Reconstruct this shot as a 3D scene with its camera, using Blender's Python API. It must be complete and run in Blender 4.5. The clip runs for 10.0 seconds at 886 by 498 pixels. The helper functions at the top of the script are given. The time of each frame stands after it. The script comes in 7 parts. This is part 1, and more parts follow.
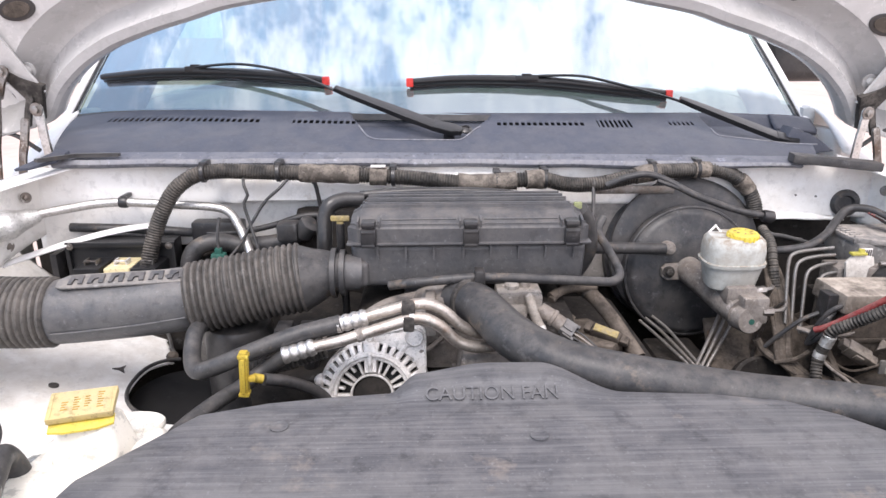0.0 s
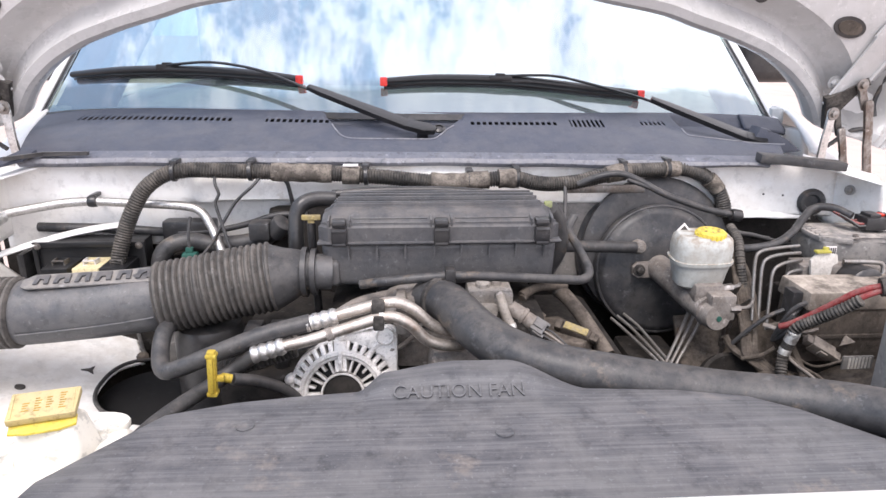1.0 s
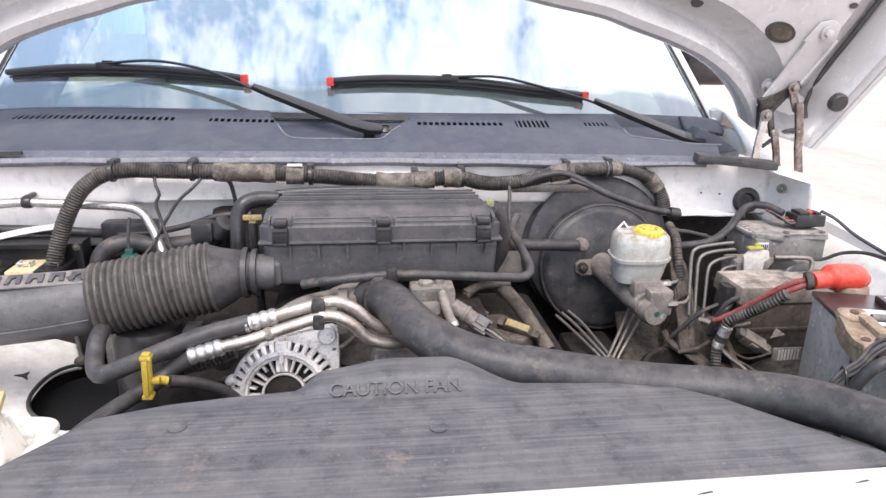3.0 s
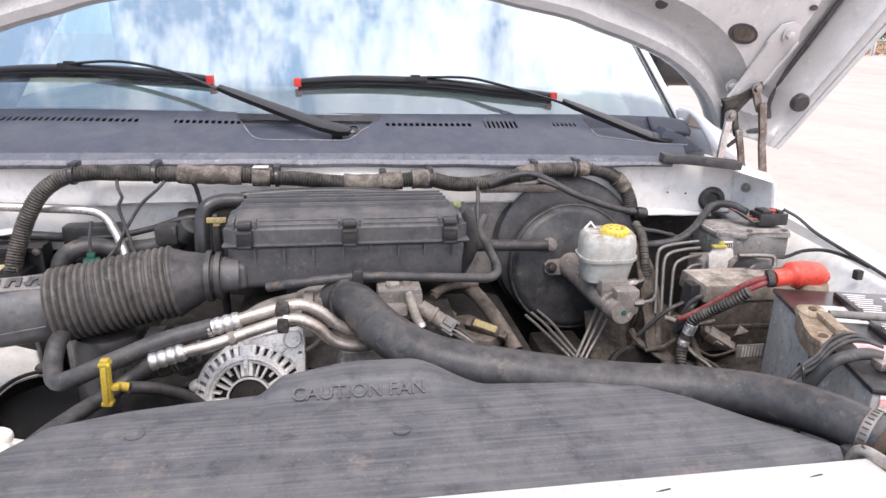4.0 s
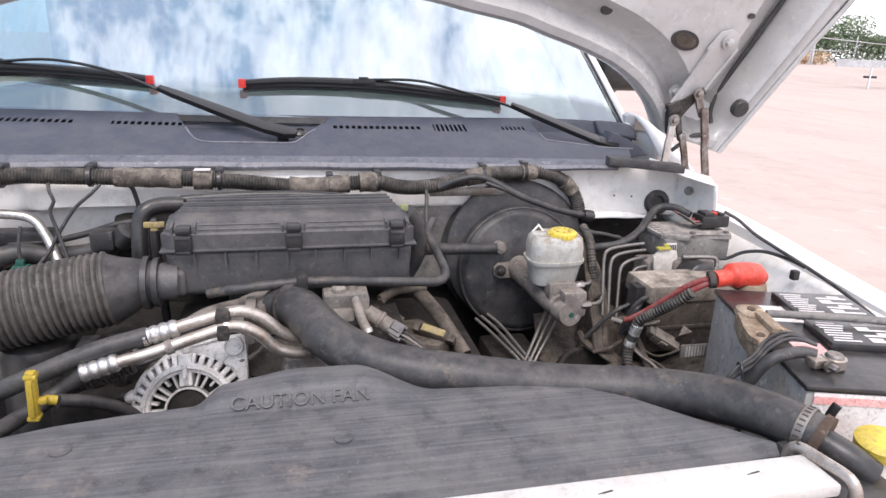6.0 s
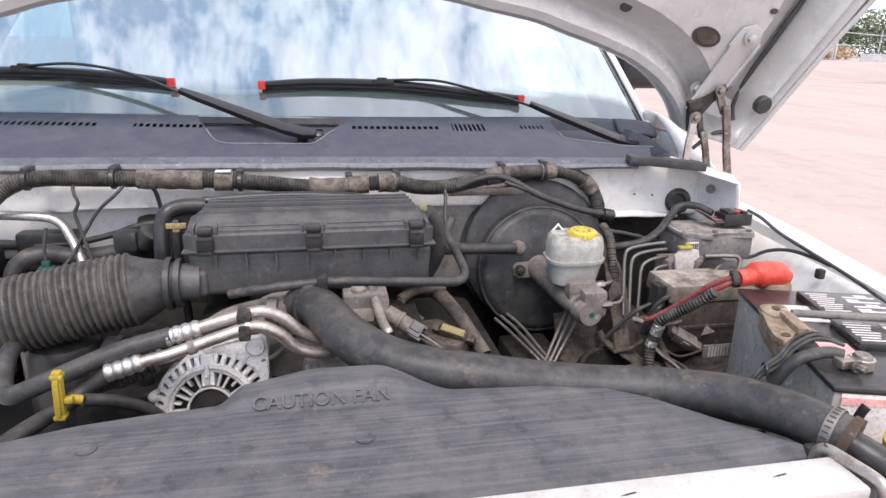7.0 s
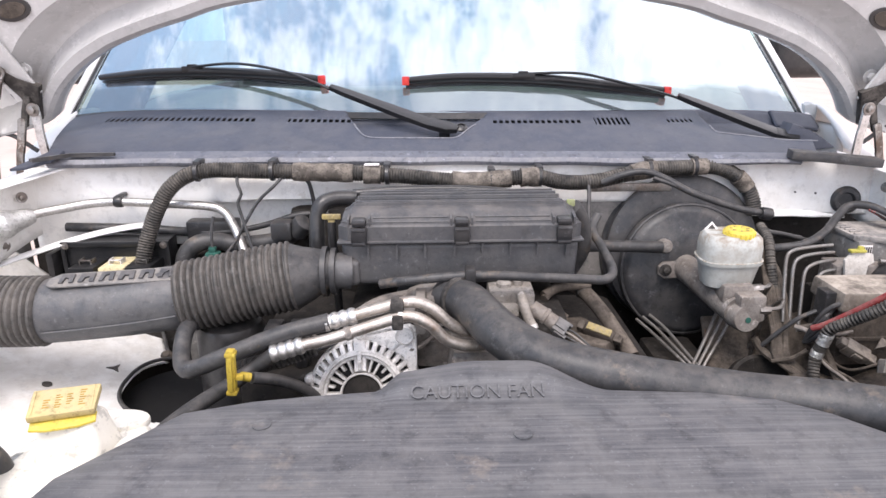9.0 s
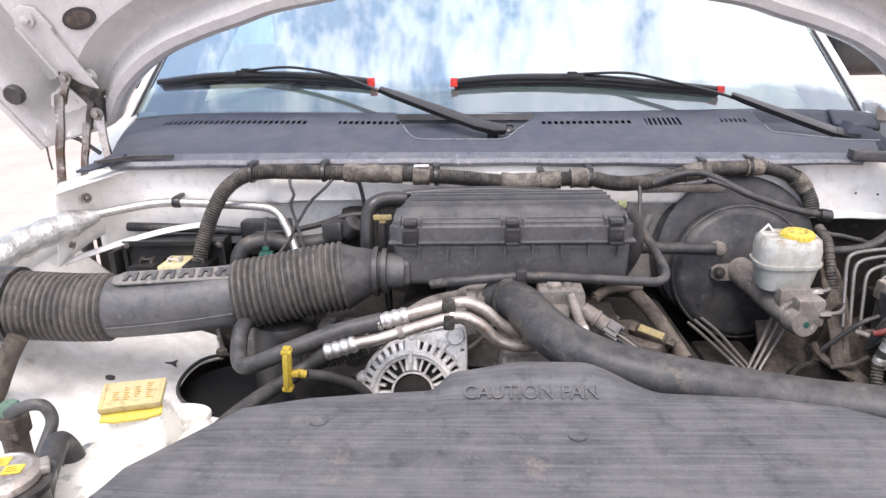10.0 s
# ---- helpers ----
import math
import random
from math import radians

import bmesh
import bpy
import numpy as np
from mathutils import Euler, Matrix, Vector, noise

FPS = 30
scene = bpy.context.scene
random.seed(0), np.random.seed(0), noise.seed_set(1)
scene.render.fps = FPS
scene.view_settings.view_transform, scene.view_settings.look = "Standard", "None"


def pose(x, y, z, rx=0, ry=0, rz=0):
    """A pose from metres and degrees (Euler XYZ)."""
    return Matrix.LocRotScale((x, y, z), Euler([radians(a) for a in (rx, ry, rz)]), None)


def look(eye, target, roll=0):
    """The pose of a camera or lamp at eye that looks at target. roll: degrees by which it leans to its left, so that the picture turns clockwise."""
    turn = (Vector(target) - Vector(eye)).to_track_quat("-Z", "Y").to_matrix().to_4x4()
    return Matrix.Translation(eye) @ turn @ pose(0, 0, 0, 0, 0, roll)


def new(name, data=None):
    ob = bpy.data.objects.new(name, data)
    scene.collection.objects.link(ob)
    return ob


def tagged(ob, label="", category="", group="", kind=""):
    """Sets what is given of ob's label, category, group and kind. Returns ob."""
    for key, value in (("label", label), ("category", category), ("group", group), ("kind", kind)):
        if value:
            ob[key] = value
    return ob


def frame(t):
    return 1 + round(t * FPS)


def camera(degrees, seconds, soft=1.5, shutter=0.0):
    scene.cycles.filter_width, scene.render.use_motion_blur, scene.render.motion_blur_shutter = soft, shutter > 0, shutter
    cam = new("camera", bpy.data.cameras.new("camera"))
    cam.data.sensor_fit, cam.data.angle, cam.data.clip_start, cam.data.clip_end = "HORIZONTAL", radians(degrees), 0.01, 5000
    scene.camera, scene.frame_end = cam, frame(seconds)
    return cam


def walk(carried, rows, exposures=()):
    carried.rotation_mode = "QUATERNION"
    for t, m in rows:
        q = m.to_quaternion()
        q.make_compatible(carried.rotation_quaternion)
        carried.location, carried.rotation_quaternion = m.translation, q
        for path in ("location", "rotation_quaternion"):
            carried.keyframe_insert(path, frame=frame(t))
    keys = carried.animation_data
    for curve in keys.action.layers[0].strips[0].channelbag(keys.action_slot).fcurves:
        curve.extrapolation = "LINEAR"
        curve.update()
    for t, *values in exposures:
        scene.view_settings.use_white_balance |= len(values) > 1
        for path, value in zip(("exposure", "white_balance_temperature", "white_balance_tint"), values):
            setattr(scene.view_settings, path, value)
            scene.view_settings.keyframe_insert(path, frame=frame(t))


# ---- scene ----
cam = camera(68.6, 10.0)
METRES, EYE, TILT, LEAN, TURN = 0.18, 1.52, -18.0, 0.0, -2.0
ROWS = [
    (0.0, 0.0, 0.0, 0.0, 0.0, 0.0, 0.0),
    (0.5, 0.0361, -0.0175, 0.0026, -0.82, -0.05, 0.09),
    (1.0, 0.0999, -0.0223, -0.0048, -1.56, -0.06, 0.13),
    (1.5, 0.1299, -0.0138, -0.0045, -2.34, -0.06, 0.07),
    (2.0, 0.1643, -0.0355, -0.0196, -3.13, -0.06, 0.25),
    (2.5, 0.2191, -0.0668, -0.028, -3.94, 0.01, 0.36),
    (4.0, 0.3859, -0.0767, -0.0208, -6.74, 0.03, 1.11),
    (4.5, 0.4173, -0.0648, -0.0243, -7.62, 0.13, 1.19),
    (5.0, 0.4392, -0.0402, -0.0212, -8.43, 0.24, 1.41),
    (5.5, 0.4685, -0.037, -0.0247, -9.16, 0.26, 1.37),
    (5.7, 0.4725, -0.0360, -0.0246, -9.57, 0.27, 1.40),
    (6.25, 0.4760, -0.0300, -0.0232, -11.1, 0.28, 1.58),
    (6.8, 0.4720, -0.0240, -0.0222, -10.36, 0.30, 1.72),
    (7.0, 0.4634, -0.0214, -0.0218, -9.01, 0.3, 1.74),
    (7.5, 0.3956, 0.0126, -0.0222, -5.43, 0.33, 1.49),
    (8.0, 0.3261, 0.0354, -0.0217, -3.29, 0.24, 0.96),
    (8.5, 0.2341, 0.0423, -0.027, -1.29, 0.13, 0.41),
    (9.0, 0.1615, 0.0359, -0.0233, 0.84, 0.06, 0.15),
    (9.5, 0.1221, 0.0232, -0.0201, 2.64, 0.07, -0.01),
    (10.0, 0.0697, 0.0008, -0.025, 4.35, 0.14, -0.19),
]
walk(cam, [(t, pose(-0.05, 0, EYE, TILT, LEAN, TURN) @ pose(METRES * x, METRES * y, METRES * z, 90 + pitch, roll, yaw)) for t, x, y, z, yaw, pitch, roll in ROWS],
     [(t, e + 0.035, 6750, 16) for t, e in ((0.0, 0.2), (2.5, 0.2), (4.0, 0.1), (5.5, -0.04), (7.0, -0.14), (7.5, -0.10), (8.3, 0.06), (9.0, 0.16), (10.0, 0.18))])

# ---- light ----
world = bpy.data.worlds.new("hazy_sky")
scene.world = world
world.use_nodes = True
wn, wl = world.node_tree.nodes, world.node_tree.links
wn.clear()
sky = wn.new("ShaderNodeTexSky")
sky.sky_type, sky.sun_disc = "NISHITA", False
sky.sun_elevation, sky.sun_rotation = radians(57), radians(199)
sky.air_density, sky.dust_density = 1.0, 0.6
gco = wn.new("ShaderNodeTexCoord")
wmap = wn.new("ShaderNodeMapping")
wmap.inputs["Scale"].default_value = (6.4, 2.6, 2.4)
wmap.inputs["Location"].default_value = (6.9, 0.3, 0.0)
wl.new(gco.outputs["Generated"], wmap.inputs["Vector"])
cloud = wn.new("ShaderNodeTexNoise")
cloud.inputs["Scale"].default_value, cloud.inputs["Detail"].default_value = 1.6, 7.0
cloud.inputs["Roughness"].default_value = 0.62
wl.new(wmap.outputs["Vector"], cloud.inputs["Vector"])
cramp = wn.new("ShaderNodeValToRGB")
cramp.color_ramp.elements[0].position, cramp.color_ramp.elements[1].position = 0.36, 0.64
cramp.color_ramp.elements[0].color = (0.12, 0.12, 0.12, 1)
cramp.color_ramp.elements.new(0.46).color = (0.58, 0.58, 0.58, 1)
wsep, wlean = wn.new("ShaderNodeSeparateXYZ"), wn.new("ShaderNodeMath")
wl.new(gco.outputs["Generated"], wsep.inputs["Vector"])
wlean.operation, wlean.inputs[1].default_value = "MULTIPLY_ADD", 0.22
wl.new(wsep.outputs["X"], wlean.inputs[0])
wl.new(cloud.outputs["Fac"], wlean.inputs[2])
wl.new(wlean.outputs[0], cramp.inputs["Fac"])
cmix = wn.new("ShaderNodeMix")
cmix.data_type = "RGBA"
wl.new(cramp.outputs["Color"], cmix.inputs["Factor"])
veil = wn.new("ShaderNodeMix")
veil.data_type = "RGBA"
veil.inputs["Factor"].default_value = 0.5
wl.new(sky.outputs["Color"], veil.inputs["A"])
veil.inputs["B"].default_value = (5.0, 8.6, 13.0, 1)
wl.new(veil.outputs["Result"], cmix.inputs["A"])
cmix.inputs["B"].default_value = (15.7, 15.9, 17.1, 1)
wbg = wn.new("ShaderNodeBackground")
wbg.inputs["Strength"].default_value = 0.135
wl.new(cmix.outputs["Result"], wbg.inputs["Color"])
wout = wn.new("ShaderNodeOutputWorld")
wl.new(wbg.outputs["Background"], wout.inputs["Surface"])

sun = new("sun", bpy.data.lights.new("sun", "SUN"))
sun.data.energy, sun.data.angle, sun.data.color = 2.6, radians(26), (1.0, 0.97, 0.93)
sun.matrix_world = look((-0.8, -1.7, 4.8), (0.0, 0.6, 1.0))

# ---- builders ----
def link(name, mesh, mat, parent=None, label="", smooth=True, angle=40):
    ob = new(name, mesh)
    if mat:
        mesh.materials.append(mat)
    if smooth:
        mesh.shade_smooth()
        mesh.set_sharp_from_angle(angle=radians(angle))
    if parent:
        ob.parent = parent
        ob.matrix_parent_inverse = at_world(parent).inverted()
    if label:
        tagged(ob, label)
    return ob


def at_world(ob):
    m = ob.matrix_basis.copy()
    if ob.parent:
        return at_world(ob.parent) @ ob.matrix_parent_inverse @ m
    return m


def thing(name, loc, label, category, group="", kind=""):
    ob = new(name)
    ob.empty_display_size = 0.05
    ob.location = loc
    return tagged(ob, label, category, group, kind)


def part(name, bm, mat, parent, label="", smooth=True, angle=40):
    me = bpy.data.meshes.new(name)
    if isinstance(bm, tuple):
        me.from_pydata(bm[0], [], bm[1])
        me.validate()
        b = bmesh.new()
        b.from_mesh(me)
        bmesh.ops.recalc_face_normals(b, faces=b.faces)
        b.to_mesh(me)
        b.free()
    else:
        bmesh.ops.recalc_face_normals(bm, faces=bm.faces)
        bm.to_mesh(me)
        bm.free()
    return link(name, me, mat, parent, label, smooth, angle)


def whole(name, bm, mat, label, category, group="", kind="", smooth=True, angle=40):
    return tagged(part(name, bm, mat, None, label, smooth, angle), label, category, group, kind)


def bevelled(bm, r, seg=2):
    if r > 0:
        bmesh.ops.bevel(bm, geom=list(bm.edges), offset=r, segments=seg, profile=0.6, affect="EDGES", clamp_overlap=True)
    return bm


def block(x0, x1, y0, y1, z0, z1, r=0.004, m=None, taper=1.0, seg=2):
    """A box with rounded edges; taper narrows its top."""
    bm = bmesh.new()
    bmesh.ops.create_cube(bm, size=1)
    cx, cy = (x0 + x1) / 2, (y0 + y1) / 2
    for v in bm.verts:
        k = taper if v.co.z > 0 else 1.0
        v.co = Vector((cx + v.co.x * (x1 - x0) * k, cy + v.co.y * (y1 - y0) * k, z0 + (v.co.z + 0.5) * (z1 - z0)))
    bevelled(bm, r, seg)
    if m is not None:
        bm.transform(m)
    return bm


def join(*bms):
    out = bmesh.new()
    me = bpy.data.meshes.new("tmp")
    for b in bms:
        if isinstance(b, tuple):
            me.clear_geometry()
            me.from_pydata(b[0], [], b[1])
        else:
            b.to_mesh(me)
            b.free()
        out.from_mesh(me)
    bpy.data.meshes.remove(me)
    return out


def path(pts, per=8):
    """Catmull-Rom curve through the points."""
    p = [Vector(q) for q in pts]
    if len(p) < 3:
        return [p[0].lerp(p[-1], i / per) for i in range(per + 1)]
    p = [2 * p[0] - p[1]] + p + [2 * p[-1] - p[-2]]
    out = []
    for i in range(1, len(p) - 2):
        a, b, c, d = p[i - 1:i + 3]
        for k in range(per):
            t = k / per
            out.append(0.5 * (2 * b + (c - a) * t + (2 * a - 5 * b + 4 * c - d) * t * t + (3 * b - a - 3 * c + d) * t ** 3))
    out.append(p[-2])
    return out


def resample(line, step):
    acc = [0.0]
    for a, b in zip(line, line[1:]):
        acc.append(acc[-1] + (b - a).length)
    n = max(2, int(acc[-1] / step) + 1)
    out, j = [], 0
    for i in range(n):
        s = acc[-1] * i / (n - 1)
        while j < len(acc) - 2 and acc[j + 1] < s:
            j += 1
        d = acc[j + 1] - acc[j]
        out.append(line[j].lerp(line[j + 1], (s - acc[j]) / d if d > 0 else 0))
    return out, acc[-1]


def tube(pts, r, n=14, step=0.012, per=10, prof=None, squash=1.0, caps=True):
    """A round hose or pipe through the points; prof(s, length) gives a factor on its radius."""
    line, length = resample(path(pts, per), step)
    verts, faces = [], []
    t0 = (line[1] - line[0]).normalized()
    up = Vector((0, 0, 1)) if abs(t0.z) < 0.9 else Vector((1, 0, 0))
    side = t0.cross(up).normalized()
    m = len(line)
    for i, q in enumerate(line):
        t = (line[min(i + 1, m - 1)] - line[max(i - 1, 0)]).normalized()
        side = (side - t * side.dot(t)).normalized()
        u = side.cross(t)
        s = length * i / (m - 1)
        k = r * (prof(s, length) if prof else 1.0)
        for j in range(n):
            a = 2 * math.pi * j / n
            verts.append(q + side * (k * math.cos(a)) + u * (k * squash * math.sin(a)))
    for i in range(m - 1):
        for j in range(n):
            k = (j + 1) % n
            faces.append((i * n + j, i * n + k, (i + 1) * n + k, (i + 1) * n + j))
    if caps:
        faces.append(tuple(range(n))[::-1])
        faces.append(tuple((m - 1) * n + j for j in range(n)))
    return verts, faces


def ribs(pitch, depth):
    return lambda s, length: 1.0 - depth * (0.5 + 0.5 * math.cos(2 * math.pi * s / pitch)) ** 2


def lathe(profile, origin, axis=(0, 0, 1), n=28, closed=True):
    """A turned body: profile of (radius, height) pairs along axis from origin."""
    q = Vector(axis).to_track_quat("Z", "Y").to_matrix()
    o = Vector(origin)
    verts, faces = [], []
    for r, h in profile:
        for j in range(n):
            a = 2 * math.pi * j / n
            verts.append(o + q @ Vector((r * math.cos(a), r * math.sin(a), h)))
    for i in range(len(profile) - 1):
        for j in range(n):
            k = (j + 1) % n
            faces.append((i * n + j, i * n + k, (i + 1) * n + k, (i + 1) * n + j))
    if closed:
        faces.append(tuple(range(n))[::-1])
        faces.append(tuple((len(profile) - 1) * n + j for j in range(n)))
    return verts, faces


def grid(f, us, vs, skip=None):
    """A sheet through f(u, v); skip(i, j) leaves a cell open."""
    verts = [Vector(f(u, v)) for v in vs for u in us]
    n = len(us)
    faces = [(j * n + i, j * n + i + 1, (j + 1) * n + i + 1, (j + 1) * n + i)
             for j in range(len(vs) - 1) for i in range(n - 1) if not (skip and skip(i, j))]
    return verts, faces


def thick(ob, t, offset=-1.0):
    mod = ob.modifiers.new("thickness", "SOLIDIFY")
    mod.thickness, mod.offset = t, offset
    return ob


def prism(outline, depth, m, r=0.0, seg=2):
    """A flat outline (x, y) given depth along z, set at the pose m."""
    bm = bmesh.new()
    lo = [bm.verts.new((x, y, 0)) for x, y in outline]
    hi = [bm.verts.new((x, y, depth)) for x, y in outline]
    bm.faces.new(lo[::-1])
    bm.faces.new(hi)
    n = len(lo)
    for i in range(n):
        bm.faces.new((lo[i], lo[(i + 1) % n], hi[(i + 1) % n], hi[i]))
    if r:
        edges = [e for e in bm.edges if len(e.link_faces) == 2 and any(len(f.verts) == n and n > 4 for f in e.link_faces)] or list(bm.edges)
        bmesh.ops.bevel(bm, geom=edges, offset=r, segments=seg, profile=0.6, affect="EDGES", clamp_overlap=True)
    bm.transform(m)
    return bm


def oval(rx, ry, n=24):
    return [(rx * math.cos(2 * math.pi * i / n), ry * math.sin(2 * math.pi * i / n)) for i in range(n)]


def lerps(x, xs, ys):
    return float(np.interp(x, xs, ys))


def spread(a, b, n):
    return [a + (b - a) * i / (n - 1) for i in range(n)]


def frame_at(origin, z_axis, x_hint=(1, 0, 0)):
    """A pose whose z points along z_axis and whose x lies near x_hint."""
    z = Vector(z_axis).normalized()
    x = Vector(x_hint)
    x = (x - z * x.dot(z)).normalized()
    m = Matrix((x, z.cross(x), z)).transposed().to_4x4()
    m.translation = Vector(origin)
    return m


def hexbolt(p, axis, r=0.007, h=0.006):
    return join(lathe([(r * 1.7, 0), (r * 1.7, h * 0.3)], p, axis, 16), lathe([(r, h * 0.3), (r, h), (r * 0.8, h * 1.1)], p, axis, 6))


def words(text, size, m, depth=0.002):
    """Raised lettering as a mesh."""
    cu = bpy.data.curves.new("words", "FONT")
    cu.body, cu.size, cu.extrude, cu.align_x = text, size, depth / 2, "CENTER"
    ob = new("words", cu)
    me = bpy.data.meshes.new_from_object(ob.evaluated_get(bpy.context.evaluated_depsgraph_get()))
    bpy.data.objects.remove(ob)
    bpy.data.curves.remove(cu)
    bm = bmesh.new()
    bm.from_mesh(me)
    bpy.data.meshes.remove(me)
    bm.transform(m)
    return bm


# ---- materials ----
def material(name, base, rough=0.5, metal=0.0, second=None, amount=0.5, scale=9.0, stretch=(1, 1, 1), fine=120.0,
             bump=0.15, dust=None, dust_amount=0.0, speck=0.12, coat=0.0, bump_distance=0.002, stain=None, stain_scale=5.0, stain_edge=0.6, spec=0.3):
    """A surface with broad blotches of a second colour, fine grain, and dust lying on what faces up."""
    m = bpy.data.materials.new(name)
    m.use_nodes = True
    n, l = m.node_tree.nodes, m.node_tree.links
    b = n["Principled BSDF"]
    b.inputs["Metallic"].default_value = metal
    b.inputs["Coat Weight"].default_value = coat
    b.inputs["Specular IOR Level"].default_value = spec
    geo = n.new("ShaderNodeNewGeometry")
    mp = n.new("ShaderNodeMapping")
    mp.inputs["Scale"].default_value = stretch
    l.new(geo.outputs["Position"], mp.inputs["Vector"])

    def noise_of(sc, detail, vec=mp):
        t = n.new("ShaderNodeTexNoise")
        t.inputs["Scale"].default_value, t.inputs["Detail"].default_value = sc, detail
        t.inputs["Roughness"].default_value = 0.7
        l.new(vec.outputs["Vector"] if vec is mp else vec.outputs["Position"], t.inputs["Vector"])
        return t.outputs["Fac"]

    def ramp(src, a, c):
        t = n.new("ShaderNodeMapRange")
        t.inputs["From Min"].default_value, t.inputs["From Max"].default_value = a, c
        l.new(src, t.inputs["Value"])
        return t.outputs["Result"]

    def mix(fac, a, c):
        t = n.new("ShaderNodeMix")
        t.data_type = "RGBA"
        for key, val in (("Factor", fac), ("A", a), ("B", c)):
            if isinstance(val, tuple):
                t.inputs[key].default_value = (*val, 1) if len(val) == 3 else val
            elif isinstance(val, float):
                t.inputs[key].default_value = val
            else:
                l.new(val, t.inputs[key])
        return t.outputs["Result"]

    def times(a, k):
        t = n.new("ShaderNodeMath")
        t.operation = "MULTIPLY"
        l.new(a, t.inputs[0])
        if isinstance(k, float):
            t.inputs[1].default_value = k
        else:
            l.new(k, t.inputs[1])
        return t.outputs[0]

    broad = noise_of(scale, 10.0)
    grain = noise_of(fine, 3.0, geo)
    second = second or tuple(min(1.0, c * 1.5) for c in base)
    col = mix(times(ramp(broad, 0.44, 0.60), float(amount)), base, second)
    grime = noise_of(scale * 5.5, 10.0, geo)
    soot = tuple(c * 0.45 for c in base)
    col = mix(times(ramp(grime, 0.53, 0.61), float(min(0.9, speck * 5))), col, soot)
    dark = tuple(c * (1 - speck * 2.2) for c in base)
    col = mix(times(ramp(grain, 0.52, 0.78), float(speck * 3)), col, dark)
    if stain:
        blot = noise_of(stain_scale, 9.0, geo)
        col = mix(times(ramp(blot, stain_edge, stain_edge + 0.09), 0.75), col, stain)
    fleck = noise_of(fine * 0.45, 6.0, geo)
    col = mix(times(ramp(fleck, 0.60, 0.66), float(min(0.8, speck * 4))), col, tuple(min(0.9, 0.06 + 2.2 * c) for c in base))
    rough_src = None
    if dust:
        sep = n.new("ShaderNodeSeparateXYZ")
        l.new(geo.outputs["Normal"], sep.inputs["Vector"])
        lie = ramp(sep.outputs["Z"], -0.5, 0.9)
        cov = times(times(ramp(noise_of(scale * 3.1, 10.0, geo), 0.42, 0.60), lie), float(dust_amount))
        col = mix(cov, col, dust)
        rr = n.new("ShaderNodeMapRange")
        rr.inputs["To Min"].default_value, rr.inputs["To Max"].default_value = rough, 0.92
        l.new(cov, rr.inputs["Value"])
        rough_src = rr.outputs["Result"]
    if rough_src is None:
        rr = n.new("ShaderNodeMapRange")
        rr.inputs["To Min"].default_value, rr.inputs["To Max"].default_value = max(0.03, rough - 0.1), min(1.0, rough + 0.14)
        l.new(broad, rr.inputs["Value"])
        rough_src = rr.outputs["Result"]
    l.new(col, b.inputs["Base Color"])
    l.new(rough_src, b.inputs["Roughness"])
    if bump:
        bp = n.new("ShaderNodeBump")
        bp.inputs["Strength"].default_value, bp.inputs["Distance"].default_value = bump, bump_distance
        both = n.new("ShaderNodeMath")
        both.operation = "ADD"
        l.new(grain, both.inputs[0])
        l.new(grime, both.inputs[1])
        l.new(both.outputs[0], bp.inputs["Height"])
        l.new(bp.outputs["Normal"], b.inputs["Normal"])
    return m


DUST = (0.24, 0.21, 0.185)
white_paint = material("white_paint", (0.84, 0.83, 0.82), 0.35, second=(0.78, 0.765, 0.745), amount=0.5, scale=6, dust=(0.55, 0.5, 0.44), dust_amount=0.2, bump=0.03, speck=0.02, spec=0.5)
bay_paint = material("bay_paint", (0.84, 0.83, 0.81), 0.5, second=(0.66, 0.62, 0.57), amount=0.5, scale=7, dust=(0.5, 0.45, 0.39), dust_amount=0.35, bump=0.06, speck=0.05, stain=(0.5, 0.44, 0.37), stain_scale=16.0, stain_edge=0.64)
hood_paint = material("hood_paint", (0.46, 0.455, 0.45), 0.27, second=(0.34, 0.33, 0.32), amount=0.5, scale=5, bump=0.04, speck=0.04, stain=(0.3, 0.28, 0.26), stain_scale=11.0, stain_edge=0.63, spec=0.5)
grey_paint = material("grey_paint", (0.15, 0.15, 0.155), 0.5, second=(0.12, 0.115, 0.11), amount=0.6, scale=12, dust=DUST, dust_amount=0.4)
cowl_plastic = material("cowl_plastic", (0.053, 0.060, 0.082), 0.55, second=(0.075, 0.079, 0.094), amount=0.5, scale=7, dust=(0.17, 0.165, 0.17), dust_amount=0.2, bump=0.25, fine=260, speck=0.04, stain=(0.15, 0.145, 0.145), stain_scale=9.0, stain_edge=0.66)
black_plastic = material("black_plastic", (0.058, 0.059, 0.064), 0.38, second=(0.10, 0.099, 0.10), amount=0.6, scale=11, dust=DUST, dust_amount=0.26, bump=0.2, fine=300, speck=0.09, stain=(0.16, 0.145, 0.13), stain_scale=12.0, stain_edge=0.64, spec=0.5)
dark_plastic = material("dark_plastic", (0.02, 0.02, 0.022), 0.3, second=(0.04, 0.038, 0.036), amount=0.5, scale=16, dust=DUST, dust_amount=0.12, speck=0.08, spec=0.5)
shroud_plastic = material("shroud_plastic", (0.076, 0.076, 0.082), 0.5, second=(0.15, 0.148, 0.152), amount=0.55, scale=6, stretch=(0.9, 34.0, 1), dust=(0.19, 0.182, 0.178), dust_amount=0.35, bump=0.12, fine=420, speck=0.08, stain=(0.20, 0.17, 0.148), stain_scale=6.5, stain_edge=0.585)
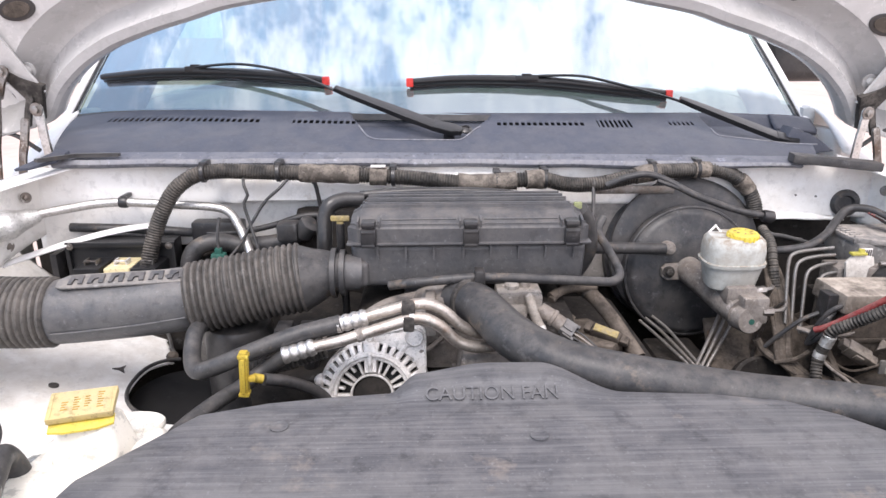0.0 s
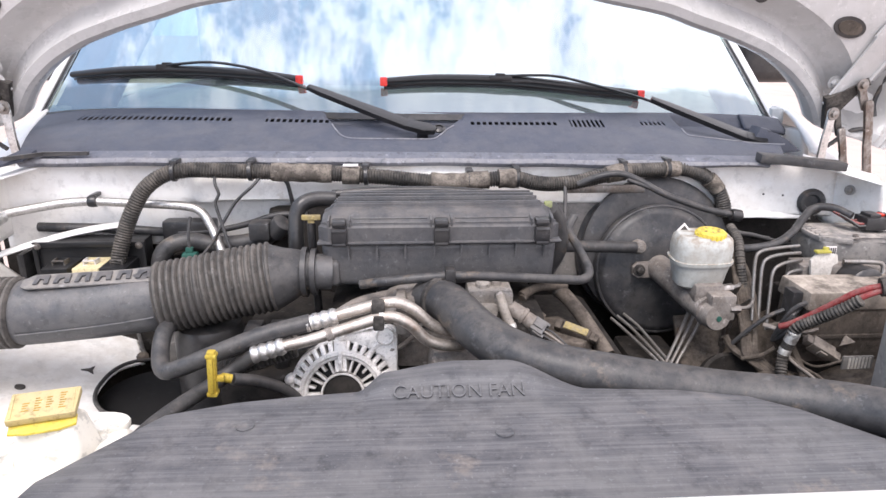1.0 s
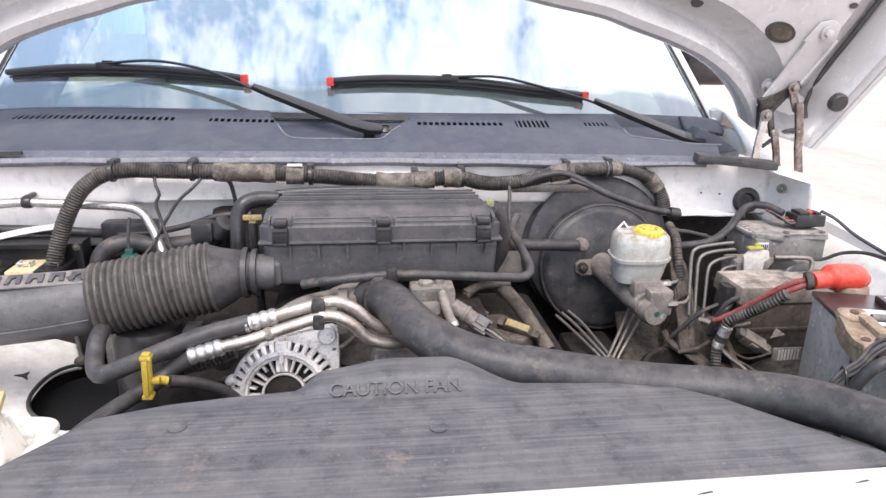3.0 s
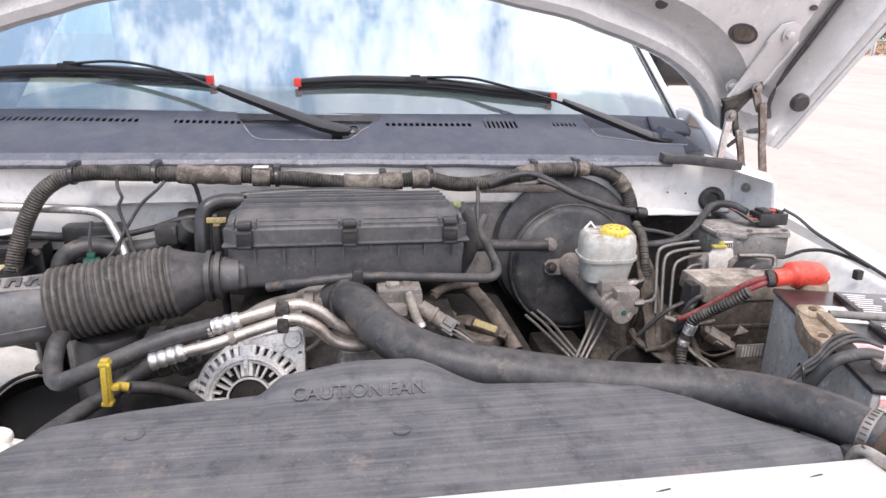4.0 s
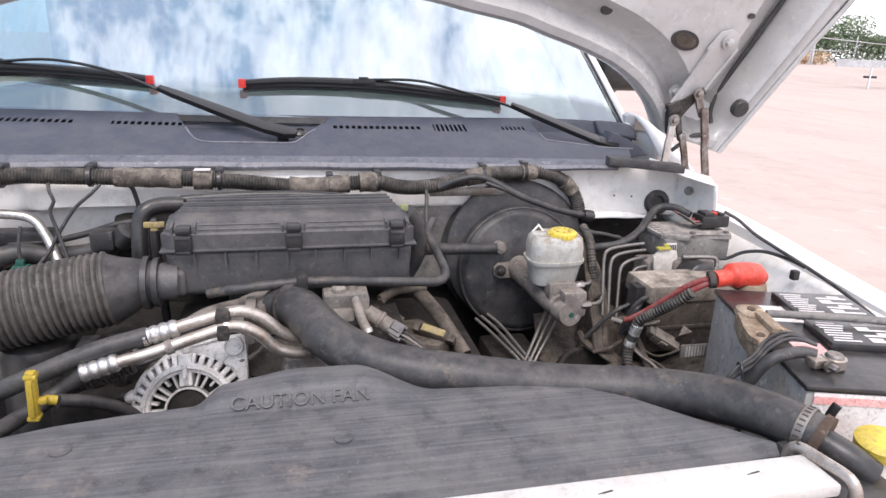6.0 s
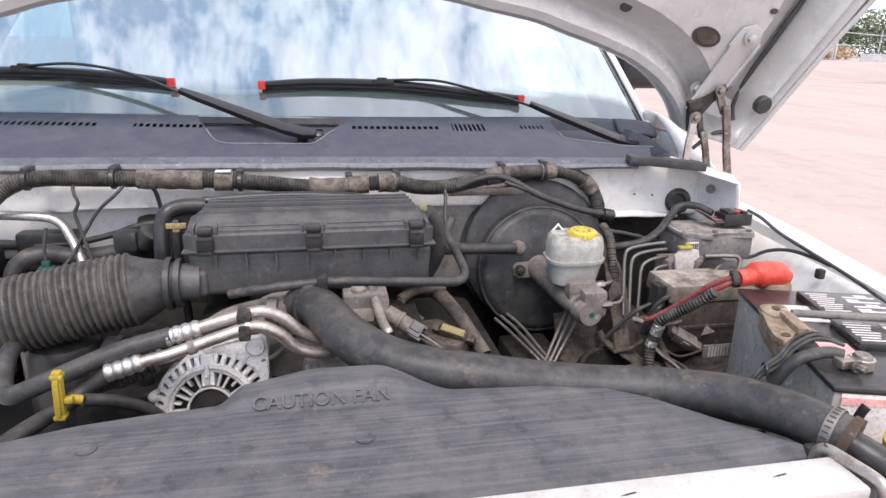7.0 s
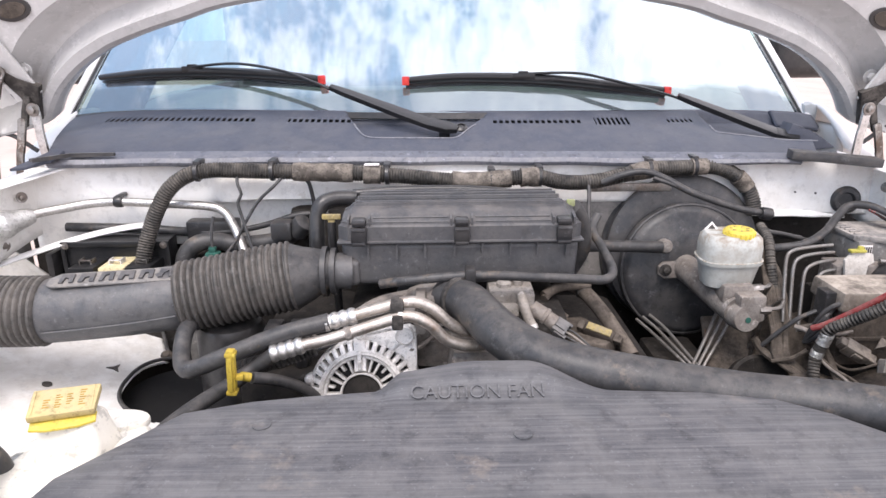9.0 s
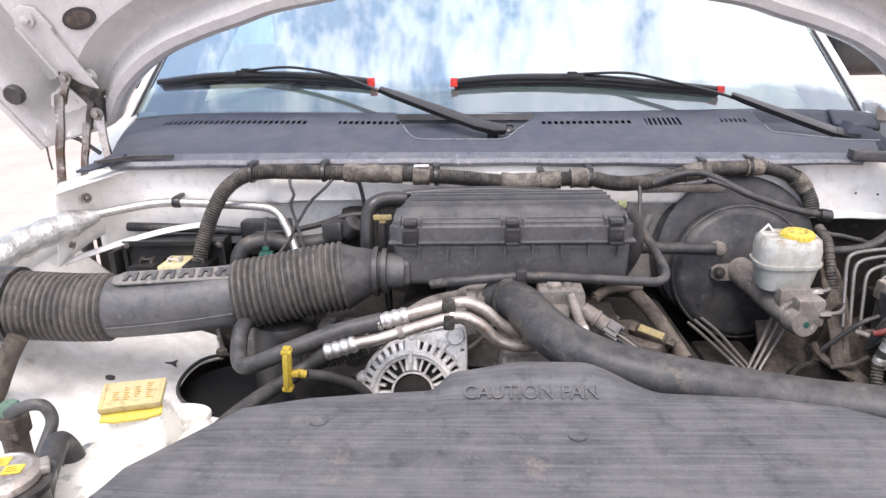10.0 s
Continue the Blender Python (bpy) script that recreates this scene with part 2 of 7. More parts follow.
rubber = material("rubber", (0.036, 0.036, 0.038), 0.42, second=(0.075, 0.073, 0.072), amount=0.5, scale=14, dust=DUST, dust_amount=0.2, speck=0.1, stain=(0.14, 0.11, 0.085), stain_scale=22.0, stain_edge=0.58, spec=0.4)
bellows_rubber = material("bellows_rubber", (0.062, 0.058, 0.055), 0.55, second=(0.115, 0.104, 0.094), amount=0.6, scale=16, dust=(0.22, 0.195, 0.17), dust_amount=0.35)
loom_plastic = material("loom_plastic", (0.026, 0.025, 0.024), 0.5, second=(0.09, 0.08, 0.07), amount=0.5, scale=14, dust=(0.28, 0.245, 0.21), dust_amount=0.38)
tape = material("tape", (0.075, 0.064, 0.054), 0.75, second=(0.25, 0.215, 0.18), amount=0.8, scale=45, dust=DUST, dust_amount=0.45)
booster_paint = material("booster_paint", (0.030, 0.031, 0.035), 0.40, second=(0.055, 0.054, 0.054), amount=0.6, scale=10, stretch=(1, 1, 0.3), dust=DUST, dust_amount=0.27, stain=(0.10, 0.092, 0.085), stain_scale=16.0, stain_edge=0.68, spec=0.5)
aluminium = material("aluminium", (0.54, 0.495, 0.45), 0.38, 0.8, second=(0.33, 0.27, 0.23), amount=0.75, scale=30, bump=0.08, dust=(0.42, 0.37, 0.32), dust_amount=0.4, stain=(0.26, 0.175, 0.125), stain_scale=30.0, stain_edge=0.58)
bright_tube = material("bright_tube", (0.62, 0.60, 0.58), 0.40, 0.85, second=(0.42, 0.39, 0.36), amount=0.7, scale=40, bump=0.12, spec=0.5, speck=0.16)
cast_alu = material("cast_alu", (0.84, 0.81, 0.78), 0.4, 0.35, second=(0.55, 0.52, 0.49), amount=0.6, scale=40, bump=0.4, fine=420)
dirty_metal = material("dirty_metal", (0.27, 0.245, 0.225), 0.65, 0.2, second=(0.13, 0.105, 0.09), amount=0.7, scale=26, dust=(0.29, 0.245, 0.205), dust_amount=0.5, bump=0.4)
steel = material("steel", (0.3, 0.285, 0.27), 0.45, 0.9, second=(0.2, 0.15, 0.115), amount=0.6, scale=26, dust=DUST, dust_amount=0.3)
# brown for dirt, and for the shade painted on the lower right apron
brown_dirt_shade = material("brown_dirt_shade", (0.06, 0.049, 0.040), 0.85, second=(0.115, 0.094, 0.078), amount=0.7, scale=18, dust=(0.21, 0.175, 0.145), dust_amount=0.5, bump=0.5)
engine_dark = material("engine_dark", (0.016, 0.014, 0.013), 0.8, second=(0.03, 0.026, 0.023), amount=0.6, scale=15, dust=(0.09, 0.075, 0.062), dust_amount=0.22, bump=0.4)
tan_plastic = material("tan_plastic", (0.10, 0.085, 0.072), 0.7, second=(0.19, 0.158, 0.13), amount=0.8, scale=5, dust=(0.46, 0.40, 0.34), dust_amount=0.95, bump=0.3)
yellow_plastic = material("yellow_plastic", (0.70, 0.54, 0.07), 0.45, second=(0.5, 0.36, 0.06), amount=0.6, scale=30, dust=(0.4, 0.3, 0.15), dust_amount=0.3, spec=0.5)
cream_plastic = material("cream_plastic", (0.7, 0.6, 0.36), 0.5, second=(0.55, 0.46, 0.28), amount=0.5, scale=30)
white_plastic = material("white_plastic", (0.80, 0.765, 0.68), 0.4, second=(0.74, 0.69, 0.6), amount=0.5, scale=12, dust=(0.5, 0.43, 0.34), dust_amount=0.12, bump=0.05)
dirty_white_plastic = material("dirty_white_plastic", (0.47, 0.48, 0.455), 0.36, second=(0.40, 0.385, 0.35), amount=0.7, scale=18, dust=(0.25, 0.19, 0.135), dust_amount=0.95, bump=0.08, speck=0.05)
red_plastic = material("red_plastic", (0.7, 0.055, 0.03), 0.38, second=(0.5, 0.05, 0.035), amount=0.4, scale=25, dust=(0.5, 0.25, 0.2), dust_amount=0.2, spec=0.5)
red_cable = material("red_cable", (0.27, 0.045, 0.045), 0.5, second=(0.3, 0.07, 0.06), amount=0.6, scale=30, dust=DUST, dust_amount=0.5)
green_plastic = material("green_plastic", (0.02, 0.095, 0.075), 0.5, second=(0.06, 0.14, 0.11), scale=40)
label_white = material("label_white", (0.75, 0.72, 0.7), 0.5, second=(0.6, 0.5, 0.48), amount=0.5, scale=40, bump=0.0)
label_yellow = material("label_yellow", (0.66, 0.50, 0.06), 0.4, bump=0.0)
label_pink = material("label_pink", (0.75, 0.35, 0.33), 0.5, second=(0.8, 0.6, 0.58), amount=0.7, scale=50, bump=0.0)
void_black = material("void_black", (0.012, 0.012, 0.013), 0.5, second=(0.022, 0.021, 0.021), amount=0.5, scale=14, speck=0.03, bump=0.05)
handle_yellow = material("handle_yellow", (0.44, 0.325, 0.05), 0.5, second=(0.5, 0.33, 0.04), amount=0.5, scale=60, stain=(0.12, 0.085, 0.04), stain_scale=90.0, stain_edge=0.60, bump=0.3)
ink = material("ink", (0.06, 0.055, 0.05), 0.6, bump=0.0)
brown_ink = material("brown_ink", (0.3, 0.18, 0.03), 0.6, bump=0.0)
battery_case = material("battery_case", (0.42, 0.405, 0.39), 0.5, second=(0.3, 0.285, 0.27), amount=0.6, scale=14, dust=DUST, dust_amount=0.4)
rusty_tan = material("rusty_tan", (0.34, 0.265, 0.195), 0.85, second=(0.16, 0.10, 0.06), amount=0.7, scale=40, bump=0.5)
foil = material("foil", (0.75, 0.74, 0.72), 0.3, 0.9, second=(0.5, 0.49, 0.47), amount=0.6, scale=30, bump=0.7, fine=38, bump_distance=0.006)
concrete = material("concrete", (0.47, 0.375, 0.33), 0.85, second=(0.40, 0.315, 0.275), amount=0.7, scale=0.5, stretch=(1, 0.25, 1), fine=7, bump=0.2, bump_distance=0.01, speck=0.03)
galvanised = material("galvanised", (0.5, 0.51, 0.52), 0.45, 0.8, scale=3)
leaves = material("leaves", (0.20, 0.27, 0.16), 0.8, second=(0.29, 0.34, 0.24), amount=0.8, scale=1.5, bump=0.0)
dry_grass = material("dry_grass", (0.62, 0.46, 0.32), 0.8, second=(0.48, 0.35, 0.22), amount=0.8, scale=1.2, bump=0.0)
interior = material("interior", (0.5, 0.52, 0.53), 0.7, second=(0.42, 0.44, 0.45), scale=6)
rail_alu = material("rail_alu", (0.66, 0.65, 0.63), 0.5, 0.25, second=(0.55, 0.5, 0.46), amount=0.5, scale=25, bump=0.2, speck=0.05)
band_plastic = material("band_plastic", (0.095, 0.102, 0.128), 0.5, second=(0.125, 0.13, 0.15), amount=0.6, scale=12, dust=(0.24, 0.24, 0.25), dust_amount=0.25)
lip_plastic = material("lip_plastic", (0.16, 0.165, 0.19), 0.55, second=(0.22, 0.22, 0.23), amount=0.6, scale=14, dust=(0.3, 0.29, 0.28), dust_amount=0.4)
dull_yellow = material("dull_yellow", (0.36, 0.28, 0.11), 0.7, second=(0.2, 0.16, 0.09), amount=0.7, scale=40, dust=DUST, dust_amount=0.6)
dull_green = material("dull_green", (0.10, 0.17, 0.125), 0.55, second=(0.16, 0.2, 0.16), scale=40)
dusty_tag = material("dusty_tag", (0.55, 0.52, 0.48), 0.6, second=(0.38, 0.34, 0.30), amount=0.7, scale=45, bump=0.1)
lock_yellow = material("lock_yellow", (0.46, 0.41, 0.08), 0.5, second=(0.3, 0.26, 0.08), amount=0.5, scale=60)
pale_cast = material("pale_cast", (0.33, 0.305, 0.28), 0.6, 0.15, second=(0.21, 0.18, 0.155), amount=0.7, scale=30, dust=(0.42, 0.37, 0.32), dust_amount=0.4, bump=0.4)
tag_green = material("tag_green", (0.27, 0.30, 0.14), 0.7, second=(0.2, 0.2, 0.13), amount=0.6, scale=60)
worn_line = material("worn_line", (0.245, 0.235, 0.224), 0.45, 0.6, second=(0.22, 0.19, 0.165), amount=0.6, scale=50)
wiper_black = material("wiper_black", (0.011, 0.011, 0.012), 0.34, second=(0.02, 0.02, 0.021), amount=0.5, scale=16, speck=0.04, spec=0.5)
red_reflector = material("red_reflector", (0.8, 0.06, 0.05), 0.35, bump=0.0)

plate_plastic = material("plate_plastic", (0.15, 0.145, 0.14), 0.7, second=(0.24, 0.225, 0.21), amount=0.7, scale=18, dust=(0.3, 0.27, 0.24), dust_amount=0.5)
cap_yellow = material("cap_yellow", (0.45, 0.36, 0.17), 0.5, second=(0.44, 0.37, 0.23), amount=0.6, scale=20, dust=(0.62, 0.45, 0.22), dust_amount=0.3, stain=(0.42, 0.27, 0.10), stain_scale=45.0, stain_edge=0.62)
rust_brown = material("rust_brown", (0.075, 0.052, 0.04), 0.85, second=(0.15, 0.10, 0.07), amount=0.7, scale=40, bump=0.5)
black_steel = material("black_steel", (0.03, 0.028, 0.027), 0.6, 0.3, second=(0.12, 0.11, 0.10), amount=0.7, scale=35, dust=DUST, dust_amount=0.3)
worn_steel = material("worn_steel", (0.32, 0.30, 0.28), 0.4, 0.7, second=(0.10, 0.07, 0.055), amount=0.9, scale=22, stretch=(1, 1, 0.6), stain=(0.13, 0.085, 0.06), stain_scale=30.0, stain_edge=0.52)

dash_plastic = material("dash_plastic", (0.42, 0.45, 0.43), 0.8, second=(0.36, 0.38, 0.37), scale=6)

module_grey = material("module_grey", (0.17, 0.162, 0.156), 0.7, second=(0.26, 0.245, 0.23), amount=0.6, scale=10, dust=(0.48, 0.43, 0.385), dust_amount=0.85, bump=0.3)
# blue put into the lining to stand in for sky reflected at the glass edges
sky_tint_lining = material("sky_tint_lining", (0.10, 0.16, 0.29), 0.8, second=(0.085, 0.135, 0.25), scale=6)

glass = bpy.data.materials.new("windscreen_glass")
glass.use_nodes = True
gn, gl = glass.node_tree.nodes, glass.node_tree.links
gn.clear()
g_out, g_mix, g_tr, g_gl, g_fr = (gn.new("ShaderNode" + k) for k in ("OutputMaterial", "MixShader", "BsdfTransparent", "BsdfGlossy", "Fresnel"))
g_tr.inputs["Color"].default_value = (0.34, 0.50, 0.44, 1)
g_gl.inputs["Roughness"].default_value = 0.03
g_fr.inputs["IOR"].default_value = 8.0
g_gl.inputs["Color"].default_value = (0.83, 0.95, 1.0, 1)
gl.new(g_tr.outputs["BSDF"], g_mix.inputs[1])
gl.new(g_gl.outputs["BSDF"], g_mix.inputs[2])
# thin streaks of dust that also paint haze and mottling over the reflection
g_co, g_map, g_no, g_rg, g_df, g_dm = (gn.new("ShaderNode" + k) for k in ("NewGeometry", "Mapping", "TexNoise", "MapRange", "BsdfDiffuse", "MixShader"))
g_map.inputs["Scale"].default_value = (6.0, 1.2, 1.6)
g_no.inputs["Scale"].default_value, g_no.inputs["Detail"].default_value, g_no.inputs["Roughness"].default_value = 2.2, 9.0, 0.62
g_rg.inputs["From Min"].default_value, g_rg.inputs["From Max"].default_value = 0.38, 0.64
g_rg.inputs["To Min"].default_value, g_rg.inputs["To Max"].default_value = 0.03, 0.26
g_df.inputs["Color"].default_value = (0.30, 0.31, 0.36, 1)
gl.new(g_co.outputs["Position"], g_map.inputs["Vector"])
gl.new(g_map.outputs["Vector"], g_no.inputs["Vector"])
gl.new(g_no.outputs["Fac"], g_rg.inputs["Value"])
# the lower edge is greyed and less glossy, standing in for a dimmer reflection
g_uv, g_sep, g_no2, g_ad, g_z, g_mx = (gn.new("ShaderNode" + k) for k in ("TexCoord", "SeparateXYZ", "TexNoise", "Math", "MapRange", "Math"))
g_no2.inputs["Scale"].default_value, g_no2.inputs["Detail"].default_value = 5.0, 6.0
gl.new(g_uv.outputs["UV"], g_sep.inputs["Vector"])
gl.new(g_uv.outputs["UV"], g_no2.inputs["Vector"])
g_ad.operation, g_ad.inputs[1].default_value = "MULTIPLY_ADD", 0.20
gl.new(g_no2.outputs["Fac"], g_ad.inputs[0])
gl.new(g_sep.outputs["Y"], g_ad.inputs[2])
g_z.inputs["From Min"].default_value, g_z.inputs["From Max"].default_value = 0.198, 0.158
g_z.inputs["To Min"].default_value, g_z.inputs["To Max"].default_value = 0.0, 0.22
gl.new(g_ad.outputs[0], g_z.inputs["Value"])
g_mx.operation = "MAXIMUM"
gl.new(g_rg.outputs["Result"], g_mx.inputs[0])
gl.new(g_z.outputs["Result"], g_mx.inputs[1])
gl.new(g_mx.outputs[0], g_dm.inputs["Fac"])
g_dull, g_cut = gn.new("ShaderNodeMath"), gn.new("ShaderNodeMath")
g_dull.operation, g_dull.inputs[1].default_value, g_dull.inputs[2].default_value = "MULTIPLY_ADD", -2.4, 1.0
gl.new(g_z.outputs["Result"], g_dull.inputs[0])
g_cut.operation = "MULTIPLY"
gl.new(g_dull.outputs[0], g_cut.inputs[0])
gl.new(g_fr.outputs["Fac"], g_cut.inputs[1])
gl.new(g_cut.outputs[0], g_mix.inputs["Fac"])
gl.new(g_mix.outputs["Shader"], g_dm.inputs[1])
gl.new(g_df.outputs["BSDF"], g_dm.inputs[2])
gl.new(g_dm.outputs["Shader"], g_out.inputs["Surface"])

# ---- the ground and what stands far off ----
C = 0.035  # the truck's middle line
def ground_at(a, r):
    """The lot: level round the truck, with a slight rise to its edge."""
    t = min(1.0, max(0.0, (r - 43) / 17))
    return r * math.cos(a), r * math.sin(a), 0.95 * t * t * (3 - 2 * t)


gnd = part("ground", grid(ground_at, [6.283185 * i / 64 for i in range(65)], [0.0, 2, 6, 12, 24, 36, 43, 46, 49, 52, 55, 58, 60, 80, 120, 400, 3000]), concrete, None)
tagged(gnd, "pale pinkish concrete parking lot in bright light", "ground", kind="structure")
rnd = random.Random(4)


def hedge(name, x0, y0, x1, y1, h, mat, label, count, size, base=0.95, wide=2.0, kind="stuff"):
    verts, faces = [], []
    for i in range(count):
        t = rnd.random()
        hh = h * (0.66 + 0.22 * math.sin(29 * t) + 0.12 * math.sin(71 * t + 1)) * rnd.random() ** 0.6
        p = Vector((x0 + (x1 - x0) * t + rnd.uniform(-wide, wide), y0 + (y1 - y0) * t + rnd.uniform(-wide, wide), base + hh))
        a, b = rnd.uniform(0, 6.28), rnd.uniform(-0.9, 0.9)
        u = Vector((math.cos(a), math.sin(a), b)) * size * rnd.uniform(0.5, 1.2)
        w = u.cross(Vector((rnd.uniform(-1, 1), rnd.uniform(-1, 1), 1))).normalized() * size * 0.5
        k = len(verts)
        verts += [p - u, p - w * 0.7, p + u, p + w]
        faces.append((k, k + 1, k + 2, k + 3))
    ob = part(name, (verts, faces), mat, None, smooth=False)
    return tagged(ob, label, "bushes", kind=kind)


hedge("far_bushes", 56, 78, 110, 68, 6.0, leaves, "green trees and bushes beyond the parking lot", 42000, 0.22)
hedge("dry_grass", 30, 44.5, 46, 51.5, 1.3, dry_grass, "dry tan grass along the lot's edge", 4000, 0.16, wide=0.9)
fence = thing("chain_link_fence", (39.5, 45.4, 0.95), "grey chain-link fence with pipe posts at the lot's edge", "fence")
for u, r in ((-0.24, 0.05), (0.0, 0.05), (0.03, 0.08), (0.62, 0.05), (1.2, 0.05), (1.6, 0.05)):
    part("post", lathe([(r, 0), (r, 2.5), (r * 0.5, 2.55)], (39.5 + 18.6 * u, 45.4 + 12.5 * u, 0.94), n=10), galvanised, fence)
for z in (3.05, 2.1):
    part("rail", tube([(33.9 + 37.4 * u / 9, 41.6 + 25.2 * u / 9, z) for u in range(10)][:4 if z < 3 else 10], 0.04, 6, 5.0), galvanised, fence)
guard = thing("guard_rail", (30, 30, 0), "galvanised steel beam rail on splayed legs", "guard rail")
part("beam", prism([(0.0, 1.10), (0.05, 1.10), (0.08, 1.20), (0.03, 1.29), (0.08, 1.38), (0.06, 1.46), (0.30, 1.48), (0.30, 1.44), (0.0, 1.42)], 7.0, frame_at((28.0, 30.2, 0), (1, -0.06, 0), (0.06, 1, 0)), 0.01), galvanised, guard)
for k in range(3):
    for d in (-0.35, 0.35):
        part("leg", tube([(30.1 + 2.2 * k, 30.0 - 0.13 * k, 1.12), (30.1 + 2.2 * k + d, 30.0 - 0.13 * k + d, 0.0)], 0.05, 8), galvanised, guard)
    part("crosspiece", block(29.75 + 2.2 * k, 30.45 + 2.2 * k, 29.9 - 0.13 * k, 30.1 - 0.13 * k, 0.56, 0.68, 0.02), dark_plastic, guard)

# ---- the truck's body ----
truck = thing("pickup_truck", (C, 1.4, 0), "white pickup truck with its engine bay open", "truck")


def yb(x):
    return 1.455 + 0.15 * ((x - C) / 0.87) ** 2


def zb(x):
    return 1.363 - 0.024 * ((x - C) / 0.87) ** 6


def yf(x):
    return 1.272 - 0.03 * ((x - C) / 0.7) ** 2


def smooth01(t):
    t = min(1.0, max(0.0, t))
    return t * t * (3 - 2 * t)


def cowl_at(x, v):
    """The cowl's top from its front lip (v 0) to the glass (v 1), trimmed along its slanting ends."""
    x = min(max(x, -0.745 - 0.125 * v), 0.735 + 0.135 * v)
    y = yf(x) + (yb(x) - yf(x)) * v
    z = 1.291 + (zb(x) - 1.291) * v ** 0.9
    left = smooth01((x + 0.152 + 0.094 * (v - 0.38)) / 0.012) * smooth01((0.04 + 0.13 * (v - 0.42) - x) / 0.012) * smooth01((v - 0.37) / 0.03)
    right = smooth01((x - 0.588) / 0.012) * smooth01((0.87 - x) / 0.03) * smooth01((v - 0.48 + 1.0 * (x - 0.588) * (x < 0.73) + 0.142 * (x >= 0.73)) / 0.03)
    z -= 0.024 * max(left, right) * (1 - smooth01((v - 0.88) / 0.12))
    return x, y, z - 0.012 * (x - C)


def cowl_line(pts):
    """Points on the cowl's top, not sunk into its recesses."""
    return [(x, yf(x) + (yb(x) - yf(x)) * v, 1.291 + (zb(x) - 1.291) * v ** 0.9 - 0.012 * (x - C) + 0.0006) for x, v in pts]


cowl_x = [-0.872 + 0.0026 * i for i in range(680)]
cowl_v = [0.0, 0.03, 0.08, 0.2, 0.30, 0.34, 0.36, 0.375, 0.39, 0.41, 0.44, 0.48, 0.53, 0.6, 0.66, 0.70, 0.735, 0.77, 0.82, 0.9, 0.96, 1.0]
VENTS = [(-0.742, -0.395, 5, 3), (-0.325, -0.185, 5, 3), (0.11, 0.31, 5, 3), (0.335, 0.415, 4, 2), (0.495, 0.56, 4, 2)]


def vent_cell(i, j):
    x, v = cowl_x[i], cowl_v[j]
    behind = cowl_v[min(j + 1, len(cowl_v) - 1)]
    if x >= 0.735 + 0.135 * behind or x + 0.0026 <= -0.745 - 0.125 * behind:
        return True
    return any(a < x < b and (0.69 if k != 4 or a > 0.4 else 0.65) < v < (0.76 if k != 4 or a > 0.4 else 0.81) and i % k < n for a, b, k, n in VENTS)


cowl = part("cowl_panel", grid(cowl_at, cowl_x, cowl_v, vent_cell), cowl_plastic, truck, "dusty blue-grey plastic cowl panel with rows of vent slots", angle=30)
thick(cowl, 0.0015)
for pts in ([(-0.180, 0.66), (-0.172, 0.56), (-0.160, 0.44), (-0.148, 0.385), (-0.135, 0.365), (-0.10, 0.36), (-0.03, 0.36), (0.02, 0.36), (0.036, 0.385), (0.048, 0.46), (0.066, 0.60), (0.078, 0.66)],
            [(0.588, 0.62), (0.588, 0.50), (0.60, 0.465), (0.66, 0.405), (0.715, 0.35), (0.735, 0.338), (0.79, 0.335)]):
    # pale tube paints the highlight that the recess edge catches
    part("recess_highlight", tube(cowl_line(pts), 0.0017, 8, 0.008), lip_plastic, cowl, "pale tube painting the light along the wiper recess edge")
# dark sheets added under and behind the vent slots so they look shaded
part("vent_dark_tray", grid(lambda x, v: (x, 1.30 + 0.16 * v + 0.15 * ((x - C) / 0.87) ** 2 * v, 1.23 + 0.035 * v), spread(-0.8, 0.84, 12), [0, 0.5, 1]), dark_plastic, cowl)
part("vent_dark_wall", grid(lambda x, v: (x, yb(x) - 0.004, zb(x) - 0.012 * (x - C) - 0.006 - 0.12 * v), spread(-0.8, 0.84, 30), [0, 1]), dark_plastic, cowl)
part("front_lip", grid(lambda x, v: (x, yf(x) - 0.006 * math.sin(v * 3.14) - 0.004, 1.2935 - 0.012 * (x - C) - (0.016 - 0.006 * smooth01((x - 0.45) / 0.2)) * v + 0.0008 * math.sin(x * 31)), spread(-0.74, 0.70, 90), spread(0, 1, 5)), lip_plastic, cowl, "lighter grey rolled cowl lip")
part("lip_band", grid(lambda x, v: (lambda q: (q[0], q[1], q[2] + 0.0008))(cowl_at(x, 0.11 * v)), spread(-0.735, 0.72, 60), [0, 0.5, 1]), band_plastic, cowl, "lighter front edge of the cowl")
part("screw", lathe([(0.014, 0), (0.014, 0.003), (0.008, 0.006), (0.008, 0.003), (0.004, 0.003)], (0.046, 1.382, 1.335), (0, -0.45, 0.9)), dark_plastic, cowl)
part("seal_strip", prism([(0, 0), (0.15, -0.045), (0.155, -0.005), (0.01, 0.04)], 0.017, pose(0.672, 1.225, 1.289, 0, 4, 0), 0.003), rubber, cowl, "black foam seal strip")
part("gasket", prism([(0, 0), (0.05, 0.085), (0.075, 0.06), (0.07, 0.015), (0.03, -0.005)], 0.006, pose(-0.788, 1.195, 1.288, 12, -8, 0), 0.002), cowl_plastic, cowl, "curling dark gasket")
part("seal_strip", prism([(-0.04, -0.055), (0.0, 0.0), (0.078, 0.004), (0.078, 0.014), (-0.004, 0.012), (-0.05, -0.048)], 0.007, pose(-0.698, 1.238, 1.306), 0.002), rubber, cowl, "thin black foam strip")
